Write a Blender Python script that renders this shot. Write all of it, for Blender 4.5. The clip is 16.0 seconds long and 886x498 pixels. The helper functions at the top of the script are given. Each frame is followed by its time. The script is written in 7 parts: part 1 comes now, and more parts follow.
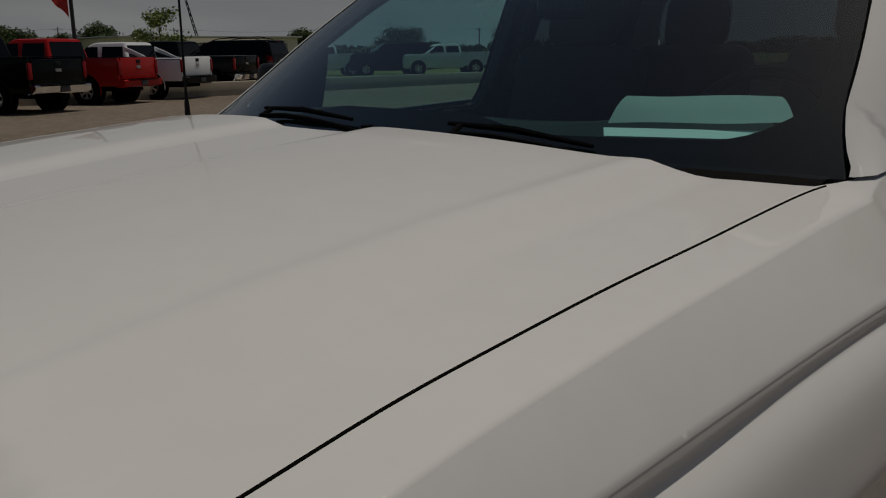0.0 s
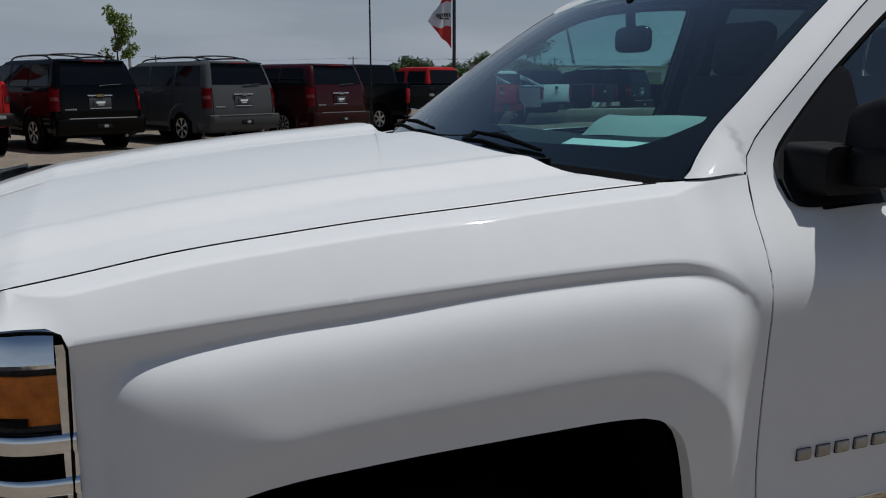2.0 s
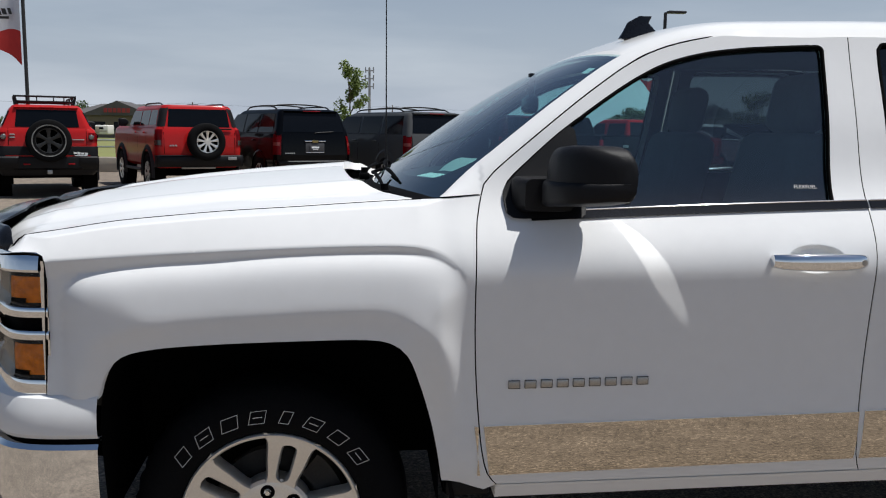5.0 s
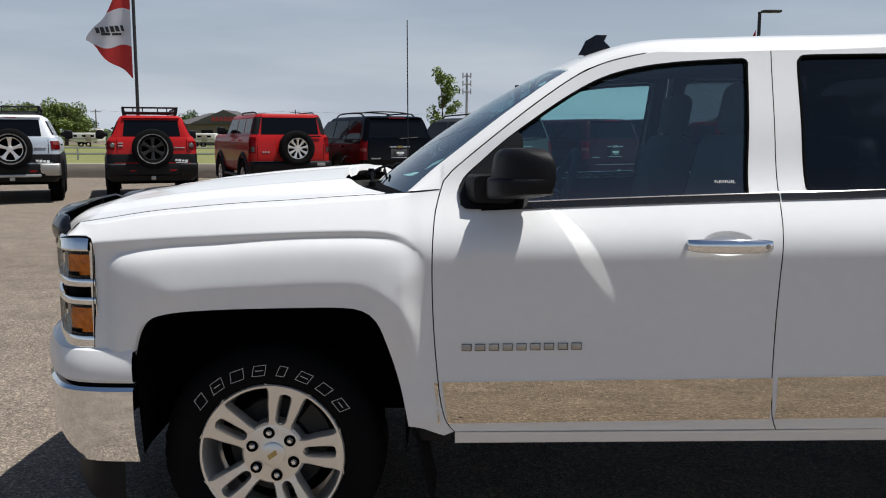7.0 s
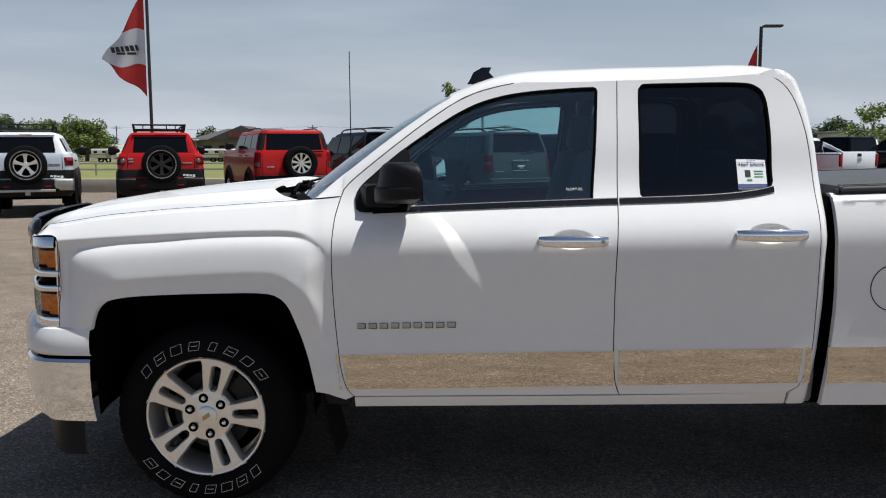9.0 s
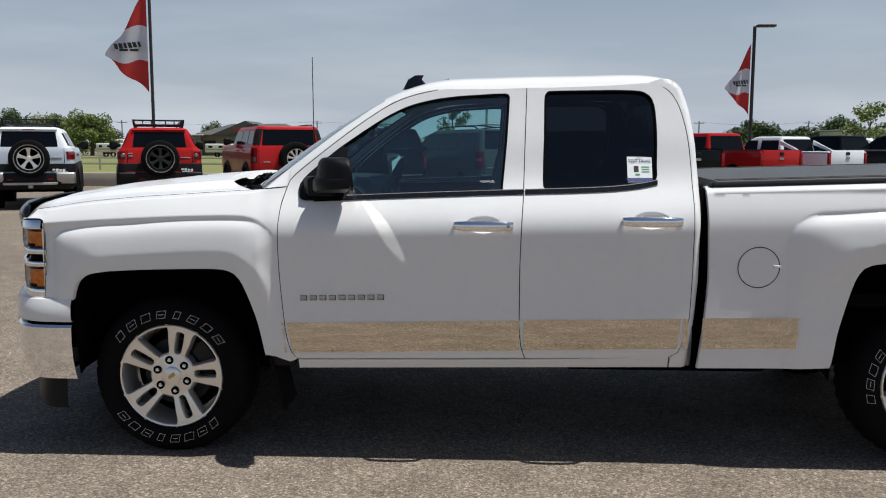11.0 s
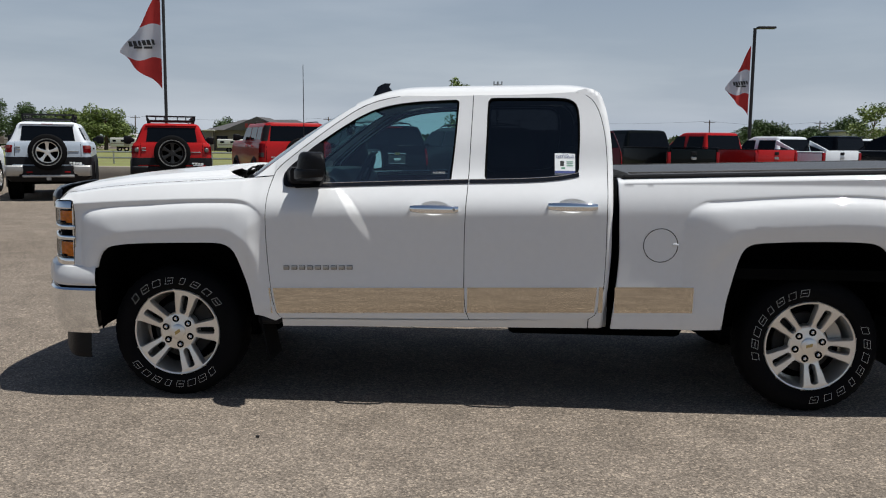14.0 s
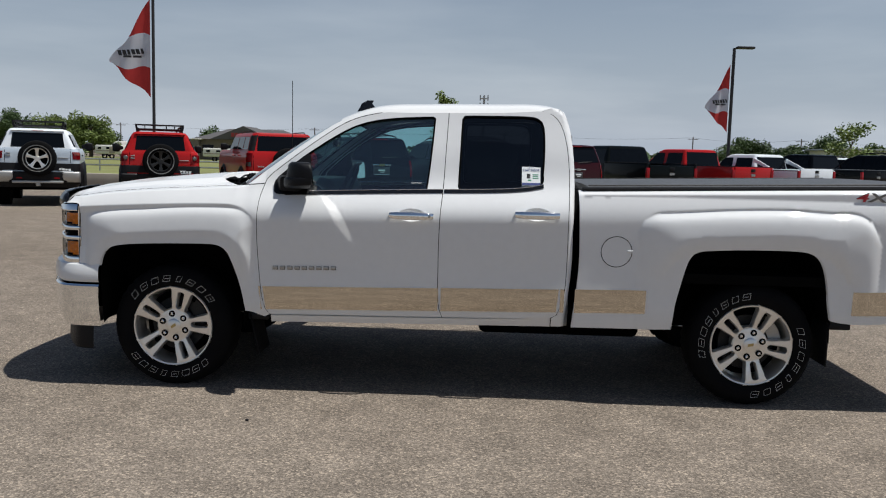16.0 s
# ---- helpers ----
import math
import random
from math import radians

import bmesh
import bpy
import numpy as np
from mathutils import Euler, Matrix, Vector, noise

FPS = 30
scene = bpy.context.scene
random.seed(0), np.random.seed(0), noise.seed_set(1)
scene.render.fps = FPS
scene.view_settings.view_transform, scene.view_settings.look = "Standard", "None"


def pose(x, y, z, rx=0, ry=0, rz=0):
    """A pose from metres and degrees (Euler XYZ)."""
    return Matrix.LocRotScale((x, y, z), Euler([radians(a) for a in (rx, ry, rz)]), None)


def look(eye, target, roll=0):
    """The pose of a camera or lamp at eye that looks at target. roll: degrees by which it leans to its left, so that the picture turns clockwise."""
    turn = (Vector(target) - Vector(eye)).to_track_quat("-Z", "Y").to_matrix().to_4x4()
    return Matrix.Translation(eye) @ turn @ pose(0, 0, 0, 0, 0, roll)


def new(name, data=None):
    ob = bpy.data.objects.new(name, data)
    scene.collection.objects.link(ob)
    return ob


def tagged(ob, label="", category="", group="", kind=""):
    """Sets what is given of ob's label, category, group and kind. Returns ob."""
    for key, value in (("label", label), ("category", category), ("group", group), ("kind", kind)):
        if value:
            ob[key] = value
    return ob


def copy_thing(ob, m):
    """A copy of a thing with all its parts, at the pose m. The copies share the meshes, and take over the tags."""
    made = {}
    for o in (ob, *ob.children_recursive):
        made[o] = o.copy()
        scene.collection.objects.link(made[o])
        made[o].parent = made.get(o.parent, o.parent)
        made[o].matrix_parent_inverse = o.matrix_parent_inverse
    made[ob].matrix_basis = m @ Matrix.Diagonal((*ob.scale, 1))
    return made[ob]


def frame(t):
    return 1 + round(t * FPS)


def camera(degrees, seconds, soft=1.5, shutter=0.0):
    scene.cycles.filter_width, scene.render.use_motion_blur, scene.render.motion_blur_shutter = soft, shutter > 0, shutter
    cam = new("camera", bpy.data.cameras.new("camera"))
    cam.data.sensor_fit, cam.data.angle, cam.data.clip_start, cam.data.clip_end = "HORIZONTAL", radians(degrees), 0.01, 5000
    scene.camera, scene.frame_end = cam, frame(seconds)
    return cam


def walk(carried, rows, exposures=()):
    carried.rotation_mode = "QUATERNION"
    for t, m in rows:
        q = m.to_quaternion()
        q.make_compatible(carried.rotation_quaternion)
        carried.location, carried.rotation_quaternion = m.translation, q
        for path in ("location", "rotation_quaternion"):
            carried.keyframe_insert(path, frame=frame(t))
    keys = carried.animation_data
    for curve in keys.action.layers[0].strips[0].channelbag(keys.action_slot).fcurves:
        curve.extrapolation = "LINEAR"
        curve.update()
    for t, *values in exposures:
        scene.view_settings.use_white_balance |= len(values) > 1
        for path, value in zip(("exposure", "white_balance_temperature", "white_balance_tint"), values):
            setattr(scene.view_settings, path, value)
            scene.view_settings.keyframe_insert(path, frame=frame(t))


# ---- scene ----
from mathutils.geometry import delaunay_2d_cdt

cam = camera(54.4, 16.0, 1.1)
PATH = [
    (0.0, (-0.801, -0.332, 1.497), (0.563, 1.060, 1.047), -0.70),
    (0.5, (-0.760, -0.532, 1.480), (0.391, 1.047, 1.056), -1.09),
    (1, (-0.711, -0.775, 1.493), (0.234, 0.931, 1.051), -1.35),
    (1.5, (-0.601, -0.963, 1.495), (0.230, 0.807, 1.078), -1.86),
    (2, (-0.477, -1.171, 1.485), (0.205, 0.67, 1.104), -0.1),
    (2.5, (-0.407, -1.352, 1.484), (0.168, 0.531, 1.131), -1.2),
    (3, (-0.33, -1.562, 1.487), (0.151, 0.35, 1.153), -0.4),
    (3.5, (-0.226, -1.727, 1.487), (0.186, 0.203, 1.163), -1.0),
    (4, (-0.05, -1.922, 1.488), (0.295, 0.024, 1.183), -0.4),
    (6.5, (0.553, -2.67, 1.505), (0.552, -0.686, 1.255), 0.4),
    (7, (0.647, -2.789, 1.502), (0.61, -0.806, 1.24), 0.1),
    (7.5, (0.75, -2.954, 1.5), (0.681, -0.972, 1.244), 0.3),
    (8, (0.849, -3.12, 1.509), (0.793, -1.137, 1.26), 0.3),
    (8.5, (0.98, -3.241, 1.513), (0.918, -1.257, 1.272), -0.3),
    (9, (1.142, -3.403, 1.512), (1.062, -1.417, 1.282), -0.2),
    (9.5, (1.228, -3.543, 1.512), (1.149, -1.559, 1.271), -0.3),
    (12, (1.634, -4.286, 1.522), (1.541, -2.303, 1.285), 0.5),
    (12.5, (1.641, -4.454, 1.523), (1.559, -2.471, 1.282), 0.5),
    (13, (1.672, -4.584, 1.525), (1.587, -2.602, 1.267), 0.4),
    (13.5, (1.746, -4.679, 1.529), (1.664, -2.697, 1.276), 0.3),
    (14, (1.85, -4.804, 1.52), (1.734, -2.822, 1.275), 0.6),
    (14.5, (1.901, -4.915, 1.519), (1.773, -2.934, 1.279), 1.0),
    (15, (1.915, -5.041, 1.519), (1.777, -3.06, 1.285), 0.8),
    (15.5, (1.921, -5.184, 1.525), (1.807, -3.2, 1.3), 1.5),
    (16, (1.931, -5.268, 1.525), (1.85, -3.282, 1.309), 1.5),
]
walk(cam, [(t, look(eye, target, roll)) for t, eye, target, roll in PATH],
     [(0, -1.52, 7200, 10), (0.5, -1.29, 6700, 9), (1, -0.92, 6450, 10), (1.5, -0.63, 6250, 8), (2, -0.44, 6150, 8), (2.5, -0.29, 6150, 8), (3, -0.16, 6150, 8), (3.5, -0.07, 6180, 8), (4, 0.06, 6200, 9), (6.5, 0.28, 6330, 9), (9.5, 0.30, 6350, 9), (12, 0.19, 6320, 8.5), (16, 0.12, 6270, 8)])

# ---- world, sun ----
SUN_DIR = Vector((0.38, -0.05, 1.0)).normalized()
SKY, HAZE = 0.054, (7.72, 8.28, 9.30, 1)
SUN_EL = math.asin(SUN_DIR.z)
world = bpy.data.worlds.new("sky")
scene.world = world
world.use_nodes = True
wn, wl = world.node_tree.nodes, world.node_tree.links
wn.clear()
sky = wn.new("ShaderNodeTexSky")
sky.sky_type, sky.sun_disc = "NISHITA", False
sky.sun_elevation, sky.sun_rotation = SUN_EL, math.atan2(SUN_DIR.x, SUN_DIR.y)
sky.air_density, sky.dust_density, sky.ozone_density = 1.0, 0.8, 1.2
tc, mp, cn, cr, sep, hz, hp, cm, mixw = (wn.new("ShaderNode" + k) for k in ("TexCoord", "Mapping", "TexNoise", "ValToRGB", "SeparateXYZ", "MapRange", "Math", "Math", "MixRGB"))
mp.inputs["Scale"].default_value = (1.0, 1.0, 6.0)
cn.inputs["Scale"].default_value, cn.inputs["Detail"].default_value = 3.0, 7.0
cr.color_ramp.elements[0].position, cr.color_ramp.elements[1].position = 0.42, 0.70
cr.color_ramp.elements[0].color, cr.color_ramp.elements[1].color = (0.93, 0.955, 0.985, 1), (1.20, 1.19, 1.17, 1)
hz.inputs["From Min"].default_value, hz.inputs["From Max"].default_value = 0.0, 0.46
hz.inputs["To Min"].default_value, hz.inputs["To Max"].default_value = 1.0, 0.0
hp.operation, hp.inputs[1].default_value = "POWER", 1.6
cm.operation = "MULTIPLY"
cl = wn.new("ShaderNodeMixRGB")
cl.blend_type, cl.inputs[0].default_value, cl.inputs[1].default_value = "MULTIPLY", 1.0, HAZE
bg, wo = wn.new("ShaderNodeBackground"), wn.new("ShaderNodeOutputWorld")
bg.inputs["Strength"].default_value = SKY
wl.new(tc.outputs["Generated"], mp.inputs["Vector"]), wl.new(mp.outputs["Vector"], cn.inputs["Vector"])
wl.new(cn.outputs["Fac"], cr.inputs["Fac"]), wl.new(cr.outputs["Color"], cl.inputs[2])
wl.new(tc.outputs["Generated"], sep.inputs[0]), wl.new(sep.outputs["Z"], hz.inputs["Value"]), wl.new(hz.outputs[0], hp.inputs[0])
wl.new(hp.outputs[0], mixw.inputs[0]), wl.new(sky.outputs["Color"], mixw.inputs[1]), wl.new(cl.outputs["Color"], mixw.inputs[2])
wl.new(mixw.outputs["Color"], bg.inputs["Color"]), wl.new(bg.outputs["Background"], wo.inputs["Surface"])
sun = new("sun", bpy.data.lights.new("sun", "SUN"))
sun.data.energy, sun.data.angle, sun.data.color = 4.35, radians(0.55), (1.0, 0.96, 0.9)
sun.matrix_world = look(SUN_DIR * 60, (0, 0, 0))
# added area lamp in place of sun reflected onto the door by the driver's tilted mirror glass: as wide as the glass
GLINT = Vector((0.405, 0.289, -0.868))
glint = new("added_glint_lamp", bpy.data.lights.new("added_glint_lamp", "AREA"))
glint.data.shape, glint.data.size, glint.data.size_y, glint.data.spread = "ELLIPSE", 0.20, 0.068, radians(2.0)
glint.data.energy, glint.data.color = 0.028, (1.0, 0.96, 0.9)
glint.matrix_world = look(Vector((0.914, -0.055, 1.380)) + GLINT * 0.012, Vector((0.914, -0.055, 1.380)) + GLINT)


# ---- materials ----
def mat(name, color, rough=0.5, metal=0.0, coat=0.0, scale=0.0, vary=0.0, bump=0.0, bump_scale=0.0, dirt=None, coat_rough=0.03, spec=0.5):
    """A Principled surface with two scales of variation: broad tone and fine grain with relief."""
    m = bpy.data.materials.new(name)
    m.use_nodes = True
    n, l = m.node_tree.nodes, m.node_tree.links
    p = n["Principled BSDF"]
    p.inputs["Base Color"].default_value = (*color, 1)
    p.inputs["Roughness"].default_value, p.inputs["Metallic"].default_value = rough, metal
    p.inputs["Coat Weight"].default_value, p.inputs["Coat Roughness"].default_value = coat, coat_rough
    p.inputs["Specular IOR Level"].default_value = spec
    co = n.new("ShaderNodeTexCoord")
    if scale:
        a, b = n.new("ShaderNodeTexNoise"), n.new("ShaderNodeTexNoise")
        a.inputs["Scale"].default_value, a.inputs["Detail"].default_value = scale, 4
        b.inputs["Scale"].default_value, b.inputs["Detail"].default_value = scale * 17, 3
        add, mr, mx = n.new("ShaderNodeMath"), n.new("ShaderNodeMapRange"), n.new("ShaderNodeMixRGB")
        add.operation = "ADD"
        l.new(co.outputs["Object"], a.inputs["Vector"]), l.new(co.outputs["Object"], b.inputs["Vector"])
        l.new(a.outputs["Fac"], add.inputs[0]), l.new(b.outputs["Fac"], add.inputs[1])
        mr.inputs["From Min"].default_value, mr.inputs["From Max"].default_value = 0.6, 1.4
        l.new(add.outputs[0], mr.inputs["Value"]), l.new(mr.outputs[0], mx.inputs[0])
        low = dirt if dirt else tuple(c * (1 - vary) for c in color)
        mx.inputs[1].default_value, mx.inputs[2].default_value = (*low, 1), (*[min(1, c * (1 + vary * 0.5)) for c in color], 1)
        l.new(mx.outputs[0], p.inputs["Base Color"])
    if bump:
        c, bm_ = n.new("ShaderNodeTexNoise"), n.new("ShaderNodeBump")
        c.inputs["Scale"].default_value, c.inputs["Detail"].default_value = bump_scale, 3
        bm_.inputs["Strength"].default_value, bm_.inputs["Distance"].default_value = bump, 0.01
        l.new(co.outputs["Object"], c.inputs["Vector"]), l.new(c.outputs["Fac"], bm_.inputs["Height"])
        l.new(bm_.outputs[0], p.inputs["Normal"])
    return m


def glass_mat(name, tint, gloss=1.0, base=0.085):
    """A tinted pane: it lets light through and mirrors more at a slant."""
    m = bpy.data.materials.new(name)
    m.use_nodes = True
    n, l = m.node_tree.nodes, m.node_tree.links
    n.clear()
    t, g, lw, pw, ma, mx, out = (n.new("ShaderNode" + k) for k in ("BsdfTransparent", "BsdfGlossy", "LayerWeight", "Math", "Math", "MixShader", "OutputMaterial"))
    t.inputs["Color"].default_value = (*tint, 1)
    g.inputs["Roughness"].default_value = 0.01
    g.inputs["Color"].default_value = (gloss, gloss, gloss, 1)
    lw.inputs["Blend"].default_value = 0.5
    pw.operation, pw.inputs[1].default_value = "POWER", 3.0
    ma.operation, ma.inputs[1].default_value, ma.inputs[2].default_value = "MULTIPLY_ADD", 0.85, base
    l.new(lw.outputs["Facing"], pw.inputs[0]), l.new(pw.outputs[0], ma.inputs[0]), l.new(ma.outputs[0], mx.inputs[0])
    l.new(t.outputs[0], mx.inputs[1]), l.new(g.outputs[0], mx.inputs[2])
    l.new(mx.outputs[0], out.inputs["Surface"])
    return m


WHITE = mat("white_paint", (0.745, 0.746, 0.745), 0.75, coat=0.8, spec=0.06, scale=1.3, vary=0.03)
CHROME = mat("chrome", (0.86, 0.87, 0.88), 0.06, 1.0, scale=3.0, vary=0.04)
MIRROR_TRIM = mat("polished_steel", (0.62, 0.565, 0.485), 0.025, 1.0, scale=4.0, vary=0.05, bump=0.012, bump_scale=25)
ALLOY = mat("machined_alloy", (0.80, 0.78, 0.74), 0.30, 0.8, scale=9.0, vary=0.08)
IRON = mat("brake_iron", (0.03, 0.028, 0.026), 0.6, 0.4, scale=9.0, vary=0.4)
BLACK = mat("black_plastic", (0.0065, 0.0065, 0.008), 0.5, spec=0.2, scale=12.0, vary=0.3, bump=0.15, bump_scale=500)
GLOSS_BLACK = mat("gloss_black", (0.008, 0.009, 0.012), 0.15, coat=0.0, spec=0.3, scale=5.0, vary=0.2)
COWL = mat("cowl_plastic", (0.003, 0.003, 0.0035), 0.8, spec=0.05, scale=12.0, vary=0.3, bump=0.15, bump_scale=300)
DARK = mat("underbody", (0.003, 0.003, 0.003), 0.9, scale=6.0, vary=0.4, spec=0.05)
RUBBER = mat("tyre_rubber", (0.0055, 0.0055, 0.006), 0.85, spec=0.09, scale=9.0, vary=0.3, bump=0.2, bump_scale=90)
LETTER = mat("tyre_lettering", (0.62, 0.62, 0.60), 0.6, scale=20.0, vary=0.2)
AMBER = mat("amber_reflector", (0.85, 0.20, 0.002), 0.22, coat=0.1, scale=45.0, vary=0.6, bump=0.6, bump_scale=60)
LAMP_GREY = mat("lamp_reflector", (0.22, 0.21, 0.20), 0.2, 0.7, scale=15.0, vary=0.3)
MIRROR_GLASS = mat("mirror_silver", (0.88, 0.89, 0.89), 0.02, 1.0)
CLEAR = glass_mat("clear_lens", (0.93, 0.94, 0.94), 0.22, 0.03)
GLASS = glass_mat("window_glass", (0.62, 0.86, 0.86), 1.0, 0.13)
WINDSHIELD = glass_mat("windshield_glass", (0.58, 0.88, 0.86), 1.0, 0.085)
PRIVACY = glass_mat("privacy_glass", (0.10, 0.11, 0.12), 1.0, 0.045)
SEAT = mat("seat_cloth", (0.085, 0.085, 0.09), 0.9, spec=0.1, scale=8.0, vary=0.2, bump=0.2, bump_scale=300)
TRIM_DARK = mat("dark_trim", (0.030, 0.031, 0.035), 0.7, spec=0.2, scale=9.0, vary=0.2, bump=0.1, bump_scale=300)
TRIM_GREY = mat("grey_headliner", (0.22, 0.22, 0.22), 0.9, scale=9.0, vary=0.1)
PAPER = mat("paper", (0.82, 0.84, 0.83), 0.7, scale=5.0, vary=0.05)
PRINT_BLUE = mat("print_blue", (0.03, 0.05, 0.2), 0.6, scale=20.0, vary=0.1)
PRINT_BLACK = mat("print_black", (0.02, 0.02, 0.02), 0.6, scale=20.0, vary=0.1)
PRINT_GREEN = mat("print_green", (0.05, 0.28, 0.14), 0.6, scale=20.0, vary=0.1)
PRINT_RED = mat("print_red", (0.42, 0.02, 0.025), 0.45, scale=20.0, vary=0.1)
VINYL = mat("cover_vinyl", (0.075, 0.077, 0.081), 0.5, scale=4.0, vary=0.25, bump=0.2, bump_scale=400)
YELLOW = mat("yellow_print", (0.60, 0.50, 0.06), 0.6, scale=20.0, vary=0.1)
GOLD = mat("gold_emblem", (0.45, 0.36, 0.16), 0.3, 0.9, scale=20.0, vary=0.1)
BARE = mat("bare_steel", (0.4, 0.39, 0.37), 0.35, 0.9, scale=12.0, vary=0.25)


# ---- geometry helpers ----
def spline(xs, ys):
    """Natural cubic through the points, as a function of arrays."""
    xs, ys = np.array(xs, float), np.array(ys, float)
    n, h = len(xs), np.diff(xs)
    A, b = np.eye(n), np.zeros(n)
    for i in range(1, n - 1):
        A[i, i - 1:i + 2] = h[i - 1], 2 * (h[i - 1] + h[i]), h[i]
        b[i] = 6 * ((ys[i + 1] - ys[i]) / h[i] - (ys[i] - ys[i - 1]) / h[i - 1])
    m = np.linalg.solve(A, b)

    def fn(x):
        x = np.clip(np.asarray(x, float), xs[0], xs[-1])
        i = np.clip(np.searchsorted(xs, x) - 1, 0, n - 2)
        d, e, w = x - xs[i], xs[i + 1] - x, h[i]
        return (m[i] * e**3 + m[i + 1] * d**3) / (6 * w) + (ys[i] / w - m[i] * w / 6) * e + (ys[i + 1] / w - m[i + 1] * w / 6) * d
    return fn


def smooth_path(pts, step, closed=False):
    """Catmull-Rom through the points, at about that step; a point given twice is a corner."""
    pts = [Vector(p) for p in pts]
    out, n = [], len(pts)
    for i in range(n if closed else n - 1):
        a, b = pts[i], pts[(i + 1) % n]
        if (b - a).length < 1e-6:
            continue
        p = pts[i - 1] if (closed or i) else a
        q = pts[(i + 2) % n] if (closed or i + 2 < n) else b
        k = max(1, round((b - a).length / step))
        for j in range(k):
            t = j / k
            out.append(0.5 * (2 * a + (b - p) * t + (2 * p - 5 * a + 4 * b - q) * t * t + (3 * a - p - 3 * b + q) * t**3))
    if not closed:
        out.append(pts[-1])
    return out


def smoothstep(a, b, x):
    t = np.clip((np.asarray(x, float) - a) / (b - a), 0, 1)
    return t * t * (3 - 2 * t)


def finish(name, bm, material, parent=None, label="", smooth=True, sharp=35):
    me = bpy.data.meshes.new(name)
    if sharp and smooth:
        bm.normal_update()
        lim = radians(sharp)
        for e in bm.edges:
            if len(e.link_faces) == 2 and e.calc_face_angle(0) > lim:
                e.smooth = False
    for f in bm.faces:
        f.smooth = smooth
    bm.to_mesh(me)
    bm.free()
    for m in (material if isinstance(material, (list, tuple)) else [material]):
        me.materials.append(m)
    ob = new(name, me)
    if parent is not None:
        ob.parent = parent
        ob.matrix_parent_inverse = parent.matrix_world.inverted()
    if label:
        tagged(ob, label)
    return ob


part = finish


def thing(name, at, label, category, group="", rz=0):
    e = new(name)
    e.matrix_world = pose(*at, 0, 0, rz)
    e.empty_display_size = 0.2
    return tagged(e, label, category, group)


def inside(poly, p):
    x, y = p[:, 0], p[:, 1]
    r = np.zeros(len(p), bool)
    for i in range(len(poly)):
        (x1, y1), (x2, y2) = poly[i - 1], poly[i]
        if y1 != y2:
            r ^= ((y1 > y) != (y2 > y)) & (x < (x2 - x1) * (y - y1) / (y2 - y1) + x1)
    return r


def inset_loop(loop, d):
    """The closed loop (counter-clockwise) drawn in by d."""
    a = np.array([tuple(p)[:2] for p in loop])
    if np.sum(a[:, 0] * np.roll(a[:, 1], -1) - np.roll(a[:, 0], -1) * a[:, 1]) < 0:
        a = a[::-1]
    t = np.roll(a, -1, 0) - np.roll(a, 1, 0)
    t /= np.linalg.norm(t, axis=1)[:, None] + 1e-9
    return a + d * np.stack([-t[:, 1], t[:, 0]], 1)


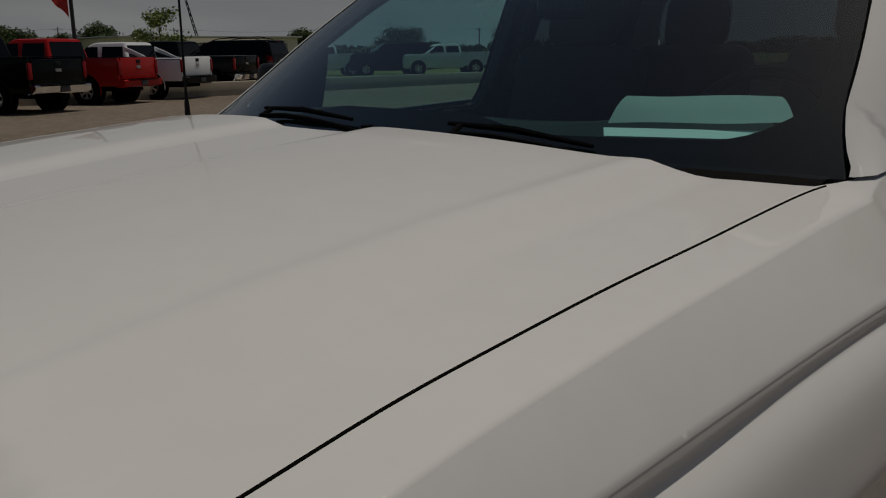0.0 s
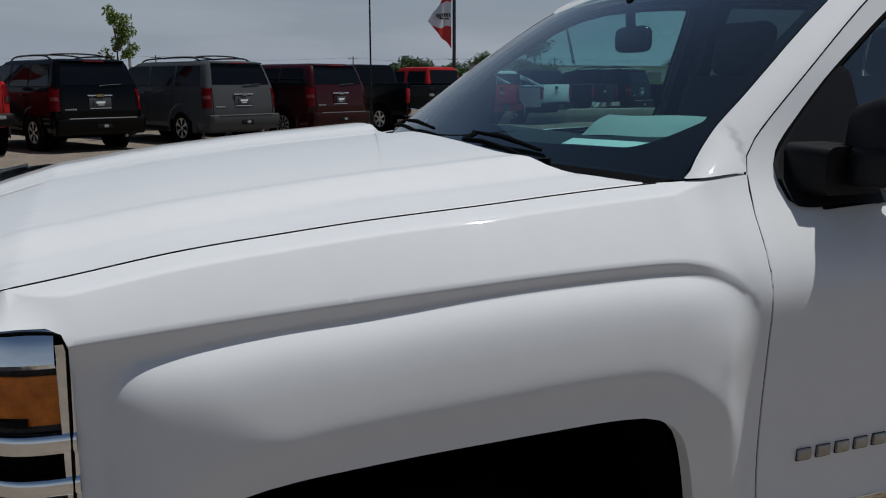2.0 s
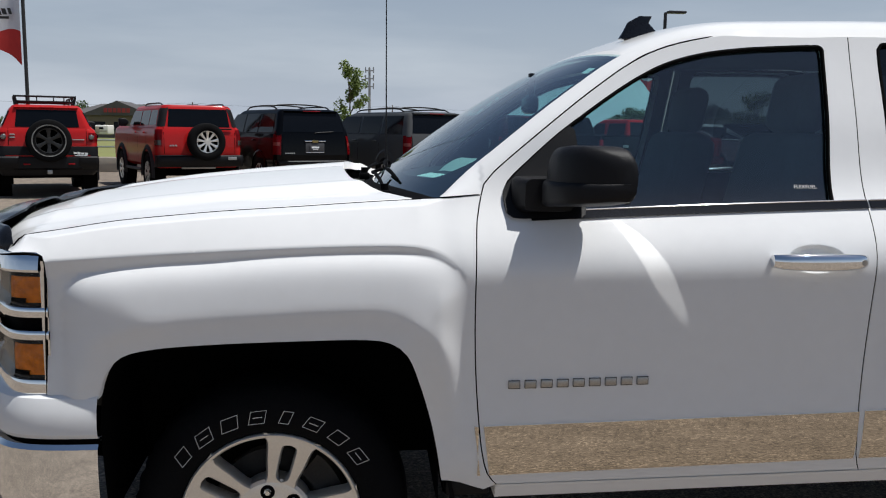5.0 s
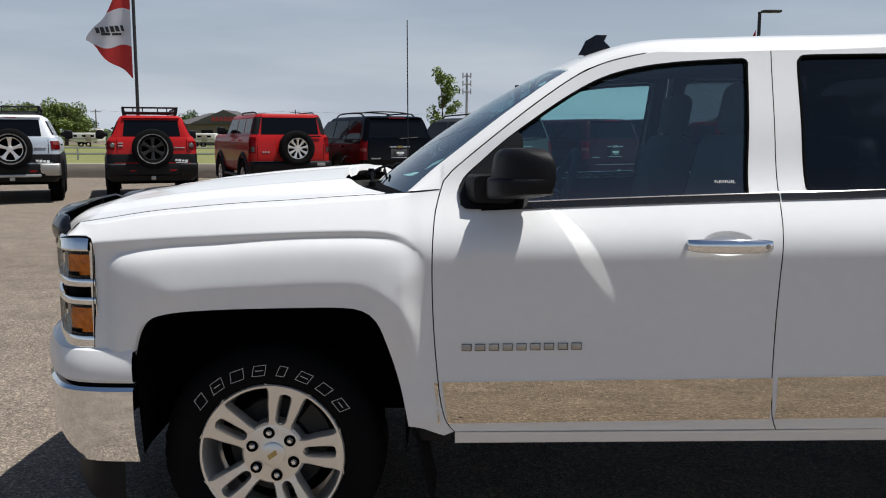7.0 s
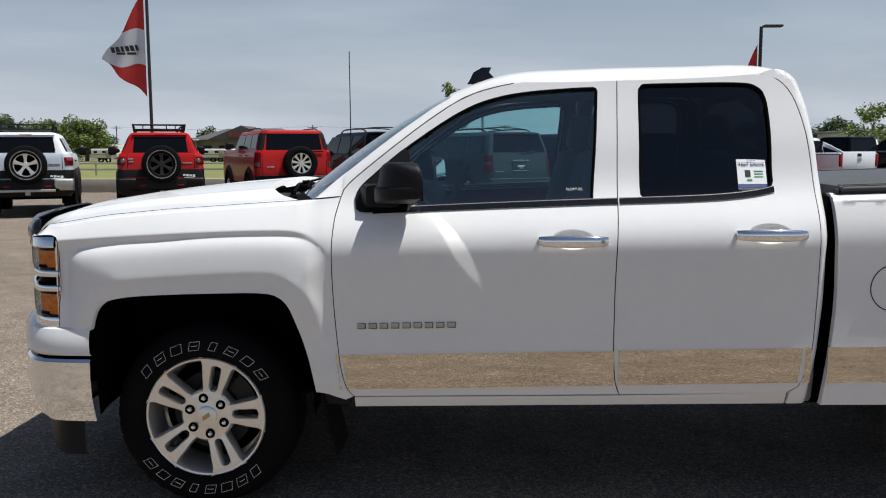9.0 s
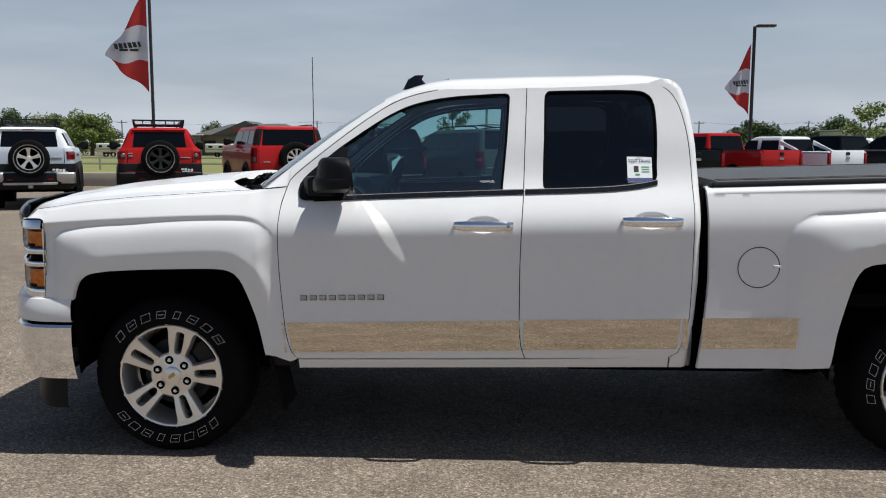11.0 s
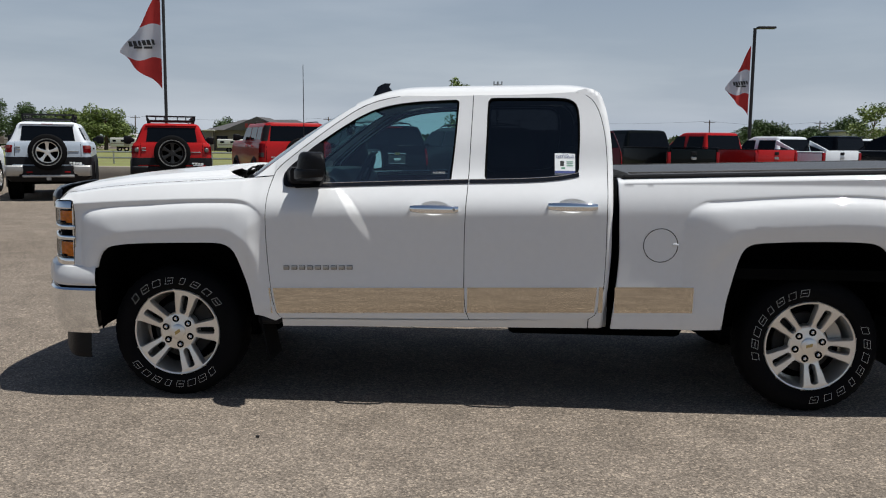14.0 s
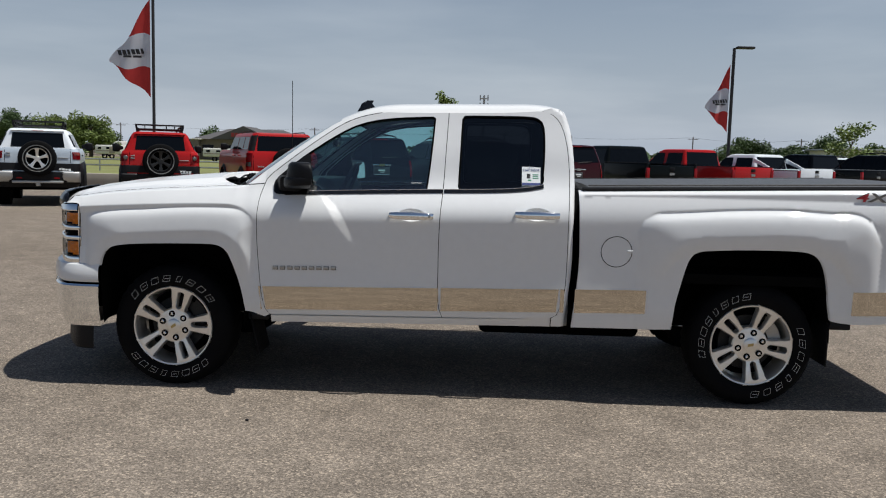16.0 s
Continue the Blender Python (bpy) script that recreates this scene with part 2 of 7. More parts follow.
def sheet(name, loop, place, material, parent, holes=(), step=0.02, inset=0.0, flange=(0, 0.018, 0), label="", flip=False, sharp=40, lines=()):
    """A pressed panel: the loop's area in a plane, meshed finely, put in space by place(u, v), with a turned-in edge."""
    outer = inset_loop(loop, inset)
    inner = [inset_loop(h, -inset * 0.4) for h in holes]
    lo, hi = outer.min(0), outer.max(0)
    gu, gv = np.meshgrid(np.arange(lo[0], hi[0], step), np.arange(lo[1], hi[1], step))
    gu[1::2] += step / 2
    g = np.stack([gu.ravel(), gv.ravel()], 1)
    g = g[inside(outer, g)]
    for h in inner:
        g = g[~inside(h, g)]
    for h in [outer] + inner + list(lines):
        keep = np.ones(len(g), bool)
        for p in h:
            keep &= ((g - p) ** 2).sum(1) > (0.45 * step) ** 2
        g = g[keep]
    vs, es = [], []
    for h in [outer] + inner:
        k = len(vs)
        vs += [Vector(p) for p in h]
        es += [(k + i, k + (i + 1) % len(h)) for i in range(len(h))]
    for h in lines:
        k = len(vs)
        vs += [Vector(p) for p in h]
        es += [(k + i, k + i + 1) for i in range(len(h) - 1)]
    vs += [Vector(p) for p in g]
    co, _, faces, *_ = delaunay_2d_cdt(vs, es, [], 2, 1e-5)
    co = np.array([tuple(c) for c in co])
    xyz = place(co[:, 0], co[:, 1])
    bm = bmesh.new()
    lu, lv = bm.verts.layers.float.new("u"), bm.verts.layers.float.new("v")
    bv = []
    for q, w in zip(np.stack(xyz, 1), co):
        v = bm.verts.new(q)
        v[lu], v[lv] = w
        bv.append(v)
    mids = np.array([co[list(f)].mean(0) for f in faces])
    ok = inside(outer, mids)
    for h in inner:
        ok &= ~inside(h, mids)
    for f, good in zip(faces, ok):
        if not good:
            continue
        fv = [bv[i] for i in (f[::-1] if flip else f)]
        try:
            bm.faces.new(fv)
        except ValueError:
            pass
    bmesh.ops.delete(bm, geom=[v for v in bm.verts if not v.link_faces], context="VERTS")
    if flange is not None:
        edges = [e for e in bm.edges if e.is_boundary]
        r = bmesh.ops.extrude_edge_only(bm, edges=edges)
        bmesh.ops.translate(bm, verts=[v for v in r["geom"] if isinstance(v, bmesh.types.BMVert)], vec=flange)
        for e in edges:
            e.smooth = False
    ob = finish(name, bm, material, parent, label, True, 0)
    me = ob.data
    u, v = np.empty(len(me.vertices), np.float32), np.empty(len(me.vertices), np.float32)
    me.attributes["u"].data.foreach_get("value", u), me.attributes["v"].data.foreach_get("value", v)
    me.attributes.remove(me.attributes["u"]), me.attributes.remove(me.attributes["v"])
    h = 0.0012
    pu = np.stack(place(u + h, v), 1) - np.stack(place(u - h, v), 1)
    pv = np.stack(place(u, v + h), 1) - np.stack(place(u, v - h), 1)
    nn = np.cross(pu, pv) * (-1 if flip else 1)
    nn /= np.linalg.norm(nn, axis=1)[:, None] + 1e-12
    me.normals_split_custom_set_from_vertices(nn.tolist())
    return ob


def loft(rings, cap=True, closed=True):
    """Quads between rings of equally many points."""
    bm = bmesh.new()
    vs = [[bm.verts.new(p) for p in r] for r in rings]
    n = len(rings[0])
    for a, b in zip(vs, vs[1:]):
        for i in range(n if closed else n - 1):
            j = (i + 1) % n
            try:
                bm.faces.new((a[i], a[j], b[j], b[i]))
            except ValueError:
                pass
    if cap:
        bm.faces.new(vs[0][::-1]), bm.faces.new(vs[-1])
    bmesh.ops.recalc_face_normals(bm, faces=bm.faces)
    return bm


def rrect(hx, hy, r, n=4, cx=0.0, cy=0.0):
    """A rounded rectangle as 2D points."""
    r = min(r, hx * 0.99, hy * 0.99)
    out = []
    for q, (sx, sy) in enumerate(((1, 1), (-1, 1), (-1, -1), (1, -1))):
        for k in range(n + 1):
            a = (q + k / n) * math.pi / 2
            out.append((cx + sx * (hx - r) + r * math.cos(a), cy + sy * (hy - r) + r * math.sin(a)))
    return out


def box(cx, cy, cz, sx, sy, sz, bevel=0.0, seg=2, bm=None):
    """A box with rounded edges, added to bm."""
    b = bmesh.new()
    bmesh.ops.create_cube(b, size=1.0, matrix=Matrix.Translation((cx, cy, cz)) @ Matrix.Diagonal((sx, sy, sz, 1)))
    if bevel:
        bmesh.ops.bevel(b, geom=list(b.edges), offset=bevel, segments=seg, profile=0.5, affect="EDGES")
    return b if bm is None else join(bm, b)


def join(bm, b, m=None):
    """b's geometry added to bm, moved by m."""
    if m is not None:
        bmesh.ops.transform(b, matrix=m, verts=b.verts)
    me = bpy.data.meshes.new("tmp")
    b.to_mesh(me)
    b.free()
    bm.from_mesh(me)
    bpy.data.meshes.remove(me)
    return bm


def tube(path, r, n=8, cap=True):
    """A round bar along a path; r may be one radius for each point."""
    path = [Vector(p) for p in path]
    rr = r if isinstance(r, (list, tuple)) else [r] * len(path)
    rings, up = [], None
    for i, p in enumerate(path):
        d = (path[min(i + 1, len(path) - 1)] - path[max(i - 1, 0)]).normalized()
        s = d.orthogonal().normalized() if up is None else (up - up.dot(d) * d).normalized()
        up = s
        t = d.cross(s)
        rings.append([p + rr[i] * (math.cos(2 * math.pi * k / n) * s + math.sin(2 * math.pi * k / n) * t) for k in range(n)])
    return loft(rings, cap)


def lathe(profile, n=48, axis="y"):
    """Turned about the y axis: profile of (radius, y)."""
    rings = [[(r * math.cos(2 * math.pi * k / n), y, r * math.sin(2 * math.pi * k / n)) for k in range(n)] for r, y in profile]
    bm = loft(rings, False)
    return bm


def strip(plan, rows, bm=None):
    """A skin along a plan curve (x, y): rows of (z, outward offset)."""
    plan = [Vector((p[0], p[1])) for p in plan]
    rings = []
    for z, off in rows:
        ring = []
        for i, p in enumerate(plan):
            d = (plan[min(i + 1, len(plan) - 1)] - plan[max(i - 1, 0)]).normalized()
            o = off(i / (len(plan) - 1)) if callable(off) else off
            ring.append((p.x - d.y * o, p.y + d.x * o, z))
        rings.append(ring)
    b = loft(rings, False, False)
    return b if bm is None else join(bm, b)


def text_bm(s, size, depth=0.001, bold=0.0):
    """Letters of the built-in font as a mesh in the xy plane."""
    cu = bpy.data.curves.new("tmp", "FONT")
    cu.body, cu.size, cu.extrude, cu.offset, cu.align_x = s, size, depth, bold, "CENTER"
    cu.resolution_u = 3
    ob = new("tmp", cu)
    me = bpy.data.meshes.new_from_object(ob)
    bm = bmesh.new()
    bm.from_mesh(me)
    bpy.data.objects.remove(ob)
    bpy.data.meshes.remove(me)
    bpy.data.curves.remove(cu)
    return bm

# ---- the white pickup ----
W = 2.032
RAKE = 0.02
base_spline = spline([0.40, 0.46, 0.52, 0.58, 0.64, 0.70, 0.78, 0.86, 0.95, 1.03, 1.08, 1.13, 1.19, 1.25, 1.31, 1.50, 1.70, 1.84],
                     [0.100, 0.060, 0.034, 0.019, 0.013, 0.011, 0.009, 0.004, -0.004, -0.0105, -0.0140, -0.0145, 0.004, 0.043, 0.088, 0.166, 0.244, 0.294])


def base_y(x, z):
    return base_spline(z - RAKE * (np.asarray(x, float) - 1.2))


zc_f = spline([-0.58, -0.34, -0.10, 0.13, 0.31, 0.42, 0.49, 0.545, 0.60], [1.147, 1.163, 1.176, 1.186, 1.190, 1.184, 1.158, 1.10, 1.0])
z2_f = spline([-0.50, -0.41, -0.29, -0.10, 0.0, 0.13, 0.25, 0.33, 0.392, 0.437, 0.473, 0.506, 0.60], [0.91, 0.955, 0.987, 1.004, 1.010, 1.018, 1.021, 1.015, 0.990, 0.957, 0.920, 0.863, 0.66])
zc_r = spline([2.85, 2.94, 2.98, 3.08, 3.32, 3.59, 3.90, 4.10, 4.22, 4.27, 4.35], [1.10, 1.185, 1.208, 1.225, 1.241, 1.256, 1.257, 1.250, 1.243, 1.215, 1.12])
z2_r = spline([3.05, 3.12, 3.21, 3.31, 3.58, 3.82, 3.95, 4.03, 4.12, 4.2], [0.90, 0.99, 1.046, 1.069, 1.088, 1.088, 1.075, 1.05, 0.98, 0.88])
seam_z = spline([-0.66, -0.545, -0.42, -0.29, -0.12, 0.07, 0.20, 0.36, 0.48, 0.60], [1.205, 1.222, 1.242, 1.256, 1.271, 1.283, 1.292, 1.302, 1.310, 1.322])
seam_y = spline([-0.66, -0.40, 0.07, 0.30, 0.37, 0.42, 0.47, 0.53, 0.60], [0.112, 0.122, 0.140, 0.149, 0.150, 0.146, 0.134, 0.116, 0.103])


band_f = spline([-0.56, -0.44, -0.374, -0.28, -0.17, 0.0, 0.25, 0.6], [0.042, 0.034, 0.030, 0.0265, 0.026, 0.021, 0.019, 0.019])
LAMP = [(-0.560, 0.018), (-0.60, 0.020), (-0.635, 0.028), (-0.665, 0.046), (-0.69, 0.075), (-0.72, 0.12), (-0.765, 0.20), (-0.81, 0.30), (-0.84, 0.40)]
KINK = -0.638
lamp_line = spline([-p[0] for p in LAMP], [p[1] for p in LAMP])


def edge_y(x):
    """The fender's upper edge beside the hood, in plan; it turns in at the front corner."""
    return seam_y(np.maximum(x, KINK)) + 0.45 * np.maximum(0, KINK - x)


def edge_z(x):
    return np.where(x < KINK, hood_z(x, edge_y(x)), seam_z(x))


def fender_y(x, z):
    """A flat leaning face under a narrow shoulder, an undercut crease, and a swelling round the wheel arch."""
    x, z = np.asarray(x, float), np.asarray(z, float)
    zc, sz, sy = zc_f(x), edge_z(x), edge_y(x)
    nose = np.maximum(0, lamp_line(-x) - 0.018)
    yc = 0.006 + nose
    zc = zc + (1.163 - zc) * smoothstep(-0.550, -0.64, x)
    strip_w = 0.062 * smoothstep(-0.70, -0.55, x) * smoothstep(0.54, 0.40, x) + 0.004
    t = np.clip((z - zc) / np.maximum(sz - 0.010 - zc, 0.004), 0, 1.3)
    face = yc + (sy - strip_w - yc) * t - 0.010 * t * (1 - np.minimum(t, 1))
    top = sy - np.maximum(6.0, np.where(x < -0.60, (sy - yc) / np.maximum(sz - 1.162, 0.003), 0)) * (sz - z)
    k = 0.0028
    upper = k * np.logaddexp(face / k, top / k)
    dt = zc - z
    b = base_y(x, z) + nose
    lower = yc + 0.30 * np.minimum(np.maximum(dt, 0), band_f(x)) + 0.03 * np.maximum(0, dt - band_f(x))
    w = smoothstep(0.17, 0.42, dt)
    lower = lower * (1 - w) + b * w
    kk = 0.009 + 0.015 * smoothstep(-0.30, -0.45, x)
    d = -kk * np.logaddexp(np.logaddexp(-(dt - band_f(x)) / kk, -(x + 0.530) * 0.65 / kk), -(0.565 - x) * 1.3 / kk)
    swell = (0.028 * (1 - np.exp(-(np.maximum(d, 0) / 0.026) ** 1.25)) + 0.0440 * np.tanh(np.maximum(d, 0) / 0.22)) * (0.45 + 0.55 * (1 - smoothstep(0.25, 0.55, dt)))
    xc = np.minimum(x, 0.51)
    lean = np.sqrt(1 + ((z2_f(xc + 0.01) - z2_f(xc - 0.01)) / 0.02) ** 2)
    c = 0.006 * np.logaddexp(0, (z2_f(xc) - z) / lean / 0.006)
    cut = 0.36 * np.maximum(0, c) * smoothstep(-0.50, -0.40, x)
    lower = lower - swell + 0.032 * np.tanh(cut / 0.032)
    y = np.where(z >= zc, upper, lower)
    wz = smoothstep(1.05, 1.17, z)
    m = smoothstep(0.455, 0.552, x) * (1 - wz) + smoothstep(0.37, 0.53, x) * wz
    return y * (1 - m) + b * m


def bed_y(x, z):
    """The bed's side: a soft swelling round the rear arch under an undercut crease, and a rolled top edge."""
    x, z = np.asarray(x, float), np.asarray(z, float)
    b = base_y(x, np.minimum(z, 1.30)) * 0.55 + 0.002
    dt, dl, dr = zc_r(x) - z, (x - 2.90) * 0.62, (4.36 - x) * 0.70
    k = 0.022
    d = -k * np.logaddexp(np.logaddexp(-(dt - 0.014) / k, -dl / k), -dr / k)
    fade = 1 - smoothstep(0.20, 0.58, dt)
    swell = (0.026 * (1 - np.exp(-(np.maximum(d, 0) / 0.034) ** 1.25)) + 0.15 * np.clip(d, 0, 0.15)) * (0.35 + 0.65 * fade)
    mid = smoothstep(0.02, 0.12, np.minimum(dl, dr))
    dip = 0.0075 * smoothstep(-0.002, 0.014, dt) * (1 - smoothstep(0.016, 0.060, dt)) * mid
    c = np.logaddexp(0, (z2_r(x) - z) / 0.016) * 0.016
    cut = np.minimum(0.24 * c, 0.022) * smoothstep(0.04, 0.16, np.minimum(dl, dr))
    top = 1.332 + 0.029 * (x - 2.55)
    return b - swell + dip + cut + 0.05 * np.clip(1 - (top - z) / 0.03, 0, 1) ** 2


def roof_z(x, y):
    d = np.minimum(y, W - y)
    return roof_c(x) - roof_g(d)


roof_c = spline([0.95, 1.00, 1.05, 1.10, 1.15, 1.22, 1.31, 1.50, 1.70, 2.10, 2.33, 2.41, 2.46, 2.49], [1.735, 1.760, 1.783, 1.804, 1.822, 1.843, 1.860, 1.871, 1.877, 1.884, 1.881, 1.866, 1.840, 1.804])
roof_g = spline([0.24, 0.272, 0.295, 0.33, 0.38, 0.46, 0.60, 0.80, 1.02], [0.095, 0.066, 0.046, 0.032, 0.023, 0.016, 0.009, 0.002, 0.0])


def dome(x, y):
    """A raised hood field, steep at its sides, with a shallow channel along the middle."""
    k = smoothstep(-0.45, 0.25, x)
    d = np.minimum(y, W - y)
    outer = 0.018 * smoothstep(0.10, 0.30, d) + (0.024 + 0.009 * k) * smoothstep(0, 1, (d - 0.262 + 0.03 * (1 - k)) / (0.085 + 0.035 * (1 - k)))
    crown = 0.026 * (1 - np.clip((0.86 - d) / 0.50, 0, 1) ** 2)
    t = np.clip((d - 0.835) / 0.075, 0, 1)
    return outer + crown - 0.014 * t**1.3


front_x = spline([0.10, 0.14, 0.20, 0.32, 0.50, 0.75, 1.02], [-0.690, -0.705, -0.745, -0.80, -0.855, -0.885, -0.895])


def hood_z(x, y):
    d = np.minimum(y, W - y)
    fx = front_x(np.clip(d, 0.1, 1.02))
    w = 0.055 + 0.045 * smoothstep(0.13, 0.30, d)
    s = np.clip((fx + w - x) / w, 0, 1)
    xs = np.maximum(x, KINK)
    ext = np.minimum(0, x - KINK) * 0.30
    return seam_z(xs) + ext + dome(x, y) - 0.045 * s**2.2


truck = thing("pickup_truck", (1.8, 1.016, 0), "white four-door pickup truck parked on the asphalt, chrome trim", "pickup truck")


def side(fn, right, dy=0.0):
    if right:
        return lambda u, v: (u, W - fn(u, v) - dy, v)
    return lambda u, v: (u, fn(u, v) + dy, v)


def body_panel(name, loop, fn, right, holes=(), step=0.018, material=WHITE, inset=0.0019, parent=truck, dy=0.0, flange=0.018, label="", lines=()):
    f = None if flange is None else (0, -flange if right else flange, 0)
    return sheet(name, loop, side(fn, right, dy), material, parent, holes, step, inset, f, label, flip=right, lines=lines)


SEAM_FD = [(0.585, 1.322), (0.568, 1.252), (0.561, 1.16), (0.559, 1.05), (0.561, 0.935), (0.567, 0.818), (0.577, 0.70), (0.588, 0.61), (0.606, 0.54), (0.634, 0.502)]
SEAM_A = [(0.585, 1.322), (0.594, 1.350), (0.622, 1.382), (0.666, 1.420), (0.732, 1.474), (0.805, 1.532), (0.88, 1.590), (0.96, 1.648), (1.045, 1.704), (1.128, 1.744), (1.22, 1.771), (1.33, 1.792), (1.44, 1.802), (1.55, 1.808), (1.723, 1.812)]
SEAM_B = [(1.723, 1.812), (1.713, 1.544), (1.704, 1.307), (1.694, 1.165), (1.688, 0.986), (1.688, 0.80), (1.689, 0.68), (1.699, 0.572), (1.72, 0.518)]
SEAM_C = [(1.723, 1.812), (2.0, 1.818), (2.29, 1.819), (2.38, 1.794), (2.434, 1.727), (2.467, 1.61), (2.482, 1.473), (2.484, 1.339), (2.477, 1.15), (2.478, 0.90), (2.472, 0.715), (2.452, 0.625), (2.429, 0.558), (2.397, 0.537), (2.30, 0.528), (1.72, 0.518)]
ARCH_F = [(-0.447, 0.675), (-0.443, 0.735), (-0.434, 0.79), (-0.415, 0.848), (-0.372, 0.896), (-0.276, 0.920), (-0.111, 0.932), (0.122, 0.939), (0.261, 0.940), (0.33, 0.930), (0.376, 0.894), (0.408, 0.817), (0.442, 0.703), (0.464, 0.60), (0.477, 0.517)]
ARCH_R = [(3.140, 0.487), (3.150, 0.633), (3.173, 0.754), (3.199, 0.877), (3.223, 0.944), (3.269, 0.981), (3.387, 0.994), (3.589, 1.002), (3.826, 1.003), (3.928, 0.992), (3.984, 0.962), (4.023, 0.902), (4.054, 0.799), (4.072, 0.68), (4.095, 0.576)]
WIN1 = [(0.668, 1.268), (0.650, 1.31), (0.664, 1.355), (0.732, 1.419), (0.81, 1.486), (0.895, 1.548), (0.99, 1.613), (1.075, 1.664), (1.16, 1.703), (1.27, 1.732), (1.388, 1.748), (1.50, 1.756), (1.60, 1.761), (1.632, 1.757), (1.634, 1.72), (1.622, 1.53), (1.604, 1.335), (1.598, 1.303), (1.57, 1.293), (1.40, 1.287), (1.10, 1.277), (0.85, 1.269), (0.72, 1.264)]
WIN2 = [(1.825, 1.772), (1.973, 1.776), (2.205, 1.777), (2.285, 1.764), (2.320, 1.716), (2.328, 1.588), (2.322, 1.43), (2.316, 1.365), (2.262, 1.342), (2.127, 1.325), (1.947, 1.316), (1.815, 1.312), (1.800, 1.33), (1.806, 1.55), (1.812, 1.755)]
BELT = [(0.72, 1.2655), (0.838, 1.271), (1.039, 1.280), (1.267, 1.289), (1.494, 1.297), (1.704, 1.304)]
BELT2 = [(1.711, 1.304), (1.946, 1.311), (2.126, 1.320), (2.250, 1.334), (2.325, 1.350)]
WSHIELD_EDGE = [(0.470, 1.312), (0.557, 1.389), (0.64, 1.454), (0.72, 1.517), (0.80, 1.578), (0.888, 1.641), (0.965, 1.694), (1.03, 1.732)]
ROOF_DITCH = [(1.03, 1.732), (1.10, 1.757), (1.17, 1.776), (1.25, 1.792), (1.33, 1.803)]


def loop_of(*pieces, step=0.03):
    """One closed loop from smooth stretches that meet in corners."""
    out = []
    for p in pieces:
        s = smooth_path(p, step)
        out += s[:-1] if (s[-1] - Vector(pieces[0][0])).length < 1e-6 else s
    res = [out[0]]
    for v in out[1:]:
        if (v - res[-1]).length > 1e-4:
            res.append(v)
    if (res[0] - res[-1]).length < 1e-4:
        res.pop()
    return res


def pillar_y(x, z):
    top = WSHIELD_EDGE + ROOF_DITCH[1:]
    edge = np.interp(x, [p[0] for p in top], [p[1] for p in top])
    seam = np.interp(x, [0.47] + [p[0] for p in SEAM_A], [1.312] + [p[1] for p in SEAM_A])
    deep = np.interp(x, [0.47, 0.57, 0.70, 0.95, 1.03, 1.10, 1.17, 1.33], [0.030, 0.042, 0.042, 0.042, 0.040, 0.022, 0.008, 0.004])
    return base_y(x, z) + deep * np.clip((z - seam + 0.008) / np.maximum(edge - seam + 0.008, 0.004), 0, 1) ** 2.2


def corner_y(x, z):
    edge = np.interp(z, [0.48, 0.58, 0.72, 0.90, 1.08, 1.21, 1.36, 1.52, 1.68, 1.80, 1.84], [2.482, 2.484, 2.502, 2.513, 2.510, 2.513, 2.521, 2.516, 2.497, 2.462, 2.40])
    return base_y(x, z) + 0.03 * np.clip(1 - (edge - x) / 0.03, 0, 1) ** 2


HANDLES = ((1.382, 1.152, True), (2.150, 1.176, False))


def door_y(x, z):
    """The door skin with a hollow behind its handle."""
    y = base_y(x, z)
    for x0, zc, _ in HANDLES:
        r = ((x - x0 - 0.135) / 0.088) ** 2 + ((z - zc - 0.004) / 0.040) ** 2
        y = y + 0.020 * (1 - smoothstep(0.25, 1.0, r))
    return y


def ovals(i):
    x0, zc, _ = HANDLES[i]
    return [np.array([(x0 + 0.135 + 0.088 * math.sqrt(k) * math.cos(a), zc + 0.004 + 0.040 * math.sqrt(k) * math.sin(a)) for a in np.linspace(0, 2 * math.pi, 41)]) for k in (0.10, 0.30, 0.45, 0.60, 0.76, 0.90, 1.02, 1.2)]


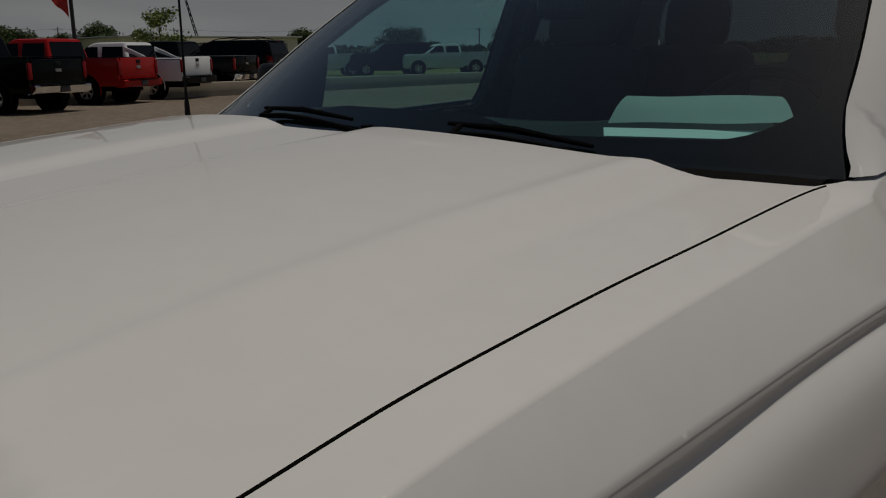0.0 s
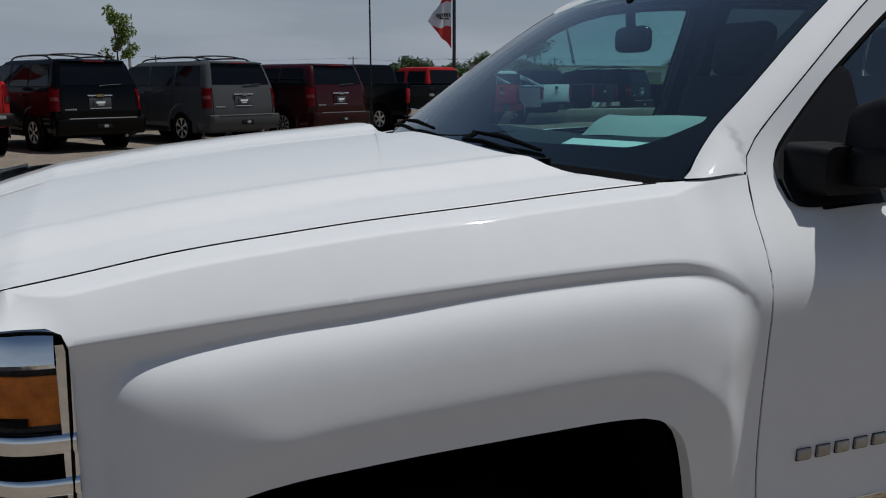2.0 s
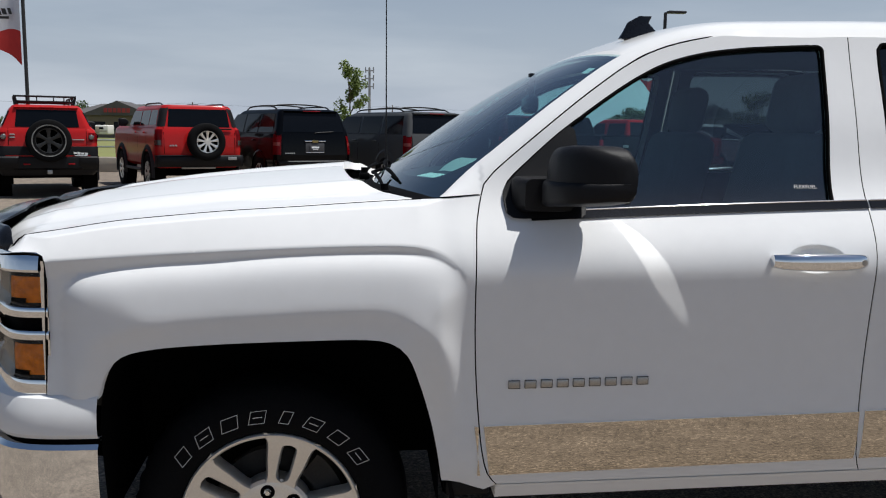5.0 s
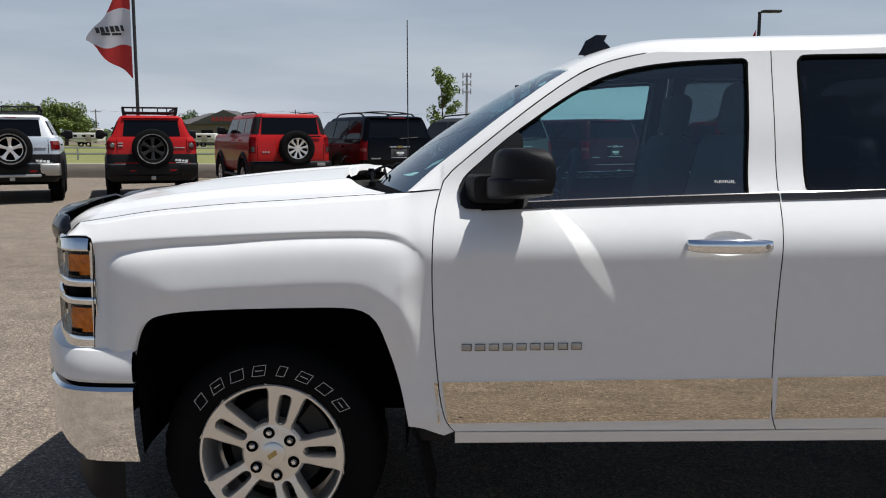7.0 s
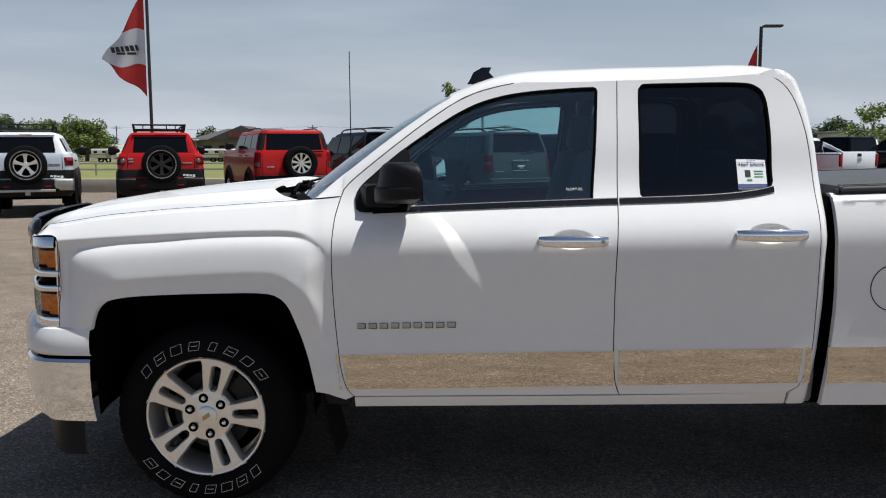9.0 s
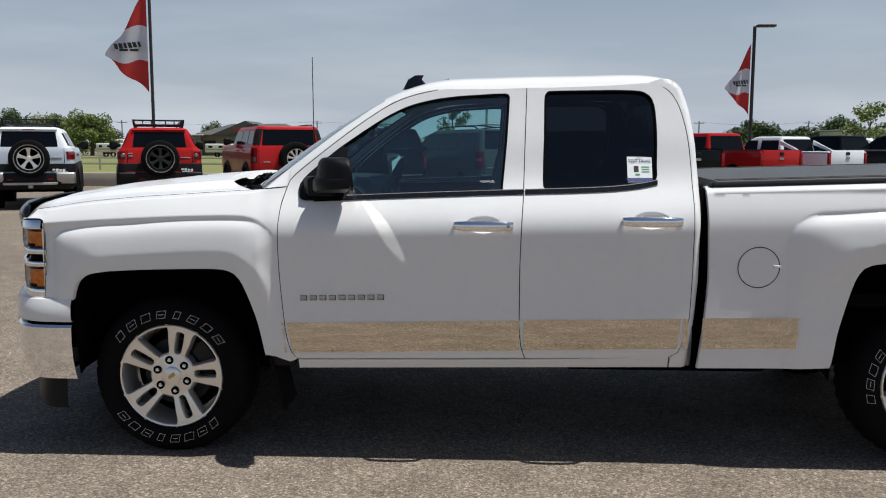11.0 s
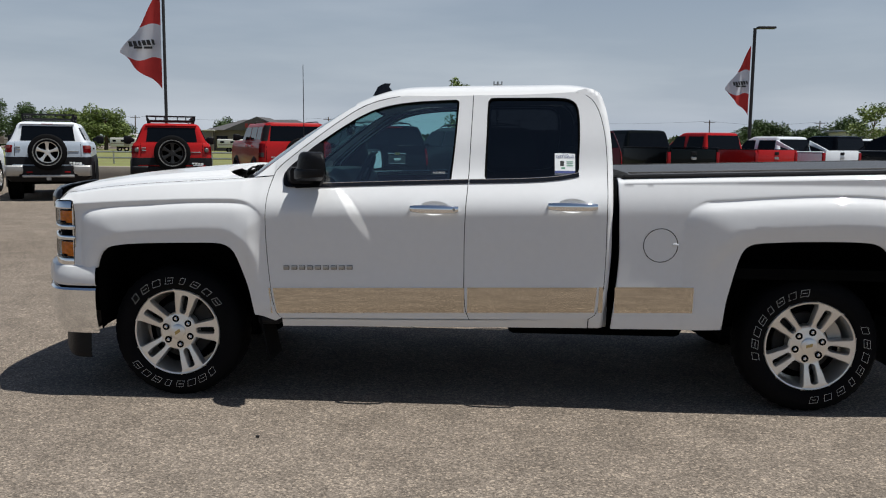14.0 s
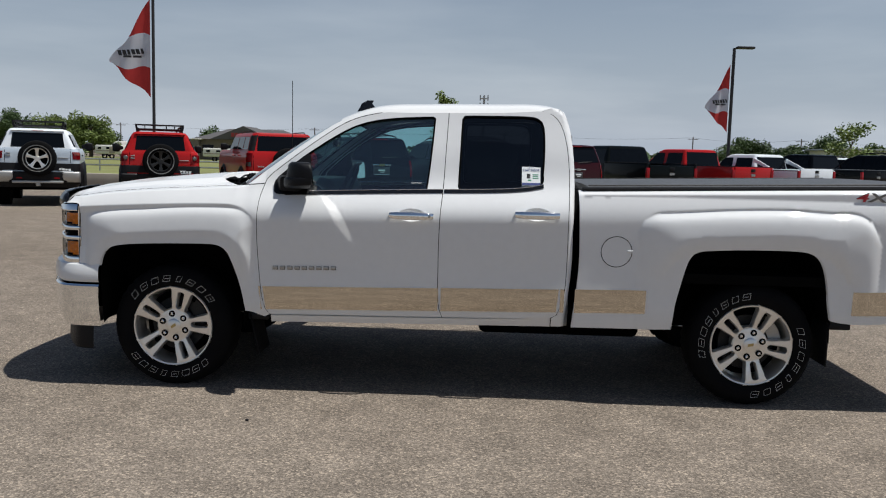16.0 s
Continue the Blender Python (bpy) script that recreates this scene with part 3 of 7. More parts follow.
for right in (False, True):
    top = [(x, float(edge_z(x))) for x in (-0.684, -0.676, -0.667, -0.658, -0.65, -0.643)] + [(x, float(seam_z(x))) for x in np.linspace(KINK, 0.585, 24)]
    fl = loop_of([top[0], (-0.684, 1.162)], [(-0.684, 1.162), (-0.65, 1.167), (-0.62, 1.1695), (-0.587, 1.169), (-0.569, 1.161), (-0.562, 1.143)], [(-0.562, 1.143), (-0.572, 0.792)], [(-0.572, 0.792), (-0.50, 0.783), (-0.439, 0.779)],
                 ARCH_F[2:], [(0.477, 0.517), (0.53, 0.511), (0.60, 0.485), (0.634, 0.502)], SEAM_FD[::-1], top[::-1])
    fc = [np.array([(x, float(zc_f(x)) - d) for x in np.linspace(-0.552, 0.52, 110)]) for d in (-0.008, 0.0, 0.005, 0.011)] + [np.array([(x, float(zc_f(x) - band_f(x)) - d) for x in np.linspace(x0, 0.50, 110)]) for d, x0 in ((-0.001, -0.46), (0.008, -0.48), (0.018, -0.49), (0.032, -0.50))] + [np.array([(x, float(z2_f(x)) - d) for x in np.linspace(-0.42, 0.50, 110)]) for d in (-0.012, -0.005, 0.002, 0.010, 0.020)] + [np.array([(x, float(seam_z(x)) - d) for x in np.linspace(-0.62, 0.50, 110)]) for d in (0.0048, 0.0065, 0.0080, 0.0095, 0.0115, 0.016)]
    fender = body_panel("fender", fl, fender_y, right, step=0.013, flange=0.03, lines=fc, inset=0.0016)
    door = body_panel("front_door", loop_of(SEAM_A, SEAM_B, [(1.72, 0.518), (1.27, 0.511), (0.634, 0.502)], SEAM_FD[::-1]), door_y, right, [smooth_path(WIN1, 0.03, True)], lines=ovals(0), inset=0.0024)
    rdoor = body_panel("rear_door", loop_of(SEAM_B, [(1.72, 0.518), (2.30, 0.528), (2.397, 0.537)], SEAM_C[:-2][::-1]), door_y, right, [smooth_path(WIN2, 0.03, True)], lines=ovals(1))
    cab_edge = [(2.30, 1.822), (2.398, 1.842), (2.461, 1.798), (2.496, 1.68), (2.515, 1.519), (2.520, 1.361), (2.513, 1.209), (2.510, 1.079), (2.512, 0.896), (2.501, 0.716), (2.484, 0.579), (2.482, 0.478)]
    body_panel("cab_corner", loop_of(SEAM_C[2:14], [(2.397, 0.537), (2.397, 0.478)], [(2.397, 0.478), (2.482, 0.478)], cab_edge[::-1], [(2.30, 1.822), (2.29, 1.819)]), corner_y, right)
    body_panel("windshield_pillar", loop_of(WSHIELD_EDGE, ROOF_DITCH, [(1.33, 1.803), (1.33, 1.792)], SEAM_A[:12][::-1], [(0.585, 1.322), (0.470, 1.312)]), pillar_y, right, step=0.010, flange=0.008)
    body_panel("rocker_panel", loop_of([(0.634, 0.448), (2.395, 0.474)], [(2.395, 0.474), (2.395, 0.532)], [(2.395, 0.532), (1.72, 0.512), (0.634, 0.497)], [(0.634, 0.497), (0.634, 0.448)]),
               lambda x, z: base_y(x, z) + 0.012, right, flange=0.08)
    bl = loop_of([(2.536, 1.334), (2.546, 1.10), (2.552, 0.896), (2.541, 0.716), (2.528, 0.579), (2.521, 0.481)], [(2.521, 0.481), (2.84, 0.484), (3.14, 0.487)], ARCH_R,
                 [(4.095, 0.576), (4.20, 0.560), (4.40, 0.566), (4.70, 0.60)], [(4.70, 0.60), (4.72, 1.0), (4.715, 1.393)], [(4.715, 1.393), (3.6, 1.362), (2.536, 1.334)])
    bc = [np.array([(x, float(zc_r(x)) - d) for x in np.linspace(2.95, 4.26, 100)]) for d in (-0.010, -0.001, 0.007, 0.015, 0.024, 0.036)] + [np.array([(x, float(z2_r(x)) - d) for x in np.linspace(3.22, 4.02, 80)]) for d in (-0.005, 0.0, 0.005)] + [np.array([(x, 1.332 + 0.029 * (x - 2.55) - d) for x in np.linspace(2.58, 4.69, 120)]) for d in (0.010, 0.017, 0.024, 0.032)]
    bed = body_panel("bed_side", bl, bed_y, right, step=0.016, flange=0.03, lines=bc)
    # glass, sail and belt strips
    gl = [(0.845, 1.283), (0.852, 1.49), (0.895, 1.548), (0.99, 1.613), (1.075, 1.664), (1.16, 1.703), (1.27, 1.732), (1.388, 1.748), (1.50, 1.756), (1.60, 1.761), (1.632, 1.757), (1.634, 1.72), (1.622, 1.53), (1.604, 1.335), (1.598, 1.300), (1.57, 1.290), (1.40, 1.286), (1.10, 1.277), (0.92, 1.272)]
    o = body_panel("window_glass", inset_loop(smooth_path(gl, 0.03, True), -0.006), base_y, right, step=0.06, material=GLASS, parent=door, dy=0.012, flange=None, inset=0, label="lightly tinted window glass")
    o = body_panel("window_glass", inset_loop(smooth_path(WIN2, 0.03, True), -0.006), base_y, right, step=0.06, material=PRIVACY, parent=rdoor, dy=0.012, flange=None, inset=0, label="dark privacy window glass")
    sail = [(0.668, 1.262), (0.648, 1.29), (0.646, 1.33), (0.664, 1.358), (0.732, 1.422), (0.81, 1.489), (0.845, 1.514), (0.858, 1.505), (0.868, 1.40), (0.870, 1.272), (0.78, 1.264)]
    body_panel("mirror_base", smooth_path(sail, 0.02, True), base_y, right, step=0.02, material=BLACK, parent=door, dy=-0.012, flange=0.02, inset=0, label="black plastic mirror base")
    for nm, pts, par in (("belt_strip", BELT, door), ("belt_strip", BELT2, rdoor)):
        c = smooth_path(pts, 0.05)
        lp = [(p.x, p.y - 0.011) for p in c] + [(p.x, p.y + 0.011) for p in c[::-1]]
        body_panel(nm, lp, base_y, right, step=0.05, material=GLOSS_BLACK, parent=par, dy=-0.006, flange=0.01, inset=0, label="gloss black belt strip")
        # chrome tube added for the bright highlight along the strip's top edge
        part("belt_highlight", tube([(p.x, (W - 1) * right + (-1 if right else 1) * (float(base_y(p.x, p.y + 0.0115)) - 0.006) + (1 if right else 0), p.y + 0.0115) for p in c], 0.0022, 6), CHROME, par, "thin chrome strip for the highlight under the window")
    for win, par in ((WIN1, door), (WIN2, rdoor)):
        sp_ = smooth_path(win, 0.02, True)
        sp_ = [(q.x, (lambda y: W - y if right else y)(float(base_y(q.x, q.y)) + 0.003), q.y) for q in sp_]
        part("window_seal", tube(sp_ + sp_[:1], 0.0065, 6, False), DARK, par, "black rubber window seal")
    # inner trim of the doors
    for nm, lp, win, par in (("door_trim", loop_of(SEAM_A, SEAM_B, [(1.72, 0.518), (0.634, 0.502)], SEAM_FD[::-1]), WIN1, door), ("door_trim", loop_of(SEAM_B, [(1.72, 0.518), (2.397, 0.537)], SEAM_C[:-2][::-1]), WIN2, rdoor)):
        body_panel(nm, lp, base_y, right, [inset_loop(smooth_path(win, 0.05, True), -0.004)], step=0.06, material=TRIM_DARK, parent=par, dy=0.05, flange=None, inset=0.02, label="dark inner door trim")

# dark tubes laid in the panel gaps in place of the shade there
for right in (False, True):
    s = (lambda y: W - y) if right else (lambda y: y)
    for pts in (SEAM_FD, SEAM_A, SEAM_B, SEAM_C[:14]):
        path = [(p.x, s(float(base_y(p.x, p.y)) + 0.0050), p.y) for p in smooth_path(pts, 0.05)]
        part("door_gap_shade", tube(path, 0.0034, 6), DARK, truck)
    path = [(x, s(float(seam_y(x))), float(edge_z(x)) - 0.0015) for x in np.linspace(-0.686, 0.42, 60)]
    path = [(q[0], s(float(edge_y(q[0]))), q[2]) for q in path]
    part("hood_gap_shade", tube(path, 0.0020, 6), DARK, truck)

# hood
n = 40
left = [(x, float(edge_y(x))) for x in (-0.692, -0.68, -0.66)] + [(x, float(seam_y(x))) for x in np.linspace(KINK, 0.395, 26)]
rear = [(0.395, 0.149), (0.356, 0.205), (0.318, 0.262), (0.302, 0.282), (0.282, 0.300), (0.258, 0.330), (0.232, 0.375), (0.212, 0.48), (0.19, 0.75), (0.18, 1.016)]
front = [(float(front_x(y)), y) for y in np.linspace(0.139, 1.016, 22)]
half = smooth_path(left, 0.03)[:-1] + smooth_path(rear, 0.03)
half_front = smooth_path(front, 0.03)
hood_loop = [tuple(p) for p in half] + [(p[0], W - p[1]) for p in half[::-1][1:]] + [(p[0], W - p[1]) for p in half_front[1:]][:-1] + [tuple(p) for p in half_front[::-1]][:-1]
hood = sheet("hood", hood_loop, lambda u, v: (u, v, hood_z(u, v)), WHITE, truck, step=0.022, inset=0.0015, flange=(0, 0, -0.03), lines=[np.array([(x, y) for x in np.linspace(-0.78, 0.16, 70)]) for y in (0.835, 0.91, W - 0.91, W - 0.835)])
# a dark bug shield along the front edge, with rounded ends
fx_path = [(float(front_x(min(y, W - y))) + 0.008 * float(smoothstep(0.17, 0.10, min(y, W - y))), y) for y in np.concatenate([0.098 + 0.162 * np.linspace(0, 1, 26) ** 1.8, np.linspace(0.28, W - 0.28, 44), W - 0.098 - 0.162 * np.linspace(1, 0, 26) ** 1.8])]
rings, last = [], len(fx_path) - 1
for i, (x, y) in enumerate(fx_path):
    a, b = fx_path[max(i - 1, 0)], fx_path[min(i + 1, last)]
    d = Vector((b[0] - a[0], b[1] - a[1])).normalized()
    e = min(y, W - y) - 0.0975
    r = math.sqrt(max(0.004, 1 - max(0, 1 - e / 0.050) ** 2))
    tall = float(smoothstep(0.10, 0.30, e))
    hz_ = float(hood_z(np.array(x + 0.09), np.array(min(max(y, 0.17), W - 0.17))))
    mid = 1.176
    hi, lo = mid + (0.050 + (hz_ + 0.010 - mid - 0.050) * tall) * r, mid - 0.046 * r
    lip = 0.075 * tall
    out, inn = [], []
    for k in range(9):
        q = k / 8
        z = lo + (hi - lo) * q
        fwd = (0.010 + 0.024 * math.sin(math.pi * q) ** 0.7) * r - 0.010 * q
        out.append((-fwd - 0.003, z))
        inn.append((-fwd + 0.003, z))
    for q in (0.5, 1.0):
        out.append((lip * q + 0.006, hi + 0.016 * tall * q + 0.001))
        inn.append((lip * q + 0.008, hi + 0.012 * tall * q - 0.002))
    rings.append([(x + d.y * back, y - d.x * back, z) for back, z in out + inn[::-1]])
part("bug_shield", loft(rings), GLOSS_BLACK, truck, "smoked dark plastic hood shield")

# roof, windshield, cab back
re_front = [(1.03, 0.300), (1.024, 0.38), (1.012, 0.60), (1.007, 0.80), (1.005, 1.016)]
rl = [(x, y) for x, y in smooth_path([(2.485, 1.016), (2.482, 0.60), (2.470, 0.42), (2.44, 0.335), (2.37, 0.287), (2.2, 0.276), (1.7, 0.273), (1.40, 0.274), (1.25, 0.277), (1.17, 0.281), (1.10, 0.289), (1.03, 0.300)], 0.04)]
rl = rl + [tuple(p) for p in smooth_path(re_front, 0.04)][1:]
roof_loop = rl + [(x, W - y) for x, y in rl[::-1][1:-1]]
roof = sheet("roof", roof_loop, lambda u, v: (u, v, roof_z(u, v)), WHITE, truck, step=0.03, inset=0.001, flange=(0, 0, -0.02), flip=False)
sheet("headliner", [(x * 0.995 + 0.005, y) for x, y in roof_loop], lambda u, v: (u, v, roof_z(u, v) - 0.035), TRIM_GREY, truck, step=0.08, inset=0.02, flange=None, label="grey headliner")


ws_x, ws_z, ws_y = (spline([i / 7 for i in range(8)], q) for q in ([p[0] for p in WSHIELD_EDGE], [p[1] - 0.003 for p in WSHIELD_EDGE], [float(pillar_y(p[0], p[1])) + 0.009 for p in WSHIELD_EDGE]))


def ws_point(u, v):
    """Windshield skin: u across from the driver's pillar, v up."""
    a = Vector((float(ws_x(v)), float(ws_y(v)), float(ws_z(v))))
    mid = Vector((0.285 + 0.72 * v, 1.016, 1.300 + 0.425 * v + 0.055 * math.sin(0.758 * math.pi * v)))
    s = abs(2 * u - 1)
    b = 1 - s**2.4
    p = Vector((a.x + (mid.x - a.x) * b, a.y + (1.016 - a.y) * (1 - s), a.z + (mid.z - a.z) * b))
    if u > 0.5:
        p.y = W - p.y
    return p


def ws_grid(u0, u1, v0, v1, nu, nv, off=0.0, clip=None):
    bm = bmesh.new()
    g = [[bm.verts.new(ws_point(u0 + (u1 - u0) * i / nu, v0 + (v1 - v0) * j / nv) + Vector((-0.55, 0, 0.83)) * off) for i in range(nu + 1)] for j in range(nv + 1)]
    for j in range(nv):
        for i in range(nu):
            if clip is None or clip(u0 + (u1 - u0) * (i + 0.5) / nu, v0 + (v1 - v0) * (j + 0.5) / nv):
                bm.faces.new((g[j][i], g[j][i + 1], g[j + 1][i + 1], g[j + 1][i]))
    bmesh.ops.delete(bm, geom=[v for v in bm.verts if not v.link_faces], context="VERTS")
    return bm


windshield = part("windshield", ws_grid(0, 1, 0, 1, 32, 21), WINDSHIELD, truck, "green tinted windshield glass")
def border_strip(lo, hi, n, m, along):
    """A printed band along the glass, between two edges."""
    bm = bmesh.new()
    g = []
    for i in range(n + 1):
        t = i / n
        row = []
        for j in range(m + 1):
            w = lo(t) + (hi(t) - lo(t)) * j / m
            u, v = (t, w) if along else (w, t)
            row.append(bm.verts.new(ws_point(u, v) + Vector((0.55, 0, -0.83)) * 0.006))
        g.append(row)
    for i in range(n):
        for j in range(m):
            bm.faces.new((g[i][j], g[i + 1][j], g[i + 1][j + 1], g[i][j + 1]))
    return bm


part("black_border", border_strip(lambda u: 0.0, lambda u: 0.098 + 0.055 * float(smoothstep(0.26, 0.40, min(u, 1 - u))) + 0.17 * max(0, 1 - min(u, 1 - u) / 0.10) ** 2, 80, 4, True), DARK, windshield, "black printed glass border")
part("black_border", border_strip(lambda u: 0.955, lambda u: 1.0, 40, 2, True), DARK, windshield, "black printed glass border")
part("black_border", border_strip(lambda v: 0.0, lambda v: 0.022, 40, 2, False), DARK, windshield, "black printed glass border")
part("black_border", border_strip(lambda v: 0.978, lambda v: 1.0, 40, 2, False), DARK, windshield, "black printed glass border")
# cowl
bm = loft([[(float(x), float(y), z) for y, x, z in zip(np.linspace(0.16, W - 0.16, 24), xs, zs)] for xs, zs in (
    ([0.25 + 0.11 * abs(2 * k / 23 - 1) ** 2.4 for k in range(24)], [1.275 + 0.012 * (1 - abs(2 * k / 23 - 1) ** 3) for k in range(24)]),
    ([0.32 + 0.11 * abs(2 * k / 23 - 1) ** 2.4 for k in range(24)], [1.302 + 0.018 * (1 - abs(2 * k / 23 - 1) ** 3) for k in range(24)]),
    ([0.40 + 0.11 * abs(2 * k / 23 - 1) ** 2.4 for k in range(24)], [1.318 + 0.025 * (1 - abs(2 * k / 23 - 1) ** 3) for k in range(24)]))], False, False)
part("cowl_panel", bm, COWL, truck, "black plastic cowl panel")


def wiper(p, t):
    """An arm from its pivot p to its elbow t, with a blade lying above it."""
    p, t = Vector(p), Vector(t)
    arm = part("wiper_arm", tube(smooth_path([p, p.lerp(t, 0.35) + Vector((0, 0, 0.010)), p.lerp(t, 0.75) + Vector((0, 0, 0.010)), t, t + Vector((0.035, 0.012, 0.012))], 0.05), 0.006, 8), COWL, truck, "black wiper arm")
    c0, c1 = p.lerp(t, 0.30) + Vector((0.055, 0, 0.016)), t + Vector((0.045, 0.05, 0.014))
    part("blade", tube([c0, c0.lerp(c1, 0.5) + Vector((-0.004, 0, 0.008)), c1], [0.004, 0.007, 0.004], 6), COWL, arm)
    part("pivot", join(box(p.x, p.y, p.z - 0.012, 0.04, 0.045, 0.025, 0.008), tube([p, p + Vector((0, 0, 0.02))], 0.013, 12)), COWL, arm)


wiper((0.325, 0.40, 1.312), (0.292, 0.76, 1.350))
wiper((0.265, 0.96, 1.338), (0.325, 1.42, 1.352))

# cab back wall with its window
back = [(0.30, 1.80), (0.16, 1.45), (0.10, 1.20), (0.06, 0.60), (0.10, 0.48)]
lp = smooth_path(back, 0.08) + [(W - p[0], p[1]) for p in smooth_path(back, 0.08)[::-1]]
bw = smooth_path([(0.42, 1.72), (0.34, 1.42), (0.42, 1.38), (1.016, 1.37), (W - 0.42, 1.38), (W - 0.34, 1.42), (W - 0.42, 1.72), (1.016, 1.75)], 0.06, True)
cb = sheet("cab_back", lp, lambda u, v: (2.50 - 0.16 * np.maximum(0, v - 1.45), u, v), WHITE, truck, [bw], 0.06, 0, (-0.02, 0, 0))
sheet("rear_window", bw, lambda u, v: (2.492 - 0.16 * np.maximum(0, v - 1.45), u, v), PRIVACY, truck, [], 0.1, -0.004, None, "dark rear cab window")

# front corner: lamps, bumper, grille
BUMP = [(-0.440, 0.000), (-0.52, 0.000), (-0.60, 0.008), (-0.66, 0.028), (-0.705, 0.065), (-0.745, 0.12), (-0.80, 0.21), (-0.87, 0.36), (-0.93, 0.60), (-0.96, 0.85), (-0.965, 1.016)]


def mirrored(pl, right):
    return [(x, W - y) for x, y in pl] if right else pl


def lamp_strip(name, i0, i1, rows, material, parent, right, label=""):
    pl = smooth_path(LAMP, 0.02)
    k = len(pl) - 1
    pl = [tuple(p) for p in pl[int(i0 * k):int(i1 * k) + 1]]
    b = strip(mirrored(pl, right), [(z, o if not right else -o) for z, o in rows])
    return part(name, b, material, parent, label)


def bar(z0, z1, o, t=0.012):
    """Rows of a bar with rounded lips."""
    m = (z1 - z0) * 0.22
    return [(z0, o - t), (z0 + 0.001, o - 0.003), (z0 + m, o), (z1 - m, o), (z1 - 0.001, o - 0.003), (z1, o - t)]


for right in (False, True):
    hl = lamp_strip("headlight", 0, 1, [(0.79, -0.03), (1.166, -0.02)], DARK, truck, right, "stacked headlight with chrome frame and amber marker")
    lamp_strip("chrome_frame", 0.05, 1, [(1.118, -0.006), (1.119, 0.006), (1.126, 0.011), (1.148, 0.006), (1.162, 0.001), (1.1695, -0.003), (1.170, -0.02)], CHROME, hl, right, "chrome frame strip")
    lamp_strip("chrome_frame", 0, 1, bar(0.998, 1.026, 0.006), CHROME, hl, right, "chrome frame strip")
    lamp_strip("chrome_frame", 0, 1, bar(0.938, 0.964, 0.006), CHROME, hl, right, "chrome frame strip")
    lamp_strip("chrome_frame", 0, 1, bar(0.790, 0.832, 0.006), CHROME, hl, right, "chrome frame strip")
    lamp_strip("chrome_frame", 0.012, 0.05, [(0.79, 0.0), (1.148, 0.0)], CHROME, hl, right, "chrome frame strip")
    # dark tube drawn for the shade in the gap round the lamp
    lg = [(-0.70, 1.157), (-0.65, 1.1655), (-0.62, 1.1685), (-0.590, 1.1675), (-0.5705, 1.161), (-0.5635, 1.143), (-0.5640, 1.10), (-0.573, 0.79)]
    lgp = [(p_.x, float(np.interp(-p_.x, [-q[0] for q in LAMP], [q[1] for q in LAMP])) - 0.005, p_.y) for p_ in smooth_path(lg, 0.012)]
    part("lamp_gap_shade", tube([(a_, W - b_ if right else b_, c_) for a_, b_, c_ in lgp], 0.0020, 6), DARK, hl, "dark line for the shaded gap round the lamp")
    for z0, z1 in ((1.026, 1.118), (0.832, 0.938)):
        lamp_strip("marker_frame", 0.045, 0.30, [(z0, -0.010), (z1, -0.010)], GLOSS_BLACK, hl, right)
        lamp_strip("amber_marker", 0.066, 0.262, bar(z0 + 0.010, z1 - 0.012, -0.004), AMBER, hl, right, "amber side marker")
        lamp_strip("marker_shade", 0.15, 0.264, bar(z0 + 0.008, z0 + 0.024, -0.0015), DARK, hl, right, "dark notch of the marker")
        lamp_strip("lamp_bowl", 0.30, 1, [(z0, -0.004), (z0 + 0.02, -0.02), (z1 - 0.02, -0.02), (z1, -0.004)], LAMP_GREY, hl, right, "silver lamp reflector")
        lamp_strip("lens", 0.05, 1, [(z0, 0.001), (z0 + 0.02, 0.004), (z1 - 0.02, 0.004), (z1, 0.001)], CLEAR, hl, right, "clear lamp lens")
pl = [tuple(p) for p in smooth_path(BUMP, 0.03)]
full = pl + [(x, W - y) for x, y in pl[::-1][1:]]
bumper = part("bumper_cover", strip(full, [(0.805, -0.05), (0.800, -0.02), (0.785, 0.004), (0.755, 0.016), (0.715, 0.020), (0.69, 0.018), (0.676, 0.006), (0.674, -0.02)]), WHITE, truck, "white painted upper bumper cover")
part("bumper_gap", strip(full, [(0.69, -0.012), (0.65, -0.012)]), DARK, bumper)
part("chrome_bumper", strip(full, [(0.664, -0.02), (0.662, 0.010), (0.650, 0.020), (0.58, 0.022), (0.50, 0.014), (0.43, -0.006), (0.392, -0.022), (0.380, -0.045)]), CHROME, truck, "chrome lower bumper")
lowp = [(-0.50, 0.04), (-0.56, 0.045), (-0.62, 0.07), (-0.70, 0.17), (-0.79, 0.34), (-0.85, 0.60), (-0.88, 1.016)]
pl = [tuple(p) for p in smooth_path(lowp, 0.03)]
part("air_dam", strip(pl + [(x, W - y) for x, y in pl[::-1][1:]], [(0.43, 0.0), (0.375, 0.0), (0.27, 0.005), (0.240, -0.002), (0.238, -0.03)]), BLACK, truck, "black plastic air dam")
gp = [(-0.84, 0.40), (-0.875, 0.60), (-0.895, 0.85), (-0.90, 1.016)]
pl = [tuple(p) for p in smooth_path(gp, 0.04)]
pl = pl + [(x, W - y) for x, y in pl[::-1][1:]]
grille = part("grille", strip(pl, [(0.79, -0.02), (1.15, -0.02)]), DARK, truck, "dark grille with chrome bars")
for z in (0.80, 0.86, 0.955, 1.01, 1.075, 1.135):
    part("grille_bar", strip(pl, bar(z - 0.016, z + 0.016, 0.006)), CHROME, grille, "chrome grille bar")

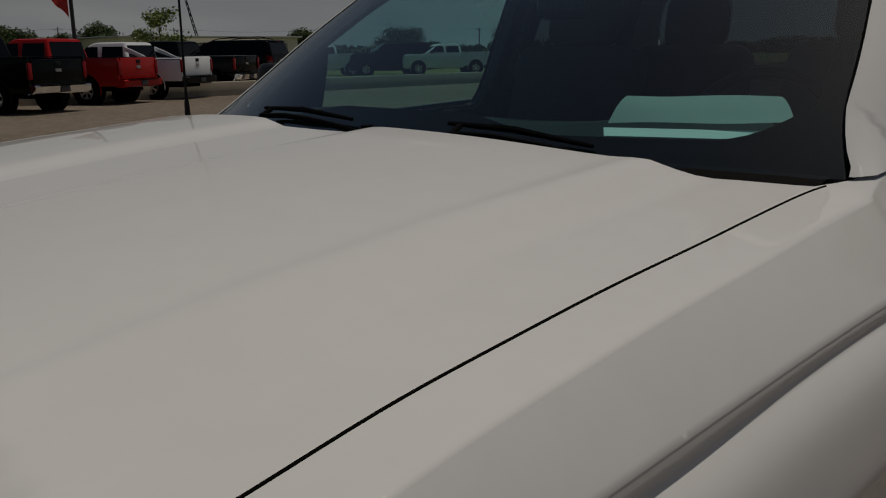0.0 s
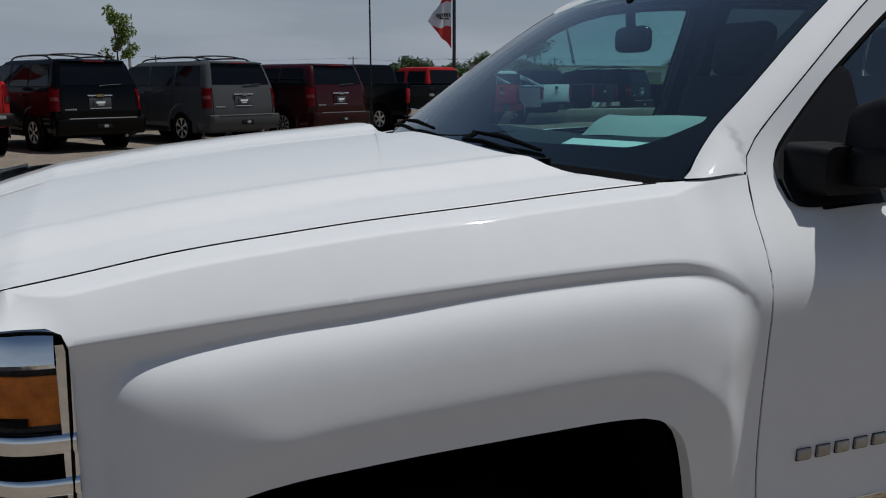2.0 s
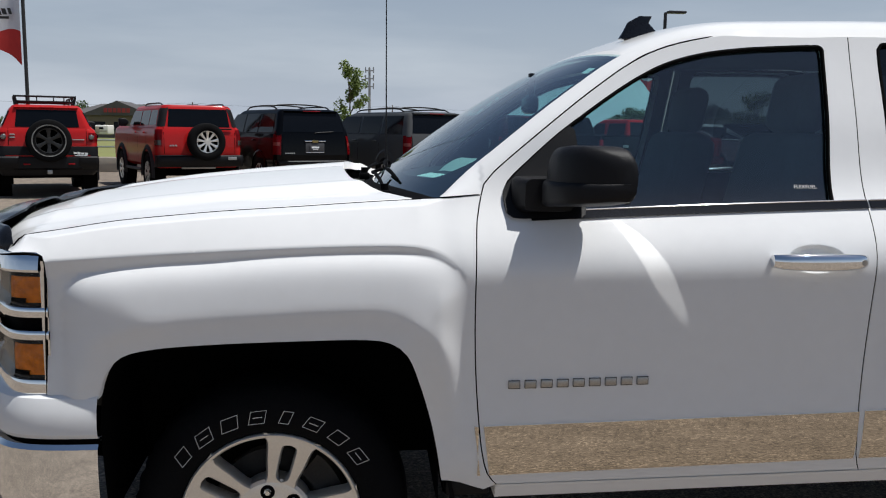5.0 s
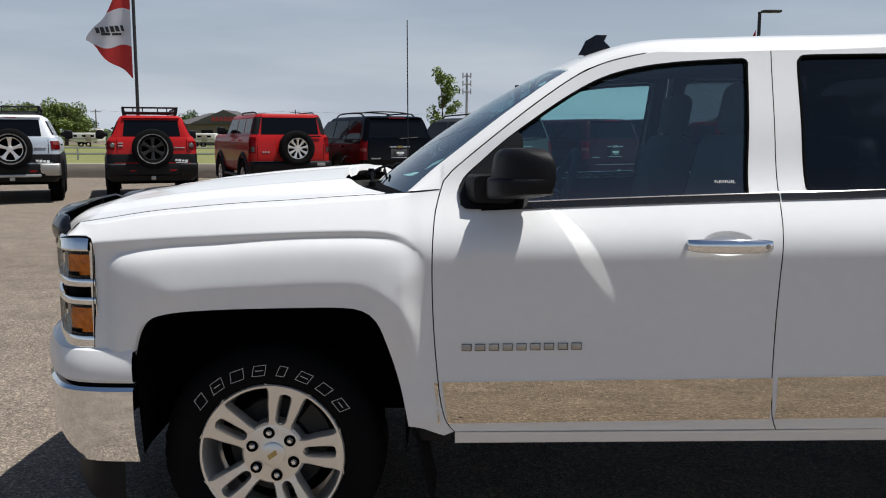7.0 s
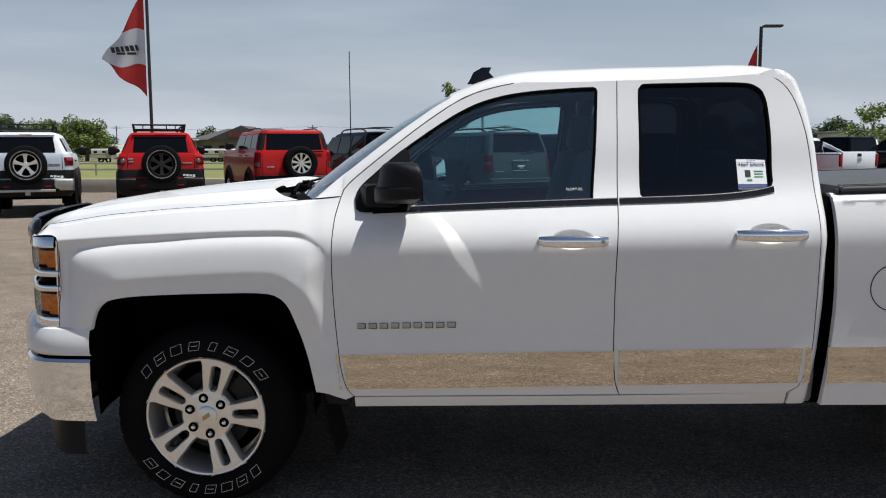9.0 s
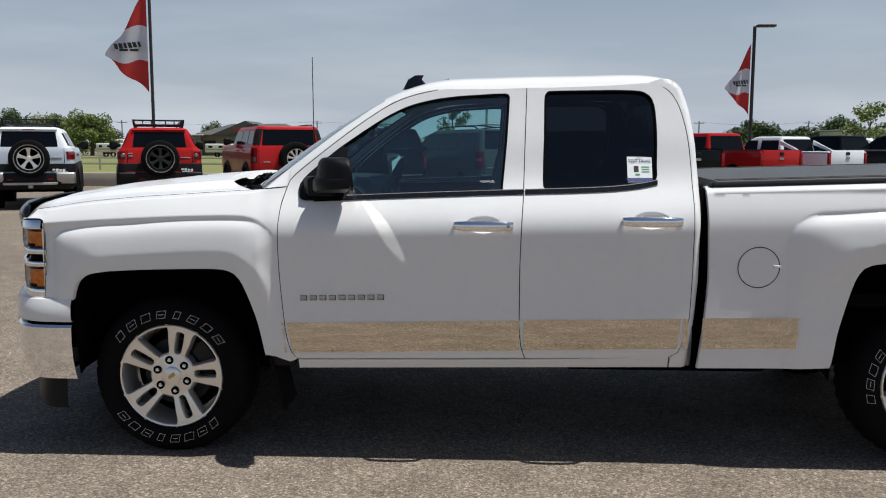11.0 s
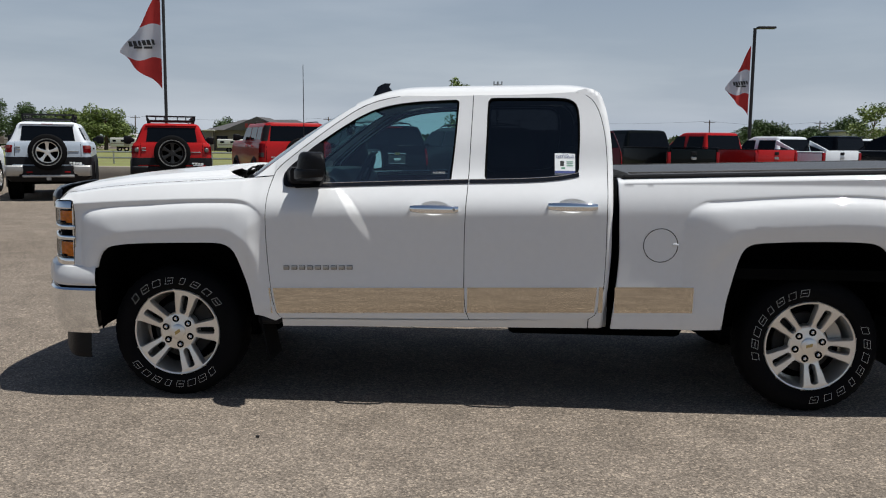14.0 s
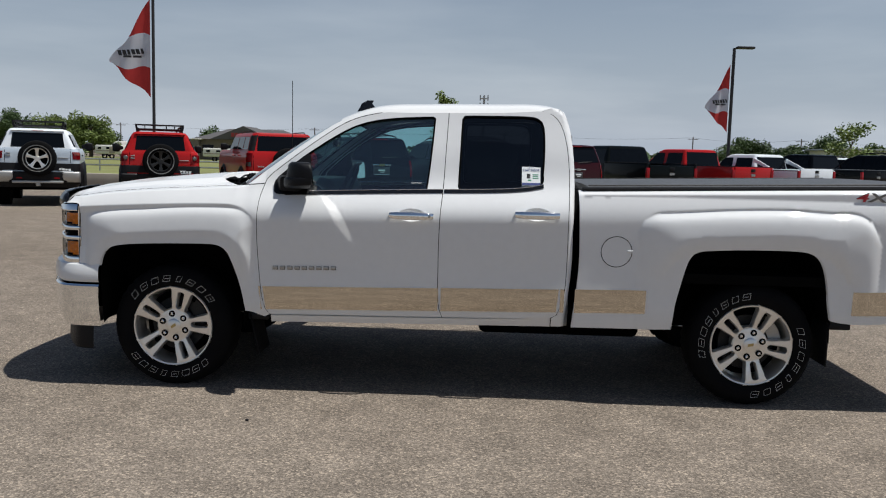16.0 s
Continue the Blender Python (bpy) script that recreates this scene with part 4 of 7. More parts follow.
# mirrors on the doors
MIRROR = [(0.075, 0.785, 0.040, 0.050), (0.055, 0.755, 0.066, 0.068), (0.0, 0.742, 0.080, 0.068), (-0.07, 0.750, 0.085, 0.060), (-0.125, 0.778, 0.084, 0.052), (-0.158, 0.815, 0.078, 0.046), (-0.178, 0.86, 0.062, 0.040), (-0.186, 0.895, 0.040, 0.028)]
for right in (False, True):
    s = (lambda y: W - y) if right else (lambda y: y)
    rings = []
    for y, xf, up, dn in MIRROR:
        xr = 0.905 - 0.25 * (y + 0.055)
        cz, hz_, cx, hx = 1.378 + (up - dn) / 2, (up + dn) / 2, (xf + xr) / 2, (xr - xf) / 2
        rings.append([(px + 0.030 * max(0, pz - 1.378) / 0.085 * (xr - px) / 0.19, s(y), pz) for px, pz in rrect(hx, hz_, 0.026, 6, cx, cz)])
    mir = part("side_mirror", loft(rings), BLACK, truck, "black plastic side mirror")
    rings = []
    for y, xf, up, dn in MIRROR:
        z1, z0 = 1.378 - 0.008, 1.378 - dn - 0.012
        xr = 0.902 - 0.25 * (y + 0.055)
        cx, hx = (xf - 0.008 + xr) / 2, (xr - xf + 0.008) / 2
        rings.append([(px, s(y + (0.02 if y > 0.06 else -0.004)), pz) for px, pz in rrect(hx, (z1 - z0) / 2, 0.016, 4, cx, (z0 + z1) / 2)])
    part("lower_cover", loft(rings), BLACK, mir)
    rings = [[(px, s(y), pz) for px, pz in rrect(hx, hz_, 0.02, 4, cx, cz)] for y, cx, hx, cz, hz_ in ((0.115, 0.728, 0.058, 1.322, 0.052), (0.08, 0.734, 0.066, 1.324, 0.048), (0.03, 0.764, 0.068, 1.326, 0.044))]
    part("arm", loft(rings), BLACK, mir)
    mg = bmesh.new()
    tilt = Vector((0.76, -0.205 if right else 0.205, 0.066)).to_track_quat("X", "Z").to_matrix().to_4x4()
    mg.faces.new([mg.verts.new(Matrix.Translation((0.909, s(-0.055), 1.380)) @ tilt @ Vector((0, p[0], p[1]))) for p in rrect(0.094, 0.066, 0.025, 4)])
    bmesh.ops.recalc_face_normals(mg, faces=mg.faces)
    part("mirror_glass", mg, MIRROR_GLASS, mir, "mirror glass", False)

# door handles, badge, steel trim, fuel flap
for right in (False, True):
    sgn = (lambda y: W - y) if right else (lambda y: y)
    for x0, zc, keyed in HANDLES:
        yb = float(base_y(x0 + 0.13, zc))
        rings = []
        for k in range(15):
            t = k / 14
            x = x0 + 0.272 * t
            b = 0.034 * math.sin(math.pi * min(1, max(0, t))) ** 0.35 if 0 < t < 1 else 0.004
            h = 0.0185 + 0.006 * math.sin(math.pi * t) ** 0.6
            y = yb - b - 0.006
            rings.append([(x, sgn(y + p[1]), zc + p[0]) for p in [(h * math.cos(q), 0.0145 * math.sin(q)) for q in np.linspace(0, 2 * math.pi, 25)[:-1]]])
        hd = part("door_handle", loft(rings), CHROME, truck, "chrome door handle")
        if keyed:
            part("key_lock", tube([(x0 + 0.248, sgn(yb - 0.035), zc), (x0 + 0.248, sgn(yb - 0.044), zc)], 0.008, 14), BARE, hd)
    # badge: nine plain chrome blocks
    for k in range(9):
        x = 0.656 + 0.0455 * k
        z = 0.808 + RAKE * (x - 0.85)
        b = box(x + 0.017, sgn(float(base_y(x, z)) - 0.004), z, 0.031, 0.008, 0.021, 0.003)
        bb = part("badge_block", b, BARE, truck, "small chrome badge block")
        # black backing block gives the badge its dark outline and its shading
        part("badge_edge_shade", box(x + 0.018, sgn(float(base_y(x, z)) - 0.001), z - 0.001, 0.033, 0.005, 0.024, 0.001), PRINT_BLACK, bb)
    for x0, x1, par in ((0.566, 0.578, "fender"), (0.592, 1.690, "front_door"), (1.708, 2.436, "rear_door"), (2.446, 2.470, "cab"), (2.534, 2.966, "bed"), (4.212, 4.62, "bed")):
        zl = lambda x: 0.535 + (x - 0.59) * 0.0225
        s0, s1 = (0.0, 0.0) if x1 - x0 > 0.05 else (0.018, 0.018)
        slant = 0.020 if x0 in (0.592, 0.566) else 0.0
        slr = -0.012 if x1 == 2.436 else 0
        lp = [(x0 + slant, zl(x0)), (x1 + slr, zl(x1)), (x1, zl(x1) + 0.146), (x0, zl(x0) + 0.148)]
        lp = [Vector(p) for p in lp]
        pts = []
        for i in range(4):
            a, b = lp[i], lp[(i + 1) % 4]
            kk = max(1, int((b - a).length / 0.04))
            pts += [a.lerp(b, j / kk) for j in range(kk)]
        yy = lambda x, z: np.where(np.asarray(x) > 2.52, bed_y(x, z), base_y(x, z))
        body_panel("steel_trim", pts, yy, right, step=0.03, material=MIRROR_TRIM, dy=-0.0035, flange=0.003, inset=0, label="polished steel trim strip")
lp = [(2.776 + 0.092 * math.cos(a), 0.967 + 0.092 * math.sin(a)) for a in np.linspace(0, 2 * math.pi, 49)[:-1]]
fuel = body_panel("fuel_flap", lp, bed_y, False, step=0.02, dy=-0.001, flange=0.006, inset=0)
ring = [(2.776 + 0.0935 * math.cos(a), float(bed_y(np.array(2.776 + 0.0935 * math.cos(a)), np.array(0.967 + 0.0935 * math.sin(a)))) - 0.0006, 0.967 + 0.0935 * math.sin(a)) for a in np.linspace(0, 2 * math.pi, 65)]
part("fuel_flap_gap", tube(ring, 0.0022, 6, False), DARK, truck)
part("finger_pull", box(2.858, float(bed_y(np.array(2.858), np.array(0.972))) - 0.003, 0.972, 0.035, 0.008, 0.014, 0.003), WHITE, fuel)
def decal(body, x, m_, grow, dy, par, lab):
    t = text_bm(body, 0.11, 0.001, 0.001)
    y = float(bed_y(np.array(x), np.array(1.31))) - dy
    mm = Matrix.Translation((x, y, 1.312)) @ Matrix.Rotation(radians(90), 4, "X") @ Matrix(((1.25 * grow, 0.25, 0, 0), (0, 0.62 * grow, 0, 0), (0, 0, 1, 0), (0, 0, 0, 1)))
    bmesh.ops.transform(t, matrix=mm, verts=t.verts)
    return part("side_decal", t, m_, par, lab, False)


for body, x, m_ in (("4", 4.225, PRINT_RED), ("X", 4.315, LAMP_GREY), ("4", 4.405, LAMP_GREY)):
    back = decal(body, x, PRINT_BLACK, 1.13, 0.0025, truck, "dark outline of the drive decal")
    decal(body, x, m_, 1.0, 0.0045, truck, "lettered drive decal")

# tonneau cover, bed rails, tailgate, rear bumper
cov = bmesh.new()
ring_at = lambda x: [(x, y, 1.332 + 0.029 * (x - 2.55) + z) for y, z in ((0.085, -0.01), (0.085, 0.012), (0.10, 0.021), (0.14, 0.025), (0.5, 0.031), (1.016, 0.033), (W - 0.5, 0.031), (W - 0.14, 0.025), (W - 0.10, 0.021), (W - 0.085, 0.012), (W - 0.085, -0.01))]
cover = part("tonneau_cover", loft([ring_at(x) for x in np.linspace(2.60, 4.712, 12)]), VINYL, truck, "dark grey vinyl bed cover")
for right in (False, True):
    y = W - 0.075 if right else 0.075
    for inset_, up in ((0.055, 0.0255), (0.105, 0.0275)):
        yi = y - inset_ if right else y + inset_
        part("cover_seam", tube([(2.61, yi, 1.3337 + up), (3.65, yi, 1.3639 + up), (4.70, yi, 1.3944 + up)], 0.0035, 6), BLACK, cover)
    part("cover_rail", tube([(2.575, y, 1.341), (3.6, y, 1.371), (4.70, y, 1.403)], 0.012, 8), BLACK, cover)
    part("rail_cap", tube([(2.56, y - 0.01 if right else y + 0.01, 1.335), (4.71, y - 0.01 if right else y + 0.01, 1.397)], 0.016, 8), BLACK, truck)
tail = sheet("tailgate", [(0.014, 0.60), (W - 0.014, 0.60), (W - 0.02, 1.39), (0.02, 1.39)], lambda u, v: (4.725 + 0.0 * u, u, v), WHITE, truck, [], 0.1, 0, (-0.05, 0, 0))
part("tailgate_handle", box(4.735, 1.016, 1.22, 0.02, 0.25, 0.10, 0.008), BLACK, tail)
part("rear_bumper", box(4.80, 1.016, 0.56, 0.14, 1.96, 0.18, 0.03), CHROME, truck, "chrome rear bumper")
for y in (0.07, W - 0.07):
    part("tail_light", box(4.70, y, 1.10, 0.06, 0.14, 0.38, 0.015), PRINT_RED, truck, "red tail light")

# underbody, wheel wells, mudflaps, roof fin, mast
for nm, a, lab in (("floor_pan", (0.60, 2.47, 0.10, W - 0.10, 0.50, 0.62), "dark underbody floor"), ("bed_floor", (2.56, 4.715, 0.05, W - 0.05, 0.78, 0.84), "dark bed floor"), ("bed_front_wall", (2.54, 2.60, 0.1, W - 0.1, 0.6, 1.32), "dark front wall of the bed")):
    part(nm, box((a[0] + a[1]) / 2, (a[2] + a[3]) / 2, (a[4] + a[5]) / 2, a[1] - a[0], a[3] - a[2], a[5] - a[4]), DARK, truck, lab)
part("engine_bay", box(0.05, 1.016, 0.88, 0.95, 1.10, 0.62, 0.03), DARK, truck)
part("firewall", box(0.52, 1.016, 0.86, 0.06, 1.80, 0.82, 0.0), DARK, truck)
for y in (0.56, W - 0.56):
    part("frame_rail", box(1.75, y, 0.50, 5.1, 0.09, 0.15, 0.01), DARK, truck)
part("fuel_tank", box(2.5, 0.78, 0.42, 1.1, 0.34, 0.22, 0.04), DARK, truck)
for x in (0.0, 3.645):
    part("axle", join(tube([(x, 0.25, 0.39), (x, W - 0.25, 0.39)], 0.045, 12), tube([(x - 0.12, 1.1, 0.39), (x + 0.12, 1.1, 0.39)], 0.13, 14)), DARK, truck)


def well(cx, r, z0, right, path):
    """A black liner behind the wheel opening."""
    pts = smooth_path(path, 0.06)
    rings = [[(p.x, (W - y if right else y), p.y + up) for p in pts] for y, up in ((0.035, 0.012), (0.10, 0.03), (0.45, 0.05))]
    b = loft(rings, False, False)
    y = W - 0.45 if right else 0.45
    b.faces.new([b.verts.new((p.x, y, p.y + 0.05)) for p in pts])
    return b


for right in (False, True):
    part("wheel_liner", well(0, 0.5, 0.4, right, [(-0.43, 0.40)] + ARCH_F[:-1] + [(0.47, 0.40)]), DARK, truck, "black wheel housing liner")
    part("wheel_liner", well(3.6, 0.5, 0.4, right, [(3.13, 0.42)] + ARCH_R[1:] + [(4.10, 0.42)]), DARK, truck, "black wheel housing liner")
    s = (lambda y: W - y) if right else (lambda y: y)
    part("mudflap", loft([[(x + a, s(0.05 + b), z) for a, b in ((0, 0), (0.012, 0), (0.012, 0.26), (0, 0.26))] for x, z in ((0.492, 0.52), (0.512, 0.44), (0.535, 0.33), (0.556, 0.245))]), RUBBER, truck, "black rubber mudflap")
    part("mudflap", box(4.10, s(0.19), 0.42, 0.012, 0.27, 0.27, 0.004), BLACK, truck, "black rubber mudflap")
    part("arch_trim", box(4.16, s(0.06), 0.545, 0.13, 0.06, 0.045, 0.01), BLACK, truck)
    part("sill_cap", box(0.555, s(0.10), 0.485, 0.13, 0.09, 0.05, 0.012), BLACK, truck)
fin = loft([[(x + dx * 0.35, 0.56 + y, z) for x, y in rrect(hx, hy, 0.012, 3, 1.165)] for hx, hy, z, dx in ((0.070, 0.022, float(roof_z(np.array(1.17), np.array(0.56))) - 0.015, 0), (0.056, 0.016, float(roof_z(np.array(1.17), np.array(0.56))) + 0.010, 0.0), (0.036, 0.009, 1.856, -0.02), (0.022, 0.005, 1.878, 0.05))])
part("roof_fin", fin, GLOSS_BLACK, truck, "black shark fin antenna")
part("mast_antenna", tube([(0.375, 1.86, 1.29), (0.373, 1.86, 1.36), (0.372, 1.858, 1.40), (0.370, 1.852, 2.10)], [0.010, 0.007, 0.0035, 0.0025], 8), BLACK, truck, "thin black mast antenna")

# wheels
def tyre_bm():
    prof = [(0.250, 0.030), (0.253, 0.010), (0.268, -0.006), (0.295, -0.013), (0.330, -0.0135), (0.358, 0.004), (0.372, 0.020), (0.381, 0.040), (0.385, 0.085), (0.386, 0.13), (0.385, 0.175), (0.381, 0.22), (0.36, 0.255), (0.30, 0.275), (0.24, 0.25)]
    rings = []
    for r, y in prof:
        edge = r > 0.365
        rings.append([((r + (0.006 if edge and (k // 2 + int(y * 30)) % 2 else 0)) * math.cos(2 * math.pi * k / 144), y, (r + (0.006 if edge and (k // 2 + int(y * 30)) % 2 else 0)) * math.sin(2 * math.pi * k / 144)) for k in range(144)])
    return loft(rings, False)


def rim_bm():
    return lathe([(0.2555, 0.026), (0.2555, 0.002), (0.251, -0.003), (0.244, -0.001), (0.239, 0.010), (0.234, 0.05), (0.224, 0.15), (0.218, 0.20)], 80)


def spoke_bm():
    """One of the five pairs of spokes, standing on the z axis, with a long slot between the two."""
    bm = bmesh.new()
    for s in (-1, 1):
        secs = []
        for r, ins, out, y in ((0.045, 0.0, 0.043, 0.030), (0.090, 0.0, 0.047, 0.022), (0.106, 0.0, 0.046, 0.019), (0.111, 0.006, 0.046, 0.0185), (0.117, 0.012, 0.046, 0.017), (0.128, 0.0155, 0.048, 0.015), (0.17, 0.0175, 0.058, 0.008),
                               (0.205, 0.0180, 0.064, 0.003), (0.216, 0.0165, 0.067, 0.002), (0.222, 0.011, 0.069, 0.001), (0.226, 0.0, 0.072, 0.0005), (0.246, 0.0, 0.088, 0.0)):
            lo, hi = min(s * ins, s * out), max(s * ins, s * out)
            e = 0.005 if ins > 0.002 else 0.00002
            e0, e1 = (e, 0.006) if s > 0 else (0.006, e)
            secs.append([(lo, y + 0.055, r), (lo, y + 1.6 * e0, r), (lo + e0, y, r), (hi - e1, y, r), (hi, y + 1.6 * e1, r), (hi, y + 0.055, r)])
        join(bm, loft(secs))
    return bm


def make_wheel(at, spin, nuts, letters, right):
    ty = part("wheel", tyre_bm(), RUBBER, None, "black all-terrain tyre on a split-spoke alloy wheel")
    part("rim", rim_bm(), ALLOY, ty, "machined alloy rim")
    part("hub", lathe([(0.0001, 0.018), (0.044, 0.018), (0.048, 0.020), (0.088, 0.0165), (0.104, 0.020), (0.112, 0.030), (0.113, 0.09)], 48), ALLOY, ty)
    part("centre_cap", lathe([(0.0001, 0.007), (0.036, 0.008), (0.043, 0.012), (0.0445, 0.022)], 40), ALLOY, ty, "silver centre cap")
    em = bmesh.new()
    ev = [[em.verts.new((x, y, z)) for x, z in ((-0.021, -0.007), (0.015, -0.0095), (0.021, 0.007), (-0.015, 0.0095))] for y in (0.0055, 0.009)]
    em.faces.new(ev[0][::-1]), em.faces.new(ev[1])
    for i in range(4):
        em.faces.new((ev[0][i], ev[0][(i + 1) % 4], ev[1][(i + 1) % 4], ev[1][i]))
    bmesh.ops.recalc_face_normals(em, faces=em.faces)
    bmesh.ops.transform(em, matrix=Matrix.Rotation(radians(nuts - 30), 4, "Y"), verts=em.verts)
    part("emblem", em, GOLD, ty, "small gold emblem", False)
    part("brake_disc", lathe([(0.0001, 0.115), (0.172, 0.115), (0.176, 0.125), (0.176, 0.14), (0.0001, 0.15)], 40), IRON, ty, "dark iron brake disc")
    part("disc_hat", lathe([(0.0001, 0.085), (0.085, 0.088), (0.092, 0.115)], 32), IRON, ty)
    cal = loft([[(r * math.sin(a), y, r * math.cos(a)) for r, y in ((0.130, 0.078), (0.205, 0.078), (0.205, 0.16), (0.130, 0.16))] for a in np.linspace(radians(38), radians(86), 9)])
    part("brake_caliper", cal, BARE if letters else IRON, ty, "brake caliper behind the spokes")
    part("drum", lathe([(0.217, 0.15), (0.10, 0.17), (0.0001, 0.175)], 40), DARK, ty)
    for k in range(5):
        b = spoke_bm()
        bmesh.ops.transform(b, matrix=Matrix.Rotation(radians(72 * k + spin), 4, "Y"), verts=b.verts)
        part("spoke", b, ALLOY, ty)
    for k in range(6):
        a = radians(60 * k + nuts)
        c = (0.0775 * math.sin(a), 0.0, 0.0775 * math.cos(a))
        b = join(lathe([(0.0001, 0.007), (0.007, 0.0075), (0.0102, 0.011), (0.0102, 0.026)], 6), lathe([(0.0102, 0.016), (0.0135, 0.018), (0.0135, 0.026)], 16))
        bmesh.ops.translate(b, verts=b.verts, vec=c)
        part("lug_nut", b, CHROME, ty)
        b = lathe([(0.0110, 0.0135), (0.0195, 0.0130), (0.0205, 0.0165), (0.021, 0.03)], 24)
        bmesh.ops.translate(b, verts=b.verts, vec=c)
        part("lug_seat", b, DARK, ty)
    # raised white outlined blocks in two arcs
    for start, cnt, stp in ((-50, 8, 14.6), (137.5, 8, 13.2)):
        for k in range(cnt):
            a = radians(start + stp * k + letters)
            b = bmesh.new()
            ro, th, rc = 0.0185, 0.0016, 0.309
            wd = (0.022, 0.026, 0.026, 0.024, 0.016, 0.024, 0.023, 0.025)[k]
            o = [(-wd - 0.004, -ro), (wd - 0.007, -ro), (wd + 0.004, ro), (-wd + 0.007, ro)]
            for i in range(4):
                p, q = Vector(o[i]), Vector(o[(i + 1) % 4])
                d = (q - p).normalized()
                nn = Vector((-d.y, d.x)) * th
                v = [b.verts.new((w_.x, -0.0152, rc + w_.y)) for w_ in (p, q, q + nn, p + nn)]
                b.faces.new(v[::-1])
            if k % 2:
                v = [b.verts.new((x_, -0.0154, rc + z_)) for x_, z_ in ((-0.013, -0.0012), (0.013, -0.0012), (0.013, 0.0012), (-0.013, 0.0012))]
                b.faces.new(v[::-1])
            bmesh.ops.transform(b, matrix=Matrix.Rotation(a, 4, "Y"), verts=b.verts)
            part("letter_block", b, LETTER, ty, "", False)
    ty.parent = truck
    ty.matrix_parent_inverse = truck.matrix_world.inverted()
    ty.matrix_basis = pose(*at, 0, 0, 180 if right else 0)
    return ty


wf = make_wheel((0.0, 0.075, 0.396), 14, -9, 0, False)
wr = make_wheel((3.645, 0.075, 0.400), 25, 13, 121, False)
copy_thing(wf, pose(0.0, W - 0.075, 0.396, 0, 20, 180))
copy_thing(wr, pose(3.645, W - 0.075, 0.400, 0, 40, 180))

# cab interior
def seat(x, y):
    s = part("seat", box(x, y, 0.86, 0.52, 0.52, 0.18, 0.06, 3), SEAT, truck, "dark cloth seat")
    b = box(0, 0, 0, 0.16, 0.50, 0.62, 0.06, 3)
    bmesh.ops.transform(b, matrix=Matrix.Translation((x + 0.30, y, 1.20)) @ Matrix.Rotation(radians(14), 4, "Y"), verts=b.verts)
    part("backrest", b, SEAT, s)
    b = box(0, 0, 0, 0.10, 0.27, 0.20, 0.045, 3)
    bmesh.ops.transform(b, matrix=Matrix.Translation((x + 0.385, y, 1.60)) @ Matrix.Rotation(radians(10), 4, "Y"), verts=b.verts)
    part("headrest", b, SEAT, s)


for y in (0.52, W - 0.52):
    seat(1.32, y)
    seat(2.08, y)
dash = [(0.36, 1.27), (0.50, 1.315), (0.68, 1.335), (0.86, 1.325), (0.94, 1.28), (0.95, 1.12), (0.90, 0.92), (0.60, 0.85)]
d2 = smooth_path(dash, 0.05)
dashboard = part("dashboard", loft([[(p.x, y, p.y + (0.03 * math.exp(-((y - 0.55) / 0.2) ** 2) if p.y > 1.25 and p.x > 0.6 else 0)) for p in d2] for y in np.linspace(0.17, W - 0.17, 20)]), TRIM_DARK, truck, "dark dashboard")
ringp = []
for k in range(33):
    a = 2 * math.pi * k / 32
    ringp.append(Vector((1.02, 0.55, 1.265)) + Vector((-0.10 * 0 + 0.075 * math.sin(a), 0.19 * math.cos(a), 0.175 * math.sin(a))))
sw = part("steering_wheel", tube(ringp, 0.015, 10, False), TRIM_DARK, truck, "dark steering wheel")
part("wheel_spokes", join(box(1.01, 0.55, 1.255, 0.05, 0.36, 0.04, 0.01), box(1.01, 0.55, 1.235, 0.06, 0.14, 0.12, 0.02)), TRIM_DARK, sw)
part("rear_view_mirror", join(box(0.885, 0.97, 1.600, 0.045, 0.150, 0.072, 0.022, 3), tube([(0.895, 1.0, 1.62), (0.90, 1.016, 1.715)], 0.014)), GLOSS_BLACK, truck, "black interior mirror")
# papers on the dashboard and the window sticker
bm = bmesh.new()
g = []
for i in range(13):
    row = []
    for j in range(7):
        u, v = i / 12, j / 6
        fr = Vector((0.508, 0.575, 1.365)).lerp(Vector((0.562, 0.258, 1.378)), u)
        bk = Vector((0.585, 0.588, 1.410)).lerp(Vector((0.680, 0.335, 1.412)), u)
        q_ = fr.lerp(bk, v)
        q_.z += 0.006 * math.sin(math.pi * v) + 0.0015 * math.sin(7 * u + 3 * v)
        row.append(bm.verts.new(q_))
    g.append(row)
for i in range(12):
    for j in range(6):
        bm.faces.new((g[i][j], g[i + 1][j], g[i + 1][j + 1], g[i][j + 1]))
bmesh.ops.solidify(bm, geom=list(bm.faces), thickness=0.003)
paper = tagged(part("paper_folder", bm, PAPER, None), "white open paper folder lying on the dashboard", "folder")

# a second sheet of the folder lies flat in front of it
leaf = bmesh.new()
c_ = [(0.432, 0.53, 1.351), (0.515, 0.250, 1.354), (0.580, 0.262, 1.362), (0.480, 0.565, 1.360)]
lv = [leaf.verts.new(q) for q in c_]
leaf.faces.new(lv)
bmesh.ops.subdivide_edges(leaf, edges=list(leaf.edges), cuts=3, use_grid_fill=True)
bmesh.ops.solidify(leaf, geom=list(leaf.faces), thickness=0.002)
part("folder_leaf", leaf, PAPER, paper)
# stickers inside the top of the windshield
for u0, u1, v0, v1, m_, lb in ((0.028, 0.058, 0.81, 0.86, PAPER, "small white sticker inside the windshield"), (0.80, 0.86, 0.955, 0.975, YELLOW, "small yellow sticker inside the windshield")):
    tagged(part("windshield_sticker", ws_grid(u0, u1, v0, v1, 4, 4, -0.004), m_), lb, "sticker")

